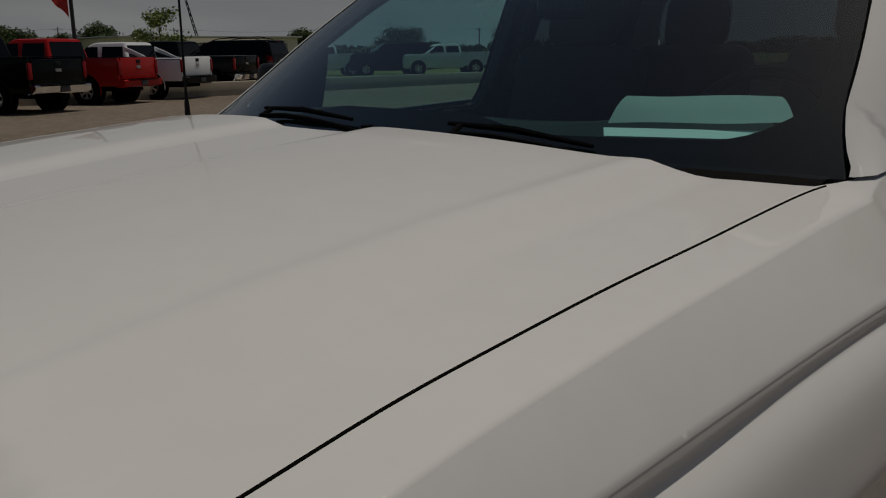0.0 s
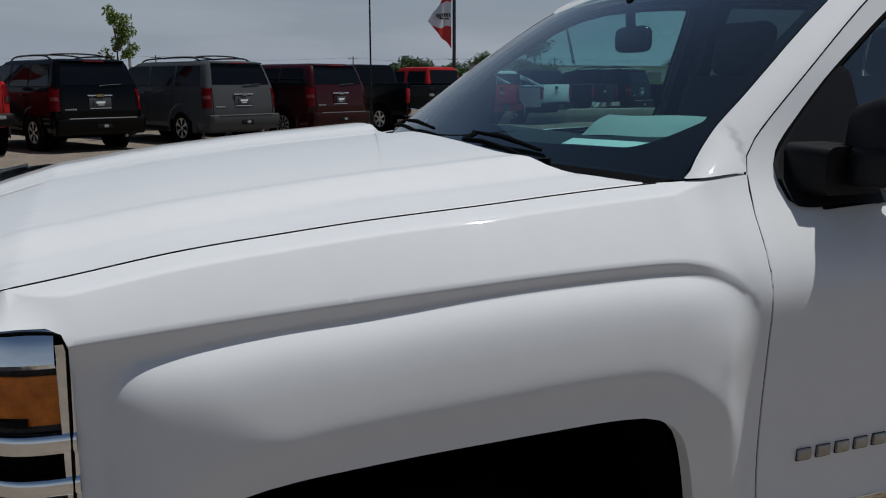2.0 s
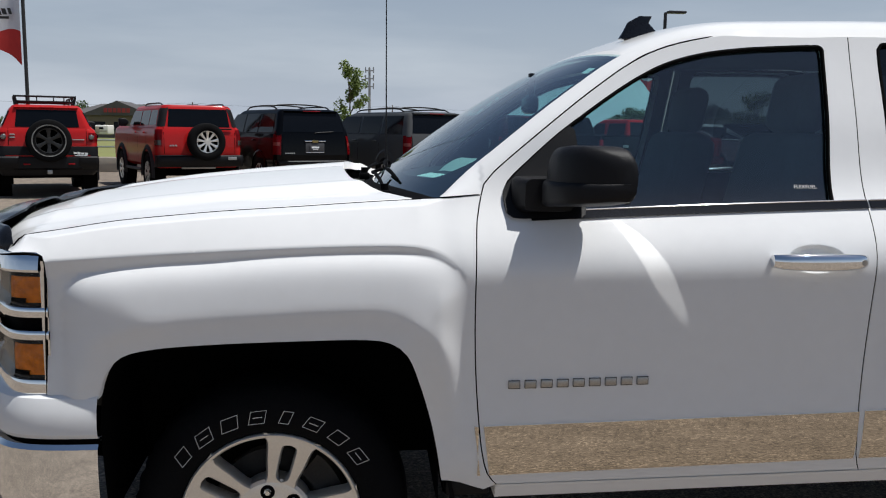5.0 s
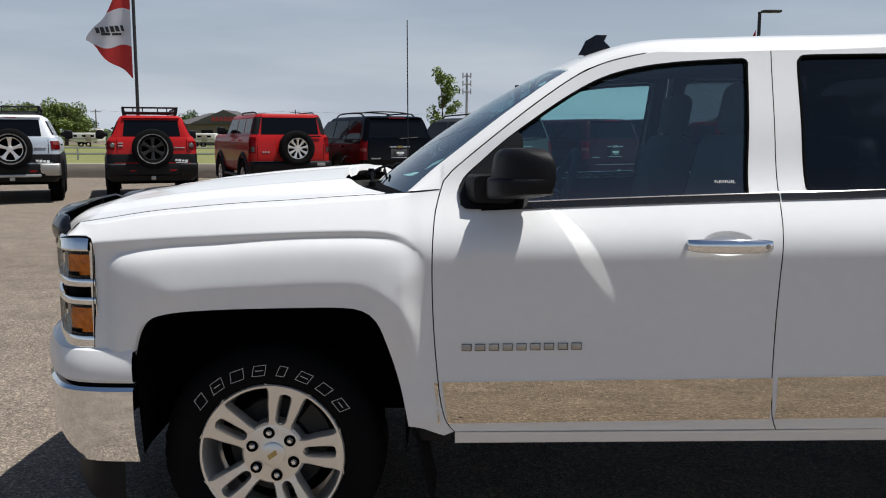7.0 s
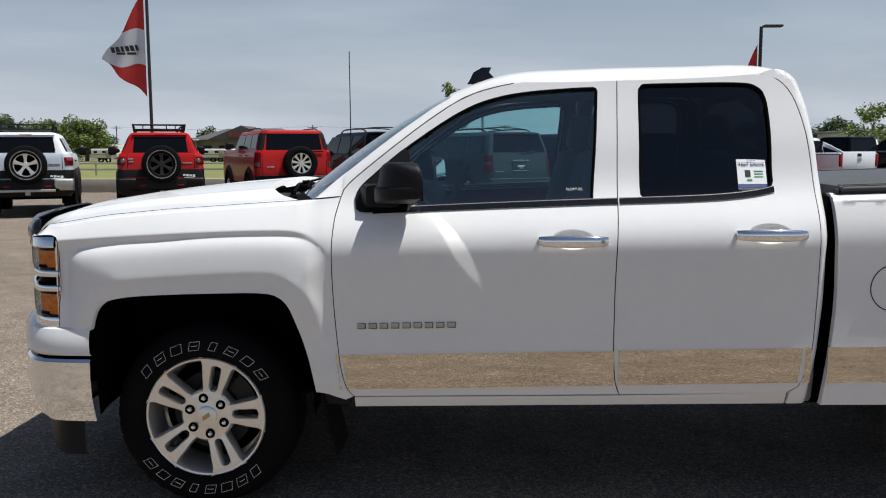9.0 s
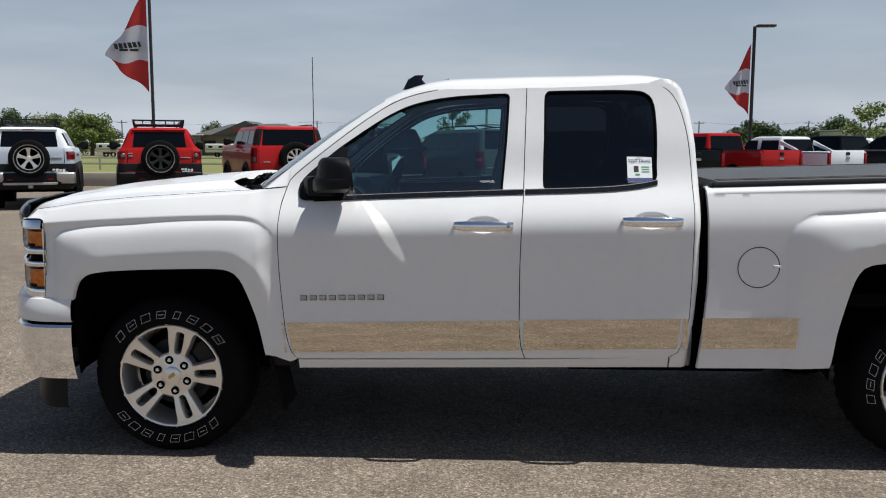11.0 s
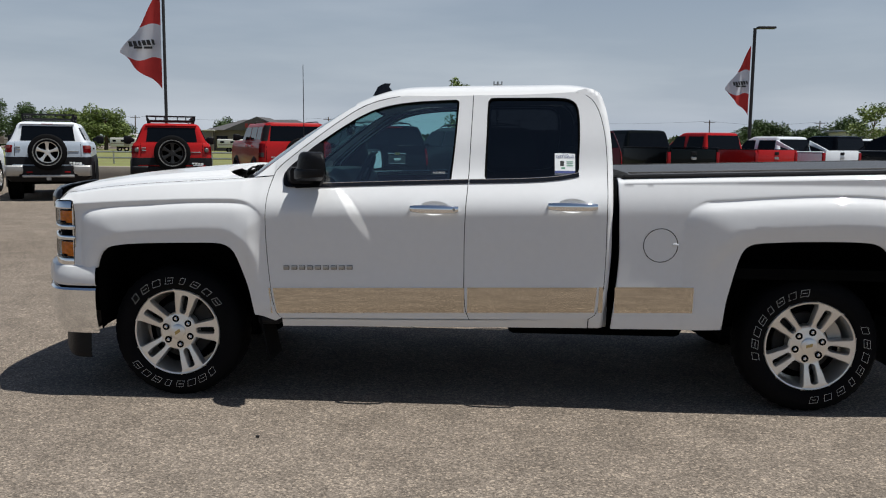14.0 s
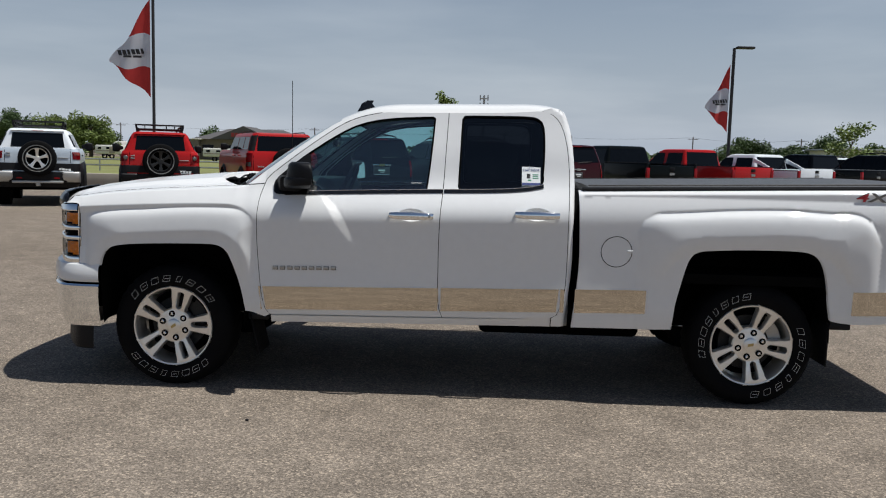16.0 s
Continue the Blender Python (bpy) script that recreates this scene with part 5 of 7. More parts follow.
stk = thing("window_sticker", (2.245, float(base_y(2.245, 1.41)), 1.40), "white and blue sticker on the dark rear door glass", "sticker")


def on_glass(name, b, x, z, mt, dy=0.0085, lab=""):
    """A flat print on the driver's side glass."""
    sl = math.atan2(float(base_y(x, z + 0.05) - base_y(x, z - 0.05)), 0.1)
    bmesh.ops.transform(b, matrix=Matrix.Translation((x, float(base_y(x, z)) + dy, z)) @ Matrix.Rotation(radians(90) - sl, 4, "X"), verts=b.verts)
    return part(name, b, mt, stk, lab, False)


def flat(w, h):
    return box(0, 0, 0, w, h, 0.0012)


on_glass("sticker_sheet", flat(0.115, 0.135), 2.248, 1.405, PAPER, 0.008)
on_glass("heading", text_bm("TEST DRIVE", 0.0205, 0.0004), 2.248, 1.441, PRINT_BLUE, 0.0068)
on_glass("heading", text_bm("FOR A", 0.011, 0.0004), 2.248, 1.460, PRINT_BLUE, 0.0068)
on_glass("blue_band", flat(0.113, 0.016), 2.248, 1.362, PRINT_BLUE, 0.0068)
on_glass("code_block", flat(0.022, 0.03), 2.232, 1.41, PRINT_BLACK, 0.0068)
on_glass("green_mark", flat(0.02, 0.008), 2.238, 1.385, PRINT_GREEN, 0.0068)
for k in range(3):
    on_glass("text_bar", flat(0.035, 0.004), 2.275, 1.42 - 0.011 * k, PRINT_GREEN, 0.0068)
on_glass("text_bar", flat(0.09, 0.0068), 2.248, 1.346, PRINT_BLACK, 0.0068)
o = on_glass("fuel_text", text_bm("FLEXFUEL", 0.016, 0.0003), 1.535, 1.345, LETTER, 0.008)
o.parent = None
tagged(o, "small white lettering on the driver's window glass", "decal")

# ---- ground ----
def asphalt_mat():
    m = bpy.data.materials.new("asphalt")
    m.use_nodes = True
    n, l = m.node_tree.nodes, m.node_tree.links
    p = n["Principled BSDF"]
    p.inputs["Roughness"].default_value = 0.85
    p.inputs["Specular IOR Level"].default_value = 0.12
    co = n.new("ShaderNodeTexCoord")
    big, mid, fine, vor = (n.new("ShaderNode" + k) for k in ("TexNoise", "TexNoise", "TexNoise", "TexVoronoi"))
    for t, s, d in ((big, 0.22, 5), (mid, 3.0, 5), (fine, 110, 3)):
        t.inputs["Scale"].default_value, t.inputs["Detail"].default_value = s, d
        l.new(co.outputs["Object"], t.inputs["Vector"])
    vor.inputs["Scale"].default_value = 95
    l.new(co.outputs["Object"], vor.inputs["Vector"])
    r1, r2, r3 = (n.new("ShaderNodeValToRGB") for _ in range(3))
    r1.color_ramp.elements[0].position, r1.color_ramp.elements[1].position = 0.35, 0.7
    r1.color_ramp.elements[0].color, r1.color_ramp.elements[1].color = (0.202, 0.171, 0.142, 1), (0.256, 0.220, 0.186, 1)
    r2.color_ramp.elements[0].position, r2.color_ramp.elements[1].position = 0.35, 0.65
    r2.color_ramp.elements[0].color, r2.color_ramp.elements[1].color = (0.84, 0.84, 0.84, 1), (1.08, 1.08, 1.08, 1)
    r3.color_ramp.elements[0].position, r3.color_ramp.elements[1].position = 0.36, 0.66
    r3.color_ramp.elements[0].color, r3.color_ramp.elements[1].color = (0.60, 0.59, 0.58, 1), (1.40, 1.38, 1.35, 1)
    l.new(big.outputs["Fac"], r1.inputs[0]), l.new(mid.outputs["Fac"], r2.inputs[0]), l.new(fine.outputs["Fac"], r3.inputs[0])
    a, b = n.new("ShaderNodeMixRGB"), n.new("ShaderNodeMixRGB")
    a.blend_type = b.blend_type = "MULTIPLY"
    a.inputs[0].default_value = b.inputs[0].default_value = 1
    l.new(r1.outputs[0], a.inputs[1]), l.new(r2.outputs[0], a.inputs[2]), l.new(a.outputs[0], b.inputs[1]), l.new(r3.outputs[0], b.inputs[2])
    st, rs, c3 = n.new("ShaderNodeTexVoronoi"), n.new("ShaderNodeValToRGB"), n.new("ShaderNodeMixRGB")
    st.inputs["Scale"].default_value = 85
    l.new(co.outputs["Object"], st.inputs["Vector"])
    sp = n.new("ShaderNodeSeparateColor")
    l.new(st.outputs["Color"], sp.inputs[0]), l.new(sp.outputs[0], rs.inputs[0])
    rs.color_ramp.elements[0].color, rs.color_ramp.elements[1].color = (0.55, 0.54, 0.53, 1), (1.65, 1.60, 1.50, 1)
    e = rs.color_ramp.elements.new(0.72)
    e.color = (0.95, 0.94, 0.92, 1)
    c3.blend_type, c3.inputs[0].default_value = "MULTIPLY", 0.78
    l.new(b.outputs[0], c3.inputs[1]), l.new(rs.outputs[0], c3.inputs[2])
    l.new(c3.outputs[0], p.inputs["Base Color"])
    bu = n.new("ShaderNodeBump")
    bu.inputs["Strength"].default_value, bu.inputs["Distance"].default_value = 0.5, 0.006
    l.new(vor.outputs["Distance"], bu.inputs["Height"]), l.new(bu.outputs[0], p.inputs["Normal"])
    return m


ASPHALT = asphalt_mat()
GRASS_M = mat("grass", (0.165, 0.19, 0.05), 0.9, scale=0.3, vary=0.4, dirt=(0.16, 0.14, 0.055))
CONCRETE = mat("concrete", (0.36, 0.32, 0.26), 0.9, scale=2.0, vary=0.2, bump=0.3, bump_scale=40)
LEAF = mat("leaves", (0.055, 0.095, 0.022), 0.6, scale=1.2, vary=0.45)
LEAF_LIGHT = mat("light_leaves", (0.15, 0.20, 0.045), 0.6, scale=1.5, vary=0.35)
BARK = mat("bark", (0.12, 0.085, 0.055), 0.9, scale=5.0, vary=0.3)
POLE_DARK = mat("pole_paint", (0.018, 0.017, 0.017), 0.5, scale=4.0, vary=0.3)
FLAG_RED = mat("flag_red", (0.50, 0.03, 0.025), 0.8, scale=3.0, vary=0.15)
FLAG_WHITE = mat("flag_white", (0.66, 0.67, 0.70), 0.8, scale=3.0, vary=0.1)
WOOD = mat("pole_wood", (0.14, 0.11, 0.085), 0.9, scale=4.0, vary=0.3)
ROOFING = mat("roof_shingle", (0.09, 0.085, 0.085), 0.9, scale=2.0, vary=0.2)
WALL_TAN = mat("tan_wall", (0.20, 0.17, 0.145), 0.8, scale=1.0, vary=0.15)
RED_SIGN = mat("sign_red", (0.30, 0.03, 0.03), 0.6, scale=2.0, vary=0.1)
STEEL = mat("galvanised_steel", (0.45, 0.45, 0.44), 0.45, 0.7, scale=4.0, vary=0.2)
RV_WHITE = mat("trailer_white", (0.66, 0.64, 0.60), 0.5, scale=1.0, vary=0.1)
RV_TAN = mat("trailer_tan", (0.35, 0.30, 0.25), 0.5, scale=1.0, vary=0.1)

GZ = 0.014
bm = bmesh.new()
xs = [-900, -300, -120, -40, -20, -10, 0, 10, 20, 40, 120, 300, 900]
ys = [-900, -300, -60, -20, -10, 0, 10, 20, 28, 40, 60, 120, 300, 900]
gv = [[bm.verts.new((x, y, GZ)) for x in xs] for y in ys]
for j in range(len(ys) - 1):
    for i in range(len(xs) - 1):
        bm.faces.new((gv[j][i], gv[j][i + 1], gv[j + 1][i + 1], gv[j + 1][i]))
ground = tagged(part("ground", bm, ASPHALT), "worn tan-grey asphalt of a car lot", "asphalt", kind="structure")
grass = tagged(part("grass_field", box(0, 78, GZ + 0.03, 500, 84, 0.05), GRASS_M, None), "green and straw grass field behind the lot", "grass", kind="structure")


# ---- parked vehicles ----
def paint(name, c, rough=0.4, coat=0.22, spec=0.05):
    return mat(name, c, rough, coat=coat, scale=1.5, vary=0.08, spec=spec)


P_RED, P_BLACK = paint("red_paint", (0.40, 0.013, 0.013), coat=0.4), paint("black_paint", (0.0016, 0.0017, 0.0022), 0.3, 0.32, 0.01)
P_GREY, P_MAROON = paint("pewter_paint", (0.070, 0.072, 0.074), 0.35, 0.32, 0.02), paint("maroon_paint", (0.030, 0.0025, 0.004), coat=0.45)
P_GREEN, P_SILVER = paint("dark_green_paint", (0.003, 0.0045, 0.0046), 0.4, 0.16), paint("pale_silver_paint", (0.78, 0.815, 0.85), coat=0.4)
# silver-blue body colour, lowered to carry the shade on the rear face too
P_BLUE_SHADED = paint("shaded_silver_blue_paint", (0.44, 0.50, 0.57), coat=0.4)
CAR_GLASS = mat("car_glass", (0.004, 0.005, 0.007), 0.04, spec=0.16, scale=2.0, vary=0.2)
LIGHT_RED = mat("tail_lens", (0.27, 0.006, 0.010), 0.15, coat=0.2, spec=0.15, scale=20.0, vary=0.3)
TAIL_PALE = mat("pale_tail_lens", (0.42, 0.10, 0.085), 0.2, coat=0.3, scale=20.0, vary=0.3)
RING_GREY = mat("worn_lettering", (0.22, 0.22, 0.21), 0.7, scale=14.0, vary=0.9)
PLATE = mat("plate", (0.05, 0.05, 0.055), 0.5, scale=10.0, vary=0.3)


def car_tyre(r, w):
    return lathe([(r * 0.58, 0.02), (r * 0.64, 0.0), (r * 0.85, -0.008), (r * 0.95, 0.012), (r, 0.05), (r, w - 0.05), (r * 0.95, w - 0.01), (r * 0.6, w)], 36)


def car_rim(r, spokes):
    bm = lathe([(r * 0.60, 0.02), (r * 0.58, 0.008), (r * 0.555, 0.012), (r * 0.545, 0.05)], 30)
    k_w = min(1.0, 6.5 / spokes)
    join(bm, lathe([(0.0001, 0.012), (r * 0.13, 0.014), (r * 0.16, 0.03), (r * 0.16, 0.06)], 16))
    for k in range(spokes):
        b = loft([[(x_, y_, z_) for x_, y_ in rrect(w_ * k_w, 0.014, 0.006, 2, 0, 0.024 + d_)] for z_, w_, d_ in ((r * 0.10, r * 0.075, 0.012), (r * 0.30, r * 0.070, 0.004), (r * 0.48, r * 0.105, 0.0), (r * 0.57, r * 0.15, -0.006))])
        join(bm, b, Matrix.Rotation(2 * math.pi * k / spokes, 4, "Y"))
    return bm


def add_wheel(v, x, y, z, r, rim_m, spokes, turn):
    """A wheel whose outer face looks along the turned -y."""
    t = part("wheel", car_tyre(r, 0.25), RUBBER, None, "black tyre with a metal rim")
    part("rim", car_rim(r, spokes), rim_m, t)
    # dark dish added behind the spokes for the shade inside the rim
    part("rim_shade_dish", lathe([(r * 0.55, 0.05), (r * 0.53, 0.075), (r * 0.5, 0.12), (0.0001, 0.13)], 30), DARK, t, "dark dish for the shaded inside of the rim")
    t.parent = v
    t.matrix_basis = pose(x, y, z, 0, 0, turn)
    return t


def lpart(name, bm, m, v, label="", smooth=True, sharp=35):
    o = finish(name, bm, m, None, label, smooth, sharp)
    o.parent = v
    return o


def plan_at(levels, z):
    zz = [l[0] for l in levels]
    return [float(np.interp(z, zz, [l[i] for l in levels])) for i in (1, 2, 3)]


def shell(levels, r=0.12):
    """A body of stacked rounded plans: (z, half width, rear y, front y)."""
    rings = []
    for z, hw, yr, yf in levels:
        pts = rrect(hw, (yf - yr) / 2, min(r, hw * 0.5), 4, 0, (yf + yr) / 2)
        ring = []
        for i, a in enumerate(pts):
            ring.append((*a, z))
            if i % 5 == 4:
                b = pts[(i + 1) % len(pts)]
                ring += [(a[0] + (b[0] - a[0]) * f, a[1] + (b[1] - a[1]) * f, z) for f in (0.03, 0.5, 0.97)]
        rings.append(ring)
    return loft(rings)


def arc_lip(s, hw, y, r, z, t=0.022):
    """A raised lip round a wheel opening."""
    pts = [(s * (hw + 0.006), y + r * math.cos(a), z + r * math.sin(a)) for a in np.linspace(-0.25, math.pi + 0.25, 22)]
    return tube(pts, t, 6)


def pane_side(levels, y0, y1, z0, z1, s, lean0=0.0, lean1=0.0, off=0.006):
    bm = bmesh.new()
    n = 5
    rows = []
    for k in range(n):
        z = z0 + (z1 - z0) * k / (n - 1)
        hw, _, _ = plan_at(levels, z)
        t = k / (n - 1)
        rows.append([bm.verts.new((s * (hw + off), y, z)) for y in (y0 + lean0 * t, y1 + lean1 * t)])
    for a, b in zip(rows, rows[1:]):
        bm.faces.new((a[0], a[1], b[1], b[0]) if s > 0 else (a[1], a[0], b[0], b[1]))
    return bm


def pane_rear(levels, x0, x1, z0, z1, off=0.006, front=False, taper=0.0):
    bm = bmesh.new()
    rows = []
    for k in range(5):
        z = z0 + (z1 - z0) * k / 4
        _, yr, yf = plan_at(levels, z)
        y = yf + off if front else yr - off
        t = taper * k / 4
        rows.append([bm.verts.new((x, y, z)) for x in (x0 + t, x1 - t)])
    for a, b in zip(rows, rows[1:]):
        bm.faces.new((a[0], a[1], b[1], b[0]) if not front else (a[1], a[0], b[0], b[1]))
    return bm


def arches(v, hw, ys, r, z):
    for y in ys:
        for s in (-1, 1):
            b = tube([(s * (hw - 0.25), y, z), (s * (hw + 0.004), y, z)], r, 28)
            lpart("wheel_well", b, DARK, v, "dark wheel well")


def corner_skin(levels, s, r, z0, z1, th0, side_len, off=0.008, thick=0.014):
    """A lens that wraps round a rear corner of the body, lying on its skin."""
    bm = bmesh.new()
    rows = []
    for k in range(7):
        z = z0 + (z1 - z0) * k / 6
        w, yr, _ = plan_at(levels, z)
        pts = [(w - r + (r + off) * math.sin(a), yr + r - (r + off) * math.cos(a)) for a in np.linspace(th0, math.pi / 2, 7)] + [(w + off, yr + r + (side_len - r) * f) for f in (0.5, 1.0)]
        rows.append([bm.verts.new((s * x, y, z)) for x, y in pts])
    for a, b in zip(rows, rows[1:]):
        for i in range(len(a) - 1):
            bm.faces.new((a[i], a[i + 1], b[i + 1], b[i]) if s > 0 else (a[i + 1], a[i], b[i], b[i + 1]))
    bmesh.ops.solidify(bm, geom=list(bm.faces), thickness=thick)
    return bm


def flare(s, hw, y, r0, r1, z, out=0.030):
    """A wheel arch pressed outwards from the body side."""
    bm = bmesh.new()
    rows = []
    for a in np.linspace(-0.22, math.pi + 0.22, 28):
        rows.append([bm.verts.new((s * (hw + o), y + r * math.cos(a), z + r * math.sin(a))) for r, o in ((r0, -0.02), (r0 + 0.004, out), (r0 + 0.030, out), ((r0 + r1) / 2 + 0.012, out * 0.55), (r1, -0.004))])
    for a, b in zip(rows, rows[1:]):
        for i in range(4):
            bm.faces.new((a[i], a[i + 1], b[i + 1], b[i]) if s < 0 else (a[i + 1], a[i], b[i], b[i + 1]))
    return bm


def large_suv(name, label, col, at, rz, L=5.13, H=1.965, rails=True, trim=CHROME, badge_m=STEEL, arch=0.09, spokes=6):
    hw, wheel_r, wheels = 1.0, 0.40, (1.12, L - 1.0)
    v = thing(name, (*at, GZ), label, "suv", "vehicles parked in the row", rz)
    low = [(0.30, 0.90, 0.14, L - 0.14), (0.40, 0.965, 0.05, L - 0.06), (0.60, 0.995, 0.01, L), (0.85, 1.0, 0.0, L), (1.05, 0.996, 0.012, L - 0.03), (1.24, 0.982, 0.034, L - 0.10), (1.36, 0.956, 0.060, L - 0.32)]
    lpart("body", shell(low, 0.17), col, v)
    gf = L - 1.42
    g = [(1.33, 0.958, 0.055, gf), (1.42, 0.935, 0.078, gf - 0.08), (1.65, 0.876, 0.150, gf - 0.42), (1.85, 0.815, 0.225, gf - 0.72), (H - 0.045, 0.775, 0.262, gf - 0.86), (H - 0.012, 0.71, 0.315, gf - 0.96), (H, 0.60, 0.42, gf - 1.10)]
    lpart("cabin", shell(g, 0.12), col, v)
    lpart("rear_window", pane_rear(g, -0.815, 0.815, 1.415, H - 0.085, off=0.007, taper=0.105), CAR_GLASS, v, "dark rear window")
    lpart("windshield", pane_rear(g, -0.80, 0.80, 1.40, H - 0.12, front=True, taper=0.09), CAR_GLASS, v, "dark windshield")
    for s in (-1, 1):
        q = (gf - 0.55) / 3
        for a, b, l0, l1 in ((0.36, 0.36 + q * 0.86, 0.12, 0.0), (0.46 + q * 0.86, 0.40 + q * 1.75, 0, 0), (0.50 + q * 1.75, gf - 0.10, 0, -0.58)):
            lpart("side_window", pane_side(g, a, b, 1.395, H - 0.115, s, l0, l1), CAR_GLASS, v, "dark side window")
        lpart("belt_strip", pane_side(g, 0.34, gf - 0.08, 1.375, 1.388, s, off=0.010), BLACK, v)
        lpart("side_mirror", loft([[(s * x, py, pz) for py, pz in rrect(0.07 * k, 0.10 * k, 0.03, 3, gf - 0.22, 1.45)] for x, k in ((1.0, 0.5), (1.06, 0.95), (1.16, 1.0), (1.22, 0.7))]), BLACK, v, "black side mirror")
        for y in (0.50 + q * 0.95, 0.52 + q * 1.85):
            lpart("door_handle", box(s * 1.005, y, 1.20, 0.035, 0.17, 0.035, 0.010), col, v)
        for y in (0.41 + q * 0.86, 0.45 + q * 1.75, gf + 0.02):
            lpart("door_seam", pane_side(low, y - 0.006, y + 0.006, 0.50, 1.35, s, off=0.002), DARK, v)
        tl = lpart("tail_light", corner_skin(low, s, 0.17, 0.875, 1.355, 0.30, 0.215), LIGHT_RED, v, "tall red tail light wrapping the corner")
        lpart("lens", corner_skin(low, s, 0.17, 1.085, 1.165, 0.42, 0.175, 0.012), TAIL_PALE, tl, "paler reversing lens")
        lpart("hatch_seam", pane_rear(low, s * 0.845 - 0.006, s * 0.845 + 0.006, 0.74, 1.355, off=0.003), DARK, v)
        for y in wheels:
            lpart("wheel_arch", flare(s, hw - 0.012, y, wheel_r * 1.20, wheel_r * 1.20 + arch, wheel_r + 0.02), col, v, "raised wheel arch")
        lpart("side_step", box(s * 0.965, (wheels[0] + wheels[1]) / 2, 0.36, 0.15, wheels[1] - wheels[0] - 1.1, 0.055, 0.02), BLACK, v)
        if rails:
            lpart("roof_rail", tube(smooth_path([(s * 0.70, 0.62, H - 0.025), (s * 0.71, 0.80, H + 0.045), (s * 0.71, 1.05, H + 0.075), (s * 0.71, 2.0, H + 0.080), (s * 0.70, gf - 1.25, H + 0.05), (s * 0.68, gf - 1.0, H - 0.02)], 0.12), 0.019, 6), BLACK, v, "black roof rail")
    if rails:
        for y in (1.0, 2.15):
            lpart("cross_bar", tube(smooth_path([(-0.71, y, H + 0.065), (-0.5, y, H + 0.105), (0, y, H + 0.125), (0.5, y, H + 0.105), (0.71, y, H + 0.065)], 0.1), 0.018, 6), BLACK, v, "bowed black cross bar")
    ytop = plan_at(g, H - 0.05)[1]
    sp_ = lpart("rear_spoiler", loft([[(x, y, z) for y, z in ((ytop + 0.10, H - 0.020), (ytop - 0.06, H - 0.034), (ytop - 0.085, H - 0.048), (ytop - 0.06, H - 0.066), (ytop + 0.04, H - 0.066))] for x in np.linspace(-0.70, 0.70, 9)]), col, v)
    lpart("brake_light", box(0, ytop - 0.078, H - 0.052, 0.46, 0.016, 0.022, 0.004), LIGHT_RED, sp_, "high brake light")
    bp = lpart("rear_bumper", loft([[(px, py, z) for px, py in rrect(0.998, 0.17, 0.10, 5, 0, 0.085 + d)] for z, d in ((0.36, 0.06), (0.41, 0.0), (0.52, -0.035), (0.66, -0.050), (0.705, -0.045), (0.725, -0.01))]), col, v)
    lpart("bumper_step", box(0, -0.105, 0.716, 1.52, 0.075, 0.018, 0.006), BARE if col is not P_BLACK else STEEL, bp, "bright bumper step edge")
    hc = lpart("hitch_cover", box(0, -0.128, 0.545, 0.34, 0.02, 0.10, 0.015), BLACK, bp)
    lpart("receiver", box(0.03, -0.140, 0.545, 0.10, 0.02, 0.06, 0.008), STEEL, hc)
    rc = lpart("plate_recess", box(0, 0.006, 1.035, 0.50, 0.022, 0.235, 0.008), PLATE if col is P_BLACK else col, v)
    pl_ = lpart("plate", box(0, -0.012, 1.03, 0.31, 0.016, 0.16, 0.008), PLATE, rc, "dark number plate holder")
    lpart("plate_bar", box(0, -0.022, 1.045, 0.20, 0.006, 0.045), PAPER, pl_)
    lpart("plate_bar", box(0, -0.022, 0.992, 0.14, 0.006, 0.014), PAPER, pl_)
    lpart("hatch_strip", box(0, 0.004, 1.195, 0.56, 0.040, 0.036, 0.012), trim, v, "bright hatch handle strip")
    lpart("lower_strip", box(0, 0.0, 0.925, 0.48, 0.022, 0.020, 0.006), trim, v, "thin bright strip under the plate")
    lpart("badge", box(0.0, -0.018, 1.195, 0.16, 0.014, 0.060, 0.020), badge_m, v)
    for k in range(5):
        lpart("letter_bar", box(-0.76 + 0.052 * k, 0.0, 0.905, 0.036, 0.018, 0.030, 0.003), STEEL, v)
    lpart("wiper", tube([(0.02, 0.06, 1.385), (0.10, 0.052, 1.40), (0.52, 0.058, 1.425)], 0.013, 6), BLACK, v)
    lpart("rear_axle", tube([(-0.9, wheels[0], wheel_r), (0.9, wheels[0], wheel_r)], 0.07, 10), DARK, v)
    lpart("exhaust_tip", tube([(0.62, 0.45, 0.34), (0.62, 0.10, 0.31)], 0.035, 10), STEEL, v)
    arches(v, hw - 0.01, wheels, wheel_r * 1.21, wheel_r + 0.02)
    for y in wheels:
        add_wheel(v, -hw - 0.012, y, wheel_r, wheel_r, ALLOY, spokes, -90)
        add_wheel(v, hw + 0.012, y, wheel_r, wheel_r, ALLOY, spokes, 90)
    return v


def spare_wheel(v, x, z, r, rim_m, spokes, ring=False, y=-0.27):
    t = add_wheel(v, x, y, z, r, rim_m, spokes, 0)
    lpart("spare_mount", tube([(x, 0.05, z), (x, y + 0.2, z)], 0.10, 14), BLACK, v)
    if ring:
        lpart("tyre_ring", lathe([(r * 0.70, -0.0072), (r * 0.725, -0.0090), (r * 0.75, -0.0090)], 48), RING_GREY, t, "worn pale tyre lettering ring")
    return t


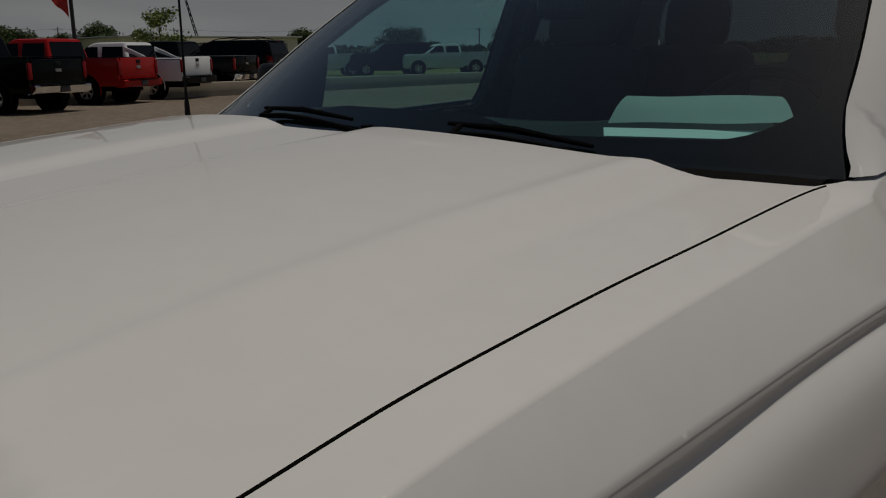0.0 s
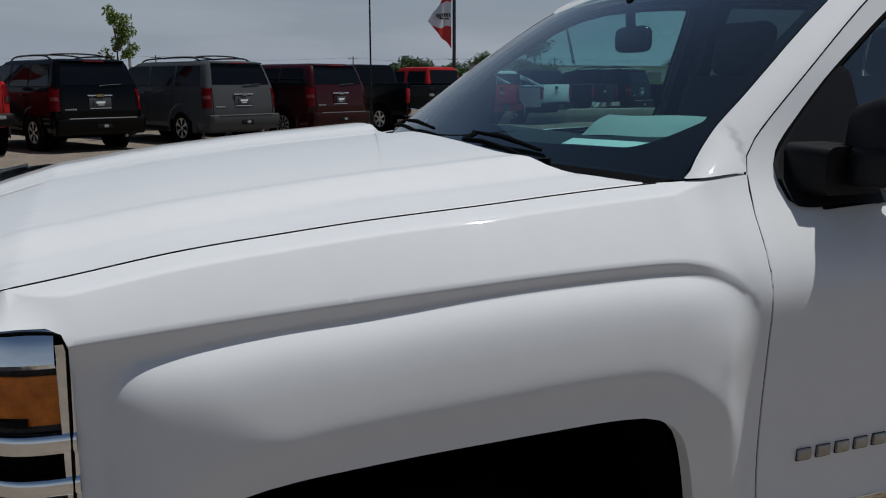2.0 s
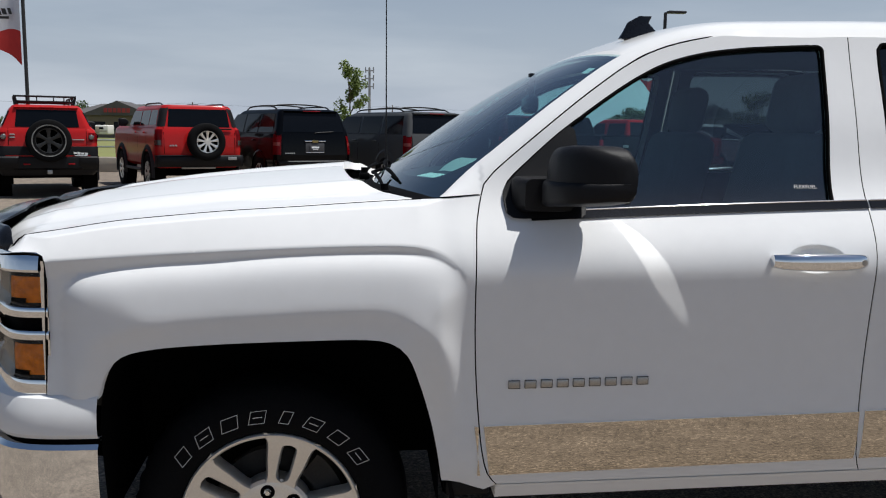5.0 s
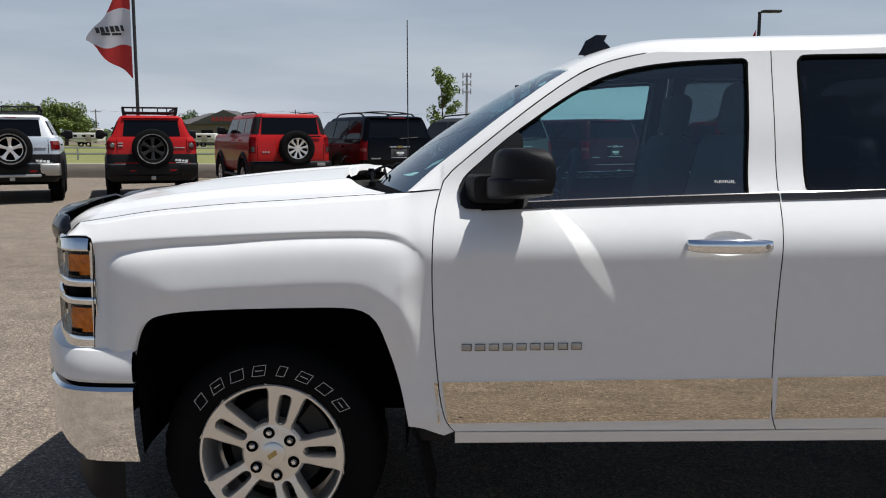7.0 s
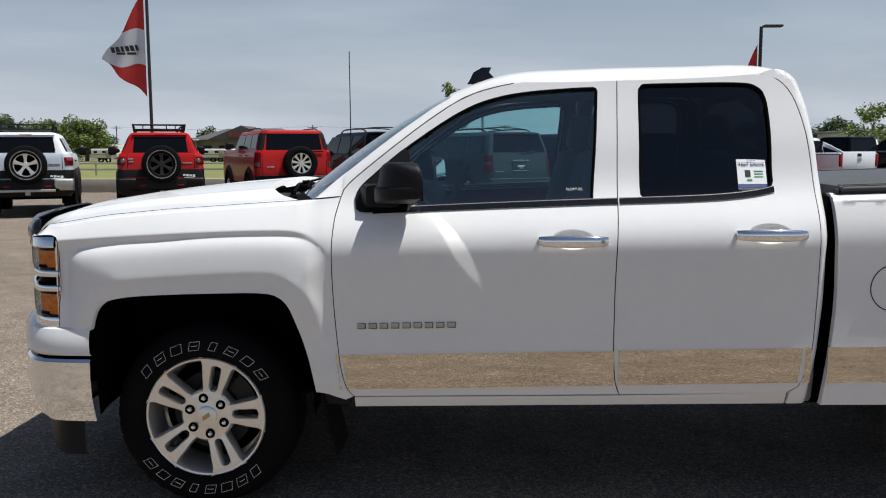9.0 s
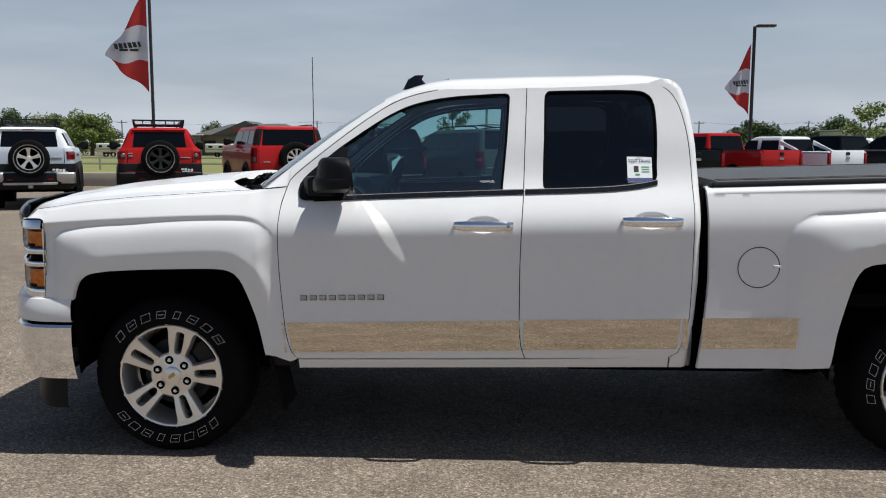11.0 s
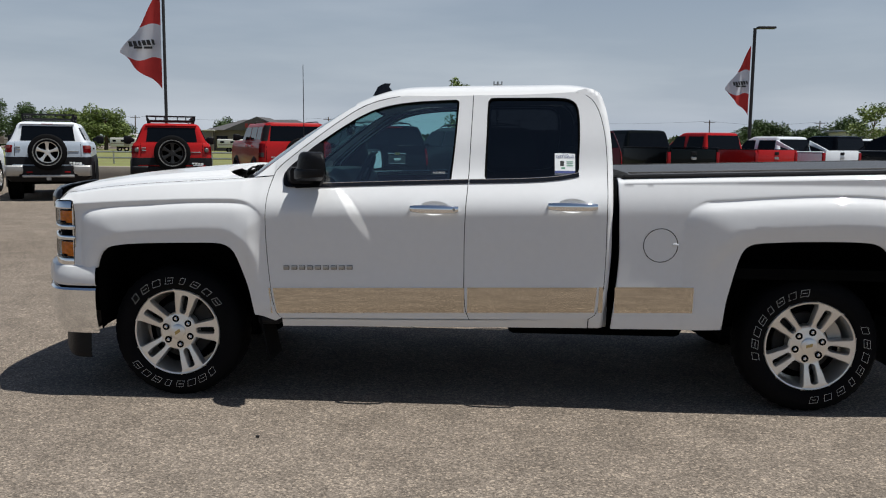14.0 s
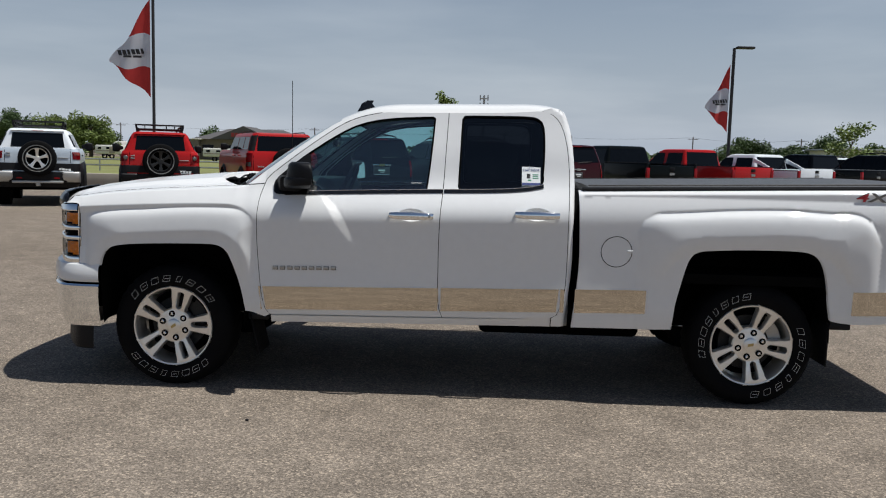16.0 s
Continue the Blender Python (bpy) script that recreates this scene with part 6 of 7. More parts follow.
def boxy_offroader(label, col, at, rz, rim_m, spokes, pale, bumper_m, roof_m):
    """A narrow-cabined off-roader: thick rear pillars, corner windows, black lower body, roof rack and spare wheel."""
    hw, L, H, wheel_r, wheels = 0.965, 4.7, 1.91, 0.43, (0.98, 3.72)
    v = thing("boxy_offroader", (*at, GZ), label, "suv", "vehicles parked in the row", rz)
    low = [(0.50, 0.86, 0.10, L - 0.10), (0.60, 0.93, 0.04, L - 0.04), (0.85, 0.955, 0.0, L), (1.10, 0.955, 0.0, L - 0.02), (1.30, 0.945, 0.012, L - 0.10), (1.40, 0.915, 0.035, L - 0.28), (1.43, 0.88, 0.05, L - 0.40)]
    lpart("body", shell(low, 0.16), col, v)
    lpart("cladding", shell([(0.46, 0.88, 0.08, L - 0.08), (0.56, 0.962, 0.02, L - 0.02), (1.04, 0.965, -0.010, L + 0.01), (1.075, 0.950, 0.006, L - 0.02)], 0.16), BLACK, v, "black plastic lower cladding")
    g = [(1.40, 0.89, 0.045, L - 1.50), (1.47, 0.845, 0.060, L - 1.58), (1.65, 0.765, 0.095, L - 1.74), (1.80, 0.70, 0.125, L - 1.88), (H - 0.055, 0.665, 0.140, L - 1.94), (H - 0.02, 0.63, 0.165, L - 2.00), (H, 0.55, 0.25, L - 2.12)]
    lpart("cabin", shell(g, 0.13), roof_m, v)
    lpart("rear_window", pane_rear(g, -0.605, 0.605, 1.455, 1.805, taper=0.045), CAR_GLASS, v, "dark rear window")
    lpart("windshield", pane_rear(g, -0.70, 0.70, 1.46, 1.80, front=True, taper=0.09), CAR_GLASS, v, "dark windshield")
    ytop = plan_at(g, H - 0.06)[1]
    sp_ = lpart("roof_lip", loft([[(x, y, z) for y, z in ((ytop + 0.12, H - 0.026), (ytop - 0.03, H - 0.040), (ytop - 0.045, H - 0.055), (ytop - 0.03, H - 0.070), (ytop + 0.05, H - 0.066))] for x in np.linspace(-0.60, 0.60, 9)]), roof_m, v)
    lpart("brake_light", box(0, ytop - 0.040, H - 0.056, 0.26, 0.014, 0.016, 0.003), LIGHT_RED, sp_, "high brake light")
    for s in (-1, 1):
        lpart("corner_window", corner_skin(g, s, 0.13, 1.475, 1.775, 0.95, 0.62, 0.005, 0.010), CAR_GLASS, v, "dark wrapped corner window")
        for a, b, l0, l1 in ((0.92, 1.62, 0.06, 0.0), (1.74, 2.95, 0.0, -0.26)):
            lpart("side_window", pane_side(g, a, b, 1.465, 1.80, s, l0, l1), CAR_GLASS, v, "dark side window")
        lpart("side_mirror", loft([[(s * x, py, pz) for py, pz in rrect(0.06 * k, 0.115 * k, 0.035, 3, 2.95, 1.49)] for x, k in ((0.92, 0.35), (1.0, 0.55), (1.04, 0.96), (1.14, 1.0), (1.20, 0.75))]), BLACK, v, "tall black side mirror")
        lpart("door_handle", box(s * 0.965, 1.86, 1.25, 0.04, 0.16, 0.035, 0.010), BLACK, v)
        for y in (1.66, 2.92):
            lpart("door_seam", pane_side(low, y - 0.006, y + 0.006, 0.62, 1.42, s, off=0.014), DARK, v)
        tl = lpart("tail_light", corner_skin(low, s, 0.16, 1.165, 1.345, 0.0, 0.145, 0.010, 0.02), LIGHT_RED, v, "red corner tail light")
        if pale:
            lpart("lens", corner_skin(low, s, 0.16, 1.265, 1.335, 0.25, 0.11, 0.014), TAIL_PALE, tl, "pale upper lens")
        else:
            o = lpart("lens", lathe([(0.0001, -0.030), (0.040, -0.026), (0.054, -0.012), (0.056, 0.03)], 20), LAMP_GREY, tl, "round clear lens")
            o.matrix_basis = pose(s * 0.825, 0.0, 1.255)
        lpart("hatch_seam", pane_rear(low, s * 0.735 - 0.006, s * 0.735 + 0.006, 1.08, 1.42, off=0.003), DARK, v)
        for y in wheels:
            lpart("wheel_arch", flare(s, hw - 0.008, y, wheel_r * 1.16, wheel_r * 1.16 + 0.13, wheel_r + 0.02, 0.045), BLACK, v, "black plastic wheel arch")
        lpart("bumper_corner", loft([[(s * px, py, z) for px, py in rrect(0.215, 0.15, 0.07, 4, 0.745, 0.06 + d)] for z, d in ((0.60, 0.06), (0.65, 0.0), (0.74, -0.03), (0.83, -0.025), (0.86, 0.01))]), bumper_m, v, "bumper corner")
        lpart("mud_flap", box(s * 0.80, 0.46, 0.44, 0.26, 0.02, 0.34, 0.006), DARK, v)
    bp = lpart("rear_bumper", loft([[(px, py, z) for px, py in rrect(0.66, 0.13, 0.05, 4, 0, 0.055 + d)] for z, d in ((0.58, 0.05), (0.62, -0.01), (0.78, -0.03), (0.84, -0.02), (0.85, 0.02))]), BLACK, v)
    if pale:
        lpart("step_bar", box(0, -0.12, 0.605, 1.15, 0.06, 0.060, 0.015), STEEL, bp, "pale metal step bar")
    for s in (-1, 1):
        lpart("reflector", box(s * 0.42, -0.108, 0.70, 0.13, 0.012, 0.032, 0.004), LIGHT_RED, bp)
    lpart("tow_hitch", box(0, -0.04, 0.54, 0.10, 0.16, 0.08, 0.01), STEEL, v)
    for k in range(4):
        b = box(0.50 + 0.072 * k, -0.014, 0.925 - 0.006 * k, 0.058, 0.008, 0.052 if k % 2 else 0.038, 0.0)
        lpart("letter_bar", b, PAPER, v, "white lettering bar")
    lpart("letter_bar", box(0.61, -0.014, 0.872, 0.24, 0.008, 0.016), PAPER, v, "white lettering bar")
    for z in (1.30, 1.24):
        lpart("badge_bar", box(-0.66, 0.0, z, 0.10, 0.020, 0.028, 0.006), STEEL, v)
    lpart("badge_bar", box(0.57, 0.0, 1.20, 0.24, 0.020, 0.022, 0.006), STEEL, v)
    spare_wheel(v, 0.0, 1.18, 0.435, rim_m, spokes, True)
    lpart("rear_axle", tube([(-0.85, wheels[0], wheel_r), (0.85, wheels[0], wheel_r)], 0.07, 10), DARK, v)
    arches(v, hw - 0.01, wheels, wheel_r * 1.17, wheel_r + 0.02)
    for y in wheels:
        add_wheel(v, -hw - 0.018, y, wheel_r, wheel_r, rim_m, spokes, -90)
        add_wheel(v, hw + 0.018, y, wheel_r, wheel_r, rim_m, spokes, 90)
    rk = lpart("roof_rack", tube([(-0.56, 0.42, H + 0.175), (0.56, 0.42, H + 0.175)], 0.020, 8), BLACK, v, "black tubular roof rack")
    lpart("rack_bar", tube([(-0.53, 0.42, H + 0.07), (0.53, 0.42, H + 0.07)], 0.018, 8), BLACK, rk)
    for s in (-1, 1):
        lpart("rack_rail", tube(smooth_path([(s * 0.57, 0.40, H + 0.175), (s * 0.58, 1.4, H + 0.175), (s * 0.55, 2.35, H + 0.15), (s * 0.50, 2.5, H + 0.05)], 0.15), 0.020, 8), BLACK, rk)
        lpart("rack_rail", tube([(s * 0.545, 0.42, H + 0.07), (s * 0.545, 2.45, H + 0.07)], 0.018, 8), BLACK, rk)
        lpart("rack_end", loft([[(s * x, 0.42 + dy, z) for x, dy in ((a, -0.03), (b, -0.03), (b, 0.03), (a, 0.03))] for z, a, b in ((H - 0.02, 0.50, 0.555), (H + 0.08, 0.53, 0.585), (H + 0.195, 0.555, 0.60))]), BLACK, rk)
        for y in (1.1, 1.8):
            lpart("rack_post", tube([(s * 0.545, y, H - 0.03), (s * 0.575, y, H + 0.175)], 0.018, 8), BLACK, rk)
        for x in (0.16, 0.36):
            lpart("rack_post", tube([(s * x, 0.42, H + 0.07), (s * x, 0.42, H + 0.175)], 0.012, 6), BLACK, rk)
    for y in (0.9, 1.4, 1.9):
        lpart("rack_bar", tube([(-0.55, y, H + 0.08), (0.55, y, H + 0.08)], 0.015, 6), BLACK, rk)
    lpart("rack_bar", tube([(-0.50, 2.5, H + 0.08), (0.50, 2.5, H + 0.08)], 0.018, 6), BLACK, rk)
    return v


def square_offroader(label, col, at, rz):
    """A wide, low-roofed off-roader with black rear pillars and a spare wheel on the tailgate."""
    hw, L, H, wheel_r, wheels = 0.975, 4.75, 1.99, 0.445, (0.86, 3.70)
    v = thing("square_offroader", (*at, GZ), label, "suv", "vehicles parked in the row", rz)
    low = [(0.58, 0.88, 0.08, L - 0.08), (0.66, 0.955, 0.02, L - 0.02), (0.95, 0.97, 0.0, L), (1.30, 0.965, 0.006, L - 0.05), (1.44, 0.945, 0.030, L - 0.16), (1.50, 0.90, 0.055, L - 0.32)]
    lpart("body", shell(low, 0.15), col, v)
    g = [(1.46, 0.905, 0.050, L - 1.52), (1.54, 0.880, 0.065, L - 1.58), (1.70, 0.845, 0.090, L - 1.74), (1.86, 0.805, 0.120, L - 1.88), (H - 0.050, 0.775, 0.140, L - 1.96), (H - 0.015, 0.73, 0.170, L - 2.04), (H, 0.63, 0.26, L - 2.15)]
    lpart("cabin", shell(g, 0.13), col, v)
    lpart("rear_window", pane_rear(g, -0.70, 0.70, 1.495, 1.895, taper=0.045), CAR_GLASS, v, "dark wide rear window")
    lpart("windshield", pane_rear(g, -0.76, 0.76, 1.53, 1.86, front=True, taper=0.07), CAR_GLASS, v, "dark windshield")
    for s in (-1, 1):
        lpart("rear_pillar_trim", corner_skin(g, s, 0.13, 1.50, 1.955, -0.02, 0.20, 0.005, 0.010), TRIM_DARK, v, "dark grey rear pillar trim")
        for a, b, l0, l1 in ((0.34, 0.98, 0.05, 0.0), (1.06, 1.84, 0.0, 0.0), (1.92, L - 1.70, 0.0, -0.30)):
            lpart("side_window", pane_side(g, a, b, 1.535, 1.87, s, l0, l1), CAR_GLASS, v, "dark side window")
        lpart("side_mirror", loft([[(s * x, py, pz) for py, pz in rrect(0.06 * k, 0.10 * k, 0.03, 3, 2.95, 1.60)] for x, k in ((0.94, 0.4), (1.02, 0.9), (1.14, 1.0), (1.18, 0.75))]), BLACK, v, "black side mirror")
        lpart("roof_rail", tube(smooth_path([(s * 0.70, 0.45, H - 0.01), (s * 0.71, 0.60, H + 0.035), (s * 0.71, 1.9, H + 0.035), (s * 0.69, 2.1, H - 0.01)], 0.12), 0.016, 6), BLACK, v, "black roof rail")
        for y in (1.02, 1.88, 2.95):
            lpart("door_seam", pane_side(low, y - 0.006, y + 0.006, 0.68, 1.48, s, off=0.002), DARK, v)
        for y in (1.18, 2.04):
            lpart("door_handle", box(s * 0.985, y, 1.36, 0.035, 0.16, 0.035, 0.010), col, v)
        tl = lpart("tail_light", corner_skin(low, s, 0.15, 1.06, 1.435, 0.15, 0.13, 0.008, 0.016), LIGHT_RED, v, "red tail light with a pale lower lens")
        lpart("lens", corner_skin(low, s, 0.15, 1.09, 1.20, 0.35, 0.105, 0.013), LAMP_GREY, tl, "pale reversing lens")
        lpart("hatch_seam", pane_rear(low, s * 0.80 - 0.006, s * 0.80 + 0.006, 0.90, 1.49, off=0.003), DARK, v)
        for y in wheels:
            lpart("wheel_arch", flare(s, hw - 0.008, y, wheel_r * 1.16, wheel_r * 1.16 + 0.11, wheel_r + 0.03, 0.045), TRIM_DARK, v, "dark plastic wheel arch")
        lpart("side_step", tube([(s * 0.97, wheels[0] + 0.62, 0.50), (s * 0.97, wheels[1] - 0.62, 0.50)], 0.04, 8), BLACK, v)
        lpart("mud_flap", box(s * 0.82, 0.36, 0.47, 0.26, 0.02, 0.30, 0.006), DARK, v)
    bp = lpart("rear_bumper", loft([[(px, py, z) for px, py in rrect(0.985, 0.17, 0.09, 5, 0, 0.085 + d)] for z, d in ((0.60, 0.05), (0.64, 0.0), (0.74, -0.035), (0.82, -0.035), (0.865, -0.005))]), BLACK, v, "black plastic rear bumper")
    lpart("bumper_lip", box(-0.62, -0.105, 0.868, 0.62, 0.07, 0.012, 0.004), TRIM_DARK, bp)
    lpart("bumper_badge", box(0.70, -0.128, 0.795, 0.20, 0.012, 0.075, 0.012), STEEL, bp, "bright badge on the bumper")
    lpart("tow_bar", tube([(-0.42, 0.02, 0.585), (0.34, 0.02, 0.585)], 0.028, 8), STEEL, v)
    for k in range(3):
        lpart("letter_bar", box(-0.66 + 0.06 * k, 0.0, 1.08, 0.045, 0.018, 0.034, 0.004), STEEL, v)
    lpart("hatch_handle", box(0.60, -0.004, 1.455, 0.26, 0.03, 0.035, 0.010), BLACK, v)
    spare_wheel(v, 0.10, 1.17, 0.42, ALLOY, 9)
    lpart("rear_axle", tube([(-0.85, wheels[0], wheel_r), (0.85, wheels[0], wheel_r)], 0.08, 10), DARK, v)
    lpart("fuel_tank", box(0, 1.6, 0.55, 0.9, 1.2, 0.18, 0.05), DARK, v)
    arches(v, hw - 0.01, wheels, wheel_r * 1.17, wheel_r + 0.03)
    for y in wheels:
        add_wheel(v, -hw - 0.018, y, wheel_r, wheel_r, ALLOY, 7, -90)
        add_wheel(v, hw + 0.018, y, wheel_r, wheel_r, ALLOY, 7, 90)
    return v


def pickup(name, label, col, at, rz, L=5.7, hw=0.99, H=1.86, rail=1.38, cab=(2.05, 4.2), sail=False, tail_m=None, bump_m=CHROME, cover=False):
    v = thing(name, (*at, GZ), label, "pickup truck", "vehicles parked in the row", rz)
    by = cab[0]
    low = [(0.42, hw * 0.93, by - 0.15, L - 0.1), (0.55, hw, by - 0.2, L), (0.90, hw, by - 0.2, L), (rail - 0.22, hw * 0.985, by - 0.15, L - 0.06), (rail - 0.12, hw * 0.95, by - 0.12, L - 0.2)]
    lpart("body", shell(low, 0.12), col, v)
    g = [(rail - 0.14, hw * 0.95, by - 0.1, cab[1] + 0.25), (rail, hw * 0.93, by - 0.05, cab[1]), (H - 0.12, hw * 0.80, by + 0.05, cab[1] - 0.62), (H - 0.03, hw * 0.75, by + 0.09, cab[1] - 0.78), (H, hw * 0.66, by + 0.18, cab[1] - 0.92)]
    lpart("cabin", shell(g, 0.10), col, v)
    lpart("rear_window", pane_rear(g, -hw * 0.80, hw * 0.80, rail - 0.02, H - 0.10, taper=0.06), CAR_GLASS, v, "dark rear window")
    lpart("windshield", pane_rear(g, -hw * 0.80, hw * 0.80, rail - 0.05, H - 0.14, front=True, taper=0.06), CAR_GLASS, v)
    gl = cab[1] - by
    for s in (-1, 1):
        for a, b, l1 in ((by + 0.12, by + 0.44 * gl, 0), (by + 0.50 * gl, by + 0.93 * gl, -0.45)):
            lpart("side_window", pane_side(g, a, b, rail - 0.04, H - 0.14, s, 0.05, l1), CAR_GLASS, v, "dark side window")
        lpart("side_mirror", box(s * (hw + 0.10), by + 0.88 * gl, rail - 0.02, 0.20, 0.10, 0.20, 0.04), BLACK, v)
        lpart("bed_side", box(s * (hw - 0.05), by / 2, 0.96, 0.10, by, rail - 0.54, 0.03), col, v)
        lpart("rail_cap", box(s * (hw - 0.05), by / 2, rail + 0.0, 0.11, by, 0.025, 0.008), BLACK, v)
        lpart("tail_light", box(s * (hw - 0.055), 0.0, 1.08, 0.125, 0.07, 0.42, 0.02), LIGHT_RED, v, "red tail light")
        if sail:
            b = bmesh.new()
            pr = [(by + 0.05, H - 0.14), (by - 0.95, rail + 0.01), (by - 0.80, rail + 0.01), (by + 0.05, H - 0.30), ]
            vs0 = [b.verts.new((s * (hw * 0.86), y, z)) for y, z in pr]
            vs1 = [b.verts.new((s * (hw * 0.92), y, z)) for y, z in pr]
            b.faces.new(vs0), b.faces.new(vs1[::-1])
            for i in range(4):
                j = (i + 1) % 4
                b.faces.new((vs0[i], vs1[i], vs1[j], vs0[j]))
            bmesh.ops.recalc_face_normals(b, faces=b.faces)
            lpart("sail_panel", b, BLACK if sail == "black" else col, v, "sloping sail panel behind the cab", False)
    lpart("bed_floor", box(0, by / 2, 0.72, hw * 1.8, by, 0.06), DARK, v)
    tg = lpart("tailgate", box(0, 0.02, 1.06, hw * 1.76, 0.07, 0.62, 0.02), tail_m or col, v)
    lpart("tailgate_handle", box(0, -0.022, 1.26, 0.20, 0.02, 0.10, 0.01), BLACK, tg)
    lpart("badge", box(0, -0.022, 1.10, 0.20, 0.014, 0.08, 0.02), STEEL, tg)
    if cover:
        lpart("bed_cover", box(0, by / 2, rail + 0.02, hw * 1.82, by, 0.05, 0.015), VINYL, v, "black bed cover")
    bp = lpart("rear_bumper", loft([[(px, py, z) for px, py in rrect(hw * 0.98, 0.12, 0.05, 4, 0, 0.0 + d)] for z, d in ((0.50, 0.05), (0.54, -0.06), (0.70, -0.08), (0.73, -0.04))]), bump_m, v, "rear bumper")
    lpart("plate", box(0, -0.20, 0.62, 0.32, 0.03, 0.16, 0.01), PLATE, bp)
    for s in (-1, 1):
        for y in (1.15, L - 0.95):
            lpart("arch_lip", arc_lip(s, hw - 0.004, y, 0.50, 0.42, 0.018), col, v)
        lpart("tail_seam", box(s * (hw - 0.125), -0.018, 1.06, 0.010, 0.006, 0.60), DARK, v)
    lpart("bumper_pad", box(0, -0.19, 0.735, hw * 1.6, 0.10, 0.012, 0.004), BLACK, bp)
    lpart("chassis", box(0, L / 2, 0.46, 1.1, L - 0.5, 0.16), DARK, v)
    arches(v, hw, (1.15, L - 0.95), 0.49, 0.42)
    for y in (1.15, L - 0.95):
        add_wheel(v, -hw - 0.04, y, 0.40, 0.40, ALLOY, 6, -90)
        add_wheel(v, hw + 0.04, y, 0.40, 0.40, ALLOY, 6, 90)
    return v


ALLOY_BLACK = mat("black_rim", (0.02, 0.02, 0.02), 0.4, 0.3, scale=9.0, vary=0.2)
boxy_offroader("silver-blue boxy off-roader, body toned as in shade, with white roof, rack and alloy spare wheel", P_BLUE_SHADED, (-8.95, 15.6), 23.5, ALLOY, 5, True, STEEL, P_SILVER)
boxy_offroader("red boxy off-roader with roof rack and black spare wheel", P_RED, (-6.15, 16.3), 22, ALLOY_BLACK, 6, False, BLACK, P_RED)
square_offroader("red square-shouldered off-roader with black rear pillars and spare wheel", P_RED, (-3.36, 17.8), 26)
large_suv("large_suv", "black large family suv with roof rails and gold badge", P_BLACK, (-0.85, 19.05), 28, badge_m=GOLD)
large_suv("large_suv", "pewter grey large family suv with roof rails", P_GREY, (2.30, 19.9), 29, L=5.64, arch=0.12)
large_suv("large_suv", "dark maroon large family suv with a chrome bumper edge", P_MAROON, (4.85, 20.7), 31, H=1.93, rails=False, spokes=10)
pickup("parked_pickup", "dark green crew-cab pickup with chrome rear bumper", P_GREEN, (8.11, 22.98), 25, H=2.0, rail=1.43, cab=(2.45, 4.6), L=6.1)
pickup("parked_pickup", "red crew-cab pickup with open bed", P_RED, (11.41, 25.31), 30, bump_m=P_RED, H=1.97, cab=(2.45, 4.6), L=6.1)
pickup("parked_pickup", "white pickup with sloping black sail panels behind its cab", P_SILVER, (14.05, 26.5), 31, H=1.86, rail=1.28, sail=True, cover=True, bump_m=BLACK)
pickup("parked_pickup", "black crew-cab pickup with a flat bed cover", P_BLACK, (16.9, 28.0), 31, H=1.92, rail=1.33, cab=(2.3, 4.4), L=5.9, cover=True)
large_suv("large_suv", "black large family suv beside two black pickups", P_BLACK, (19.6, 29.6), 31)
pickup("parked_pickup", "black crew-cab pickup with chrome rear bumper", P_BLACK, (22.4, 31.2), 31, H=1.92, rail=1.33)
pickup("parked_pickup", "white crew-cab pickup at the end of the row", P_SILVER, (-11.4, 14.0), 20)

# a second row far behind the first, seen through the cab
P_YELLOW = paint("yellow_paint", (0.55, 0.36, 0.02))
large_suv("large_suv", "white large suv in the far row", P_SILVER, (24.0, 46.5), 60)
large_suv("large_suv", "grey large suv in the far row", P_GREY, (27.2, 44.8), 60)
pickup("parked_pickup", "yellow pickup in the far row", P_YELLOW, (30.4, 43.0), 60, H=1.95)
pickup("parked_pickup", "white pickup in the far row", P_SILVER, (33.6, 41.0), 60)
large_suv("large_suv", "black large suv in the far row", P_BLACK, (36.8, 39.0), 60)
pickup("parked_pickup", "silver pickup in the far row", P_SILVER, (40.0, 37.0), 60)

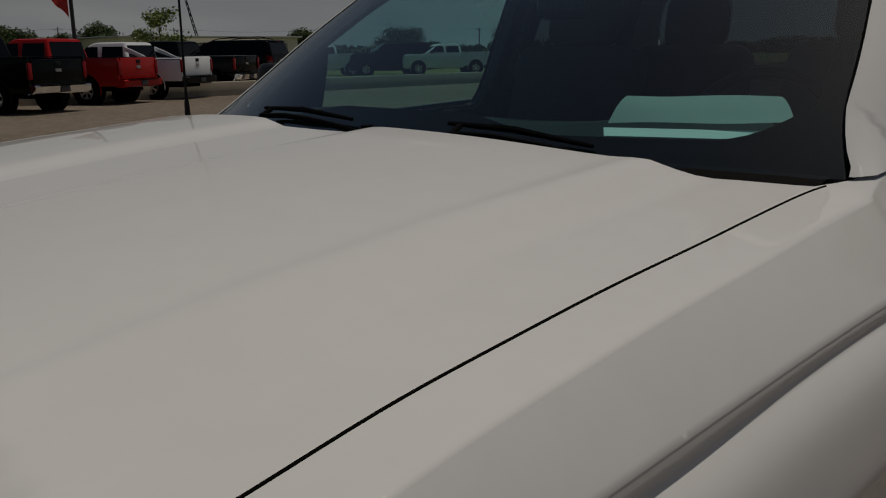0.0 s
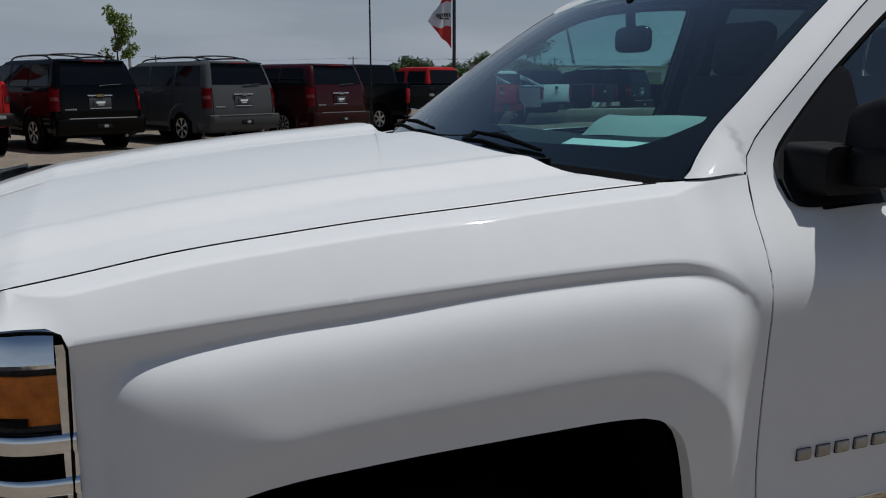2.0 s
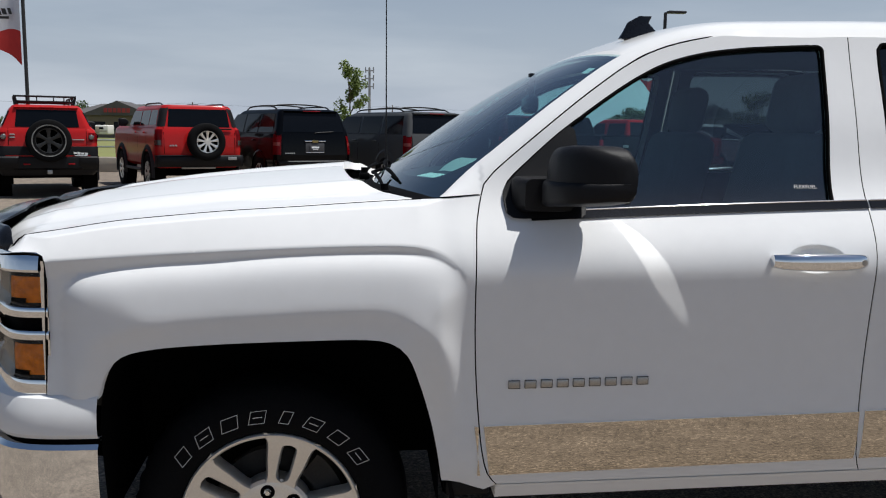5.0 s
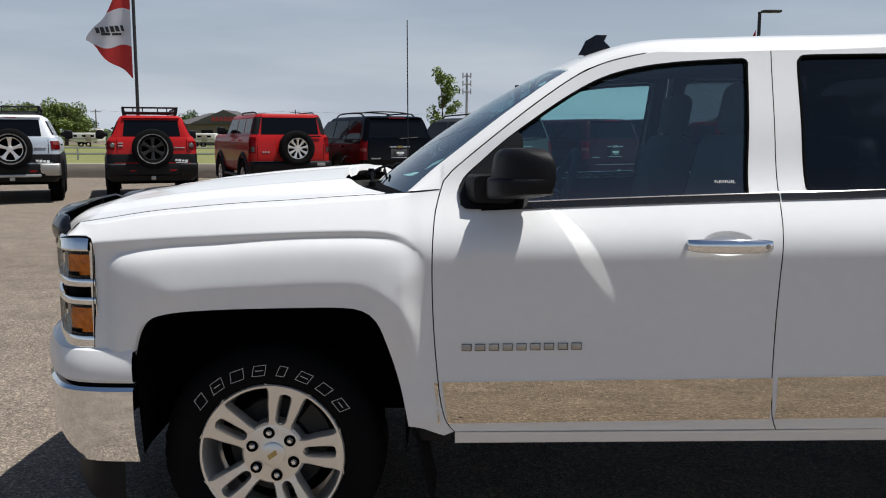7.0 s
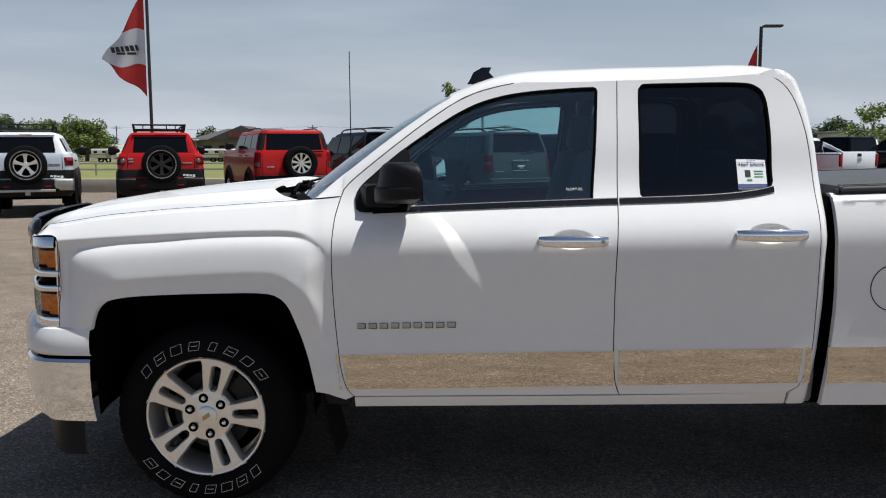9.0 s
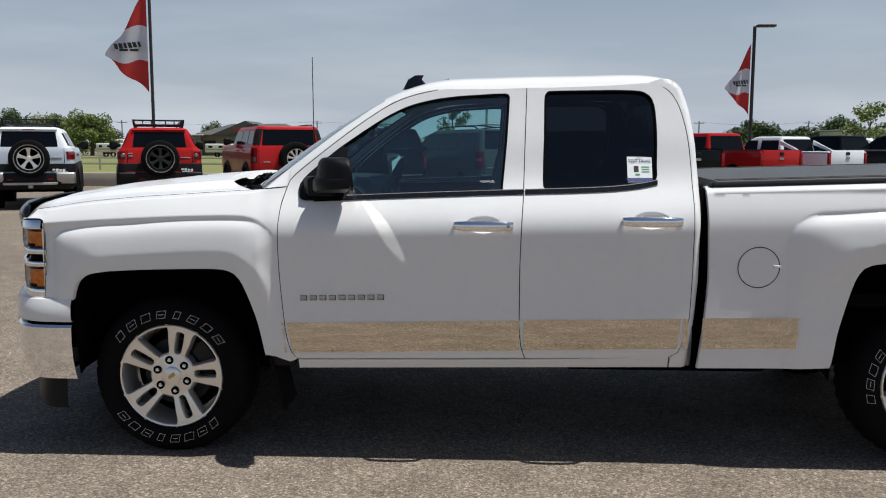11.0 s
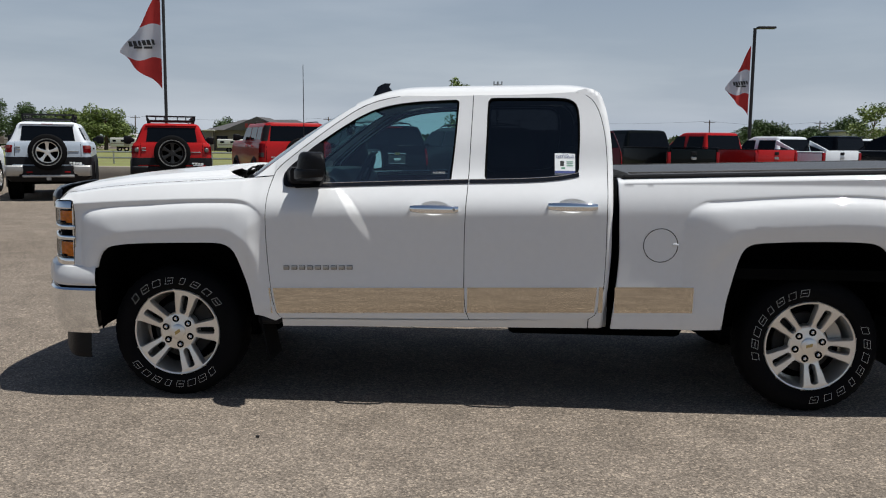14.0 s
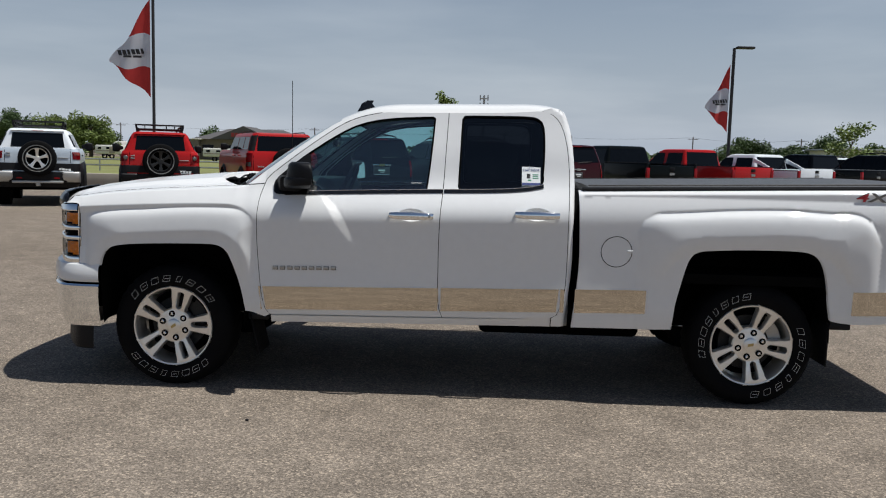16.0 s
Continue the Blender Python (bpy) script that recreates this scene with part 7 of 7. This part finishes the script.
# ---- lamp poles with feather flags ----
def flag_pole(at, H, lamp, group, top, tall, reach, base_r=0.10, arm=0.95):
    v = thing("lamp_pole", (*at, GZ), "dark steel lamp pole with a red and white flag", "lamp pole", group)
    lpart("pole", tube([(0, 0, 0), (0, 0, H * 0.5), (0, 0, H)], [base_r, base_r * 0.95, base_r * 0.9], 10), POLE_DARK, v)
    lpart("base", lathe([(0.28, 0.0), (0.28, 0.5), (0.0001, 0.5)], 20), CONCRETE, v).matrix_basis = pose(0, 0, 0, 90)
    if lamp:
        lpart("lamp_head", box(0.07 + arm / 2, 0, H + 0.02, arm, 0.32, 0.10, 0.04), POLE_DARK, v)
    # a flag of three bands, hanging from its hoist edge and blown to one side
    h0, fh = top - tall, tall
    zt, zb = lambda u: 1 - 0.62 * u - 0.05 * math.sin(math.pi * u), lambda u: 0.355 * u
    for a, b, m in ((0.0, 0.30, FLAG_RED), (0.30, 0.635, FLAG_WHITE), (0.635, 1.0, FLAG_RED)):
        um = 1.0 if a < 0.5 else (1 - a) / 0.70
        bm = bmesh.new()
        g = []
        for i in range(15):
            u = um * i / 14
            lo, hi = max(a, zb(u)), max(max(a, zb(u)) + 0.002, min(b, zt(u)))
            row = []
            for j in range(9):
                t = lo + (hi - lo) * j / 8
                row.append(bm.verts.new((-0.12 - u * reach, 0.13 * math.sin(7 * u + 4 * t) * u + 0.06 * math.sin(15 * u + 9 * t) * u, h0 + fh * (t + 0.02 * math.sin(9 * u)))))
            g.append(row)
        for i in range(14):
            for j in range(8):
                bm.faces.new((g[i][j], g[i + 1][j], g[i + 1][j + 1], g[i][j + 1]))
        o = lpart("flag_band", bm, m, v, "red flag cloth" if m is FLAG_RED else "white flag cloth")
        if m is FLAG_WHITE:
            zc = h0 + fh * 0.47
            for kk in range(6):
                pb = box(0, 0, 0, (0.085 if kk % 3 else 0.062) * reach, 0.004, 0.052 * fh)
                bmesh.ops.transform(pb, matrix=Matrix(((1, 0, -0.30, 0), (0, 1, 0, 0), (0, 0, 1, 0), (0, 0, 0, 1))), verts=pb.verts)
                bmesh.ops.translate(pb, verts=pb.verts, vec=(-0.12 - reach * (0.15 + 0.107 * kk), -0.17, zc - 0.005 * fh - 0.004 * fh * kk))
                lpart("print_bar", pb, PRINT_BLACK, o)
            for kk in range(2):
                lpart("print_bar", box(-0.12 - reach * (0.27 + 0.24 * kk), -0.17, zc - 0.060 * fh, reach * 0.20, 0.004, 0.022 * fh), PRINT_BLACK, o)
    return v


flag_pole((-10.85, 28.2), 9.5, True, "flag poles", 7.20, 3.75, 1.65, 0.062)
flag_pole((12.65, 32.9), 6.4, True, "flag poles", 5.7, 2.9, 0.98, 0.075, 0.78)

# ---- trees ----
def leaf_cloud(rng, n, centres, size):
    """Many small leaves round limb ends."""
    vs, fs = [], []
    for _ in range(n):
        c, r = centres[rng.randrange(len(centres))]
        d = Vector((rng.gauss(0, 1), rng.gauss(0, 1), rng.gauss(0, 0.8))).normalized() * r * rng.random() ** 0.45
        p = Vector(c) + d
        a = Vector((rng.gauss(0, 1), rng.gauss(0, 1), rng.gauss(0, 0.6))).normalized()
        b = a.cross(Vector((rng.gauss(0, 1), rng.gauss(0, 1), rng.gauss(0, 1)))).normalized()
        s = size * rng.uniform(0.6, 1.4)
        k = len(vs)
        vs += [p - a * s, p + b * s * 0.45, p + a * s, p - b * s * 0.45]
        fs.append((k, k + 1, k + 2, k + 3))
    me = bpy.data.meshes.new("crown")
    me.from_pydata(vs, [], fs)
    return me


def tree(at, H, spread, label, leaf_m, seed, leaves=2500, trunk=0.12, size=0.11, crown_from=0.35, group="trees"):
    rng = random.Random(seed)
    v = thing("tree", (*at, GZ), label, "tree", group)
    bm = tube([(0, 0, 0), (0.02 * H, 0, H * 0.3), (0.0, 0.02 * H, H * 0.62), (0.01 * H, 0, H * 0.9)], [trunk, trunk * 0.8, trunk * 0.45, trunk * 0.15], 8)
    ends = []
    for k in range(16):
        a, z0 = rng.uniform(0, 2 * math.pi), H * rng.uniform(crown_from, 0.8)
        rr = spread * rng.uniform(0.45, 1.0) * (1.15 - 0.75 * (z0 / H - crown_from))
        e = Vector((rr * math.cos(a), rr * math.sin(a), min(H * 0.96, z0 + H * rng.uniform(0.04, 0.2))))
        join(bm, tube([(0, 0, z0 * 0.9), Vector((0, 0, z0)).lerp(e, 0.5) + Vector((0, 0, 0.03 * H)), e], [trunk * 0.4, trunk * 0.25, trunk * 0.1], 5))
        ends += [(e, spread * rng.uniform(0.2, 0.42)), (Vector((0, 0, z0)).lerp(e, 0.6), spread * 0.26)]
    ends.append((Vector((0, 0, H * 0.92)), spread * 0.3))
    lpart("trunk", bm, BARK, v)
    me = leaf_cloud(rng, leaves, ends, size)
    me.materials.append(leaf_m)
    c = new("crown", me)
    c.parent = v
    return v


tree((-0.4, 49.5), 5.4, 1.0, "slender young tree with sparse light leaves", LEAF_LIGHT, 3, 2400, 0.06, 0.10, 0.22)
tree((26.3, 53), 4.3, 1.7, "slender young tree with sparse light leaves", LEAF_LIGHT, 5, 2400, 0.06, 0.11, 0.35)
rng = random.Random(11)
FAR_TREES = [(-84, 122, 6.2, 4.6, LEAF), (-74, 120, 6.6, 4.6, LEAF), (-66, 118, 6.0, 4.0, LEAF), (-56.5, 112, 5.3, 3.4, LEAF_LIGHT), (-50.8, 110, 5.2, 3.2, LEAF_LIGHT), (-66, 150, 4.0, 3.6, LEAF), (-46.5, 150, 5.2, 4.0, LEAF),
             (38.5, 120, 4.6, 3.4, LEAF), (42, 124, 4.4, 3.4, LEAF), (46, 120, 3.8, 3.0, LEAF), (50.5, 118, 5.0, 3.8, LEAF), (58, 122, 4.2, 3.6, LEAF), (84, 118, 4.6, 4.0, LEAF), (98, 110, 4.6, 4.4, LEAF), (125, 110, 5.0, 4.5, LEAF)]
for x, y, H, s, m in FAR_TREES:
    tree((x, y), H, s, "broad leafy tree beyond the field", m, int(x * 7 + y), 15000, 0.3, 0.17, 0.14, "far trees")
# far woods along the horizon
vs, fs = [], []
for k in range(15000):
    a = radians(rng.uniform(-75, 75))
    d = rng.uniform(190, 260)
    p = Vector((d * math.sin(a), d * math.cos(a), 3.4 * rng.random() ** 1.3 * (0.7 + 0.3 * math.sin(a * 23) ** 2)))
    u = Vector((rng.gauss(0, 1), rng.gauss(0, 1), rng.gauss(0, 1))).normalized()
    w_ = u.cross(Vector((rng.gauss(0, 1), rng.gauss(0, 1), rng.gauss(0, 1)))).normalized()
    k0 = len(vs)
    vs += [p - u * 0.8, p + w_ * 0.6, p + u * 0.8, p - w_ * 0.6]
    fs.append((k0, k0 + 1, k0 + 2, k0 + 3))
me = bpy.data.meshes.new("far_woods")
me.from_pydata(vs, [], fs)
me.materials.append(LEAF)
tagged(new("far_woods", me), "low dark green woods along the horizon", "woods", kind="stuff")

# ---- beyond the row: kerb wall, rail, building, trailers, wires ----
wall_k = tagged(part("kerb_wall", box(0, 27.2, 0.25, 90, 0.35, 0.5, 0.03), CONCRETE), "low tan concrete kerb wall at the lot's edge", "wall", kind="structure")
rail = thing("guard_rail", (0, 46, GZ), "grey steel pipe guard rail along the grass", "rail")
lpart("rail_pipe", tube([(-45, 0, 0.75), (45, 0, 0.75)], 0.05, 8), STEEL, rail)
lpart("rail_pipe", tube([(-45, 0, 0.40), (45, 0, 0.40)], 0.05, 8), STEEL, rail)
for k in range(31):
    lpart("post", tube([(-45 + 3 * k, 0, 0), (-45 + 3 * k, 0, 0.8)], 0.05, 8), STEEL, rail)


def building(at, w, d, h, ridge):
    v = thing("building", (*at, GZ), "tan commercial building with a dark gabled roof", "building")
    lpart("wall", box(0, d / 2, h / 2, w, d, h, 0.03), WALL_TAN, v)
    b = bmesh.new()
    e = 0.8
    a0 = [b.verts.new(p) for p in ((-w / 2 - e, -e, h), (w / 2 + e, -e, h), (w / 2 + e, d + e, h), (-w / 2 - e, d + e, h), (-w * 0.30, d / 2, ridge * 0.92), (w * 0.30, d / 2, ridge * 0.92))]
    for f_ in ((0, 1, 5, 4), (1, 2, 5), (2, 3, 4, 5), (3, 0, 4), (3, 2, 1, 0)):
        b.faces.new([a0[i] for i in f_])
    lpart("roof", b, ROOFING, v, "", False)
    b = bmesh.new()
    gx = 4.6
    q = [b.verts.new(p) for p in ((-gx, -1.2, h), (gx, -1.2, h), (0, -1.2, ridge * 0.97), (-gx, d / 2, h), (gx, d / 2, h), (0, d / 2, ridge * 0.97))]
    for f_ in ((0, 1, 2), (0, 2, 5, 3), (1, 4, 5, 2), (3, 5, 4), (0, 3, 4, 1)):
        b.faces.new([q[i] for i in f_])
    lpart("gable", b, ROOFING, v, "", False)
    for k in range(6):
        lpart("sign_block", box(-1.4 + 0.56 * k, -1.25, h + (ridge - h) * 0.32, 0.42, 0.05, 0.55), RED_SIGN, v)
    lpart("annex", box(-w * 0.5 - 2.2, 1.5, 1.4, 5.0, 5.0, 2.8, 0.03), WALL_TAN, v)
    lpart("annex_roof", box(-w * 0.5 - 2.2, 1.5, 2.86, 5.6, 5.6, 0.14, 0.02), RV_WHITE, v, "pale flat annex roof")
    for k in range(5):
        lpart("window", box(-w * 0.4 + w * 0.2 * k, -0.02, h * 0.55, w * 0.12, 0.06, h * 0.35), CAR_GLASS, v)
    return v


building((-30.5, 113), 13, 12, 2.9, 4.9)


def trailer(x, y, L, H, m, label):
    v = thing("travel_trailer", (x, y, GZ), label, "trailer", "parked trailers")
    lpart("shell", box(0, 1.2, 0.6 + H / 2, L, 2.4, H, 0.12, 3), m, v)
    lpart("stripe", box(0, -0.012, 0.6 + H * 0.35, L * 0.92, 0.02, H * 0.12), RV_TAN, v)
    for k in (-0.32, 0.0, 0.3):
        lpart("window", box(k * L, -0.012, 0.6 + H * 0.65, L * 0.13, 0.03, H * 0.24, 0.006), CAR_GLASS, v)
    lpart("door", box(0.16 * L, -0.012, 0.6 + H * 0.45, 0.7, 0.03, H * 0.75, 0.006), RV_TAN, v)
    for s in (-0.5, 0.4):
        t = lpart("wheel", car_tyre(0.34, 0.22), RUBBER, v)
        t.matrix_basis = pose(s, 0.1, 0.34)
    return v


for x, y, L, H, m in ((-88, 132, 9, 2.0, RV_WHITE), (-77, 128, 7, 1.9, RV_WHITE), (-57.5, 130, 5, 1.8, RV_WHITE), (-44.1, 100, 3.3, 1.1, RV_WHITE), (-30.3, 100, 3.9, 1.05, RV_WHITE)):
    trailer(x, y, L, H, m, "white travel trailer parked beyond the grass")


def utility_pole(x, y, H, arms=1):
    v = thing("utility_pole", (x, y, GZ), "weathered wooden utility pole with crossarm", "utility pole", "utility poles")
    lpart("pole", tube([(0, 0, 0), (0, 0, H)], [0.16, 0.11], 8), WOOD, v)
    for k in range(arms):
        lpart("crossarm", box(0, 0, H - 0.5 - 0.9 * k, 2.2, 0.12, 0.12), WOOD, v)
    return v


POLES = [(-119, 180), (-77, 182), (-34.6, 184), (7, 184), (47, 182), (69, 180), (92, 176), (124, 168), (160, 150)]
for (x, y), H in zip(POLES, (6.8,) * 9):
    utility_pole(x, y, H)
for a, b in zip(POLES, POLES[1:]):
    pts = []
    for k in range(11):
        t = k / 10
        pts.append((a[0] + (b[0] - a[0]) * t, a[1] + (b[1] - a[1]) * t, 6.6 - 0.7 * math.sin(math.pi * t)))
    tagged(part("power_line", tube(pts, 0.02, 4), POLE_DARK), "thin sagging black power line", "cable")
mast = thing("cell_tower", (2.3, 200, GZ), "slim grey cell tower with antenna panels", "tower")
lpart("mast", tube([(0, 0, 0), (0, 0, 15.6)], [0.35, 0.25], 8), STEEL, mast)
for z in (11.4, 13.2, 15.0):
    lpart("platform", box(0, 0, z, 2.0, 2.0, 0.15), STEEL, mast)
    for s in (-0.9, 0, 0.9):
        lpart("antenna_panel", box(s, -0.9, z + 0.1, 0.28, 0.15, 1.3), STEEL, mast)
crane = thing("crane", (73.5, 130.5, GZ), "thin dark lattice crane boom far beyond the lot", "crane")
for s_ in (-0.25, 0.25):
    lpart("boom_chord", tube([(s_ - 0.4, 0, 0), (s_ * 0.5 - 3.2, 0, 10.5)], 0.07, 6), POLE_DARK, crane)
lpart("boom_lacing", join(*[tube([((-1) ** k * 0.22 * (1 - k / 24) - 0.4 - 2.8 * k / 12, 0, 10.5 * k / 12) for k in range(13)], 0.045, 5), tube([((-1) ** (k + 1) * 0.22 * (1 - k / 24) - 0.4 - 2.8 * k / 12, 0, 10.5 * k / 12) for k in range(13)], 0.045, 5)]), POLE_DARK, crane)
hall = thing("warehouse", (60, 104, GZ), "long low white metal warehouse in the distance", "building")
lpart("wall", box(0, 6, 1.7, 26, 12, 3.4, 0.05), RV_WHITE, hall)
lpart("roof", box(0, 6, 3.5, 27, 13, 0.25, 0.05), STEEL, hall)
for k in range(6):
    lpart("loading_door", box(-10 + 4 * k, -0.03, 1.4, 2.4, 0.08, 2.6, 0.02), RV_TAN, hall)
# a pebble stain on the asphalt
tagged(part("pebble", box(0.665, -0.61, GZ + 0.006, 0.02, 0.014, 0.012, 0.004), POLE_DARK), "small dark pebble on the asphalt", "pebble")
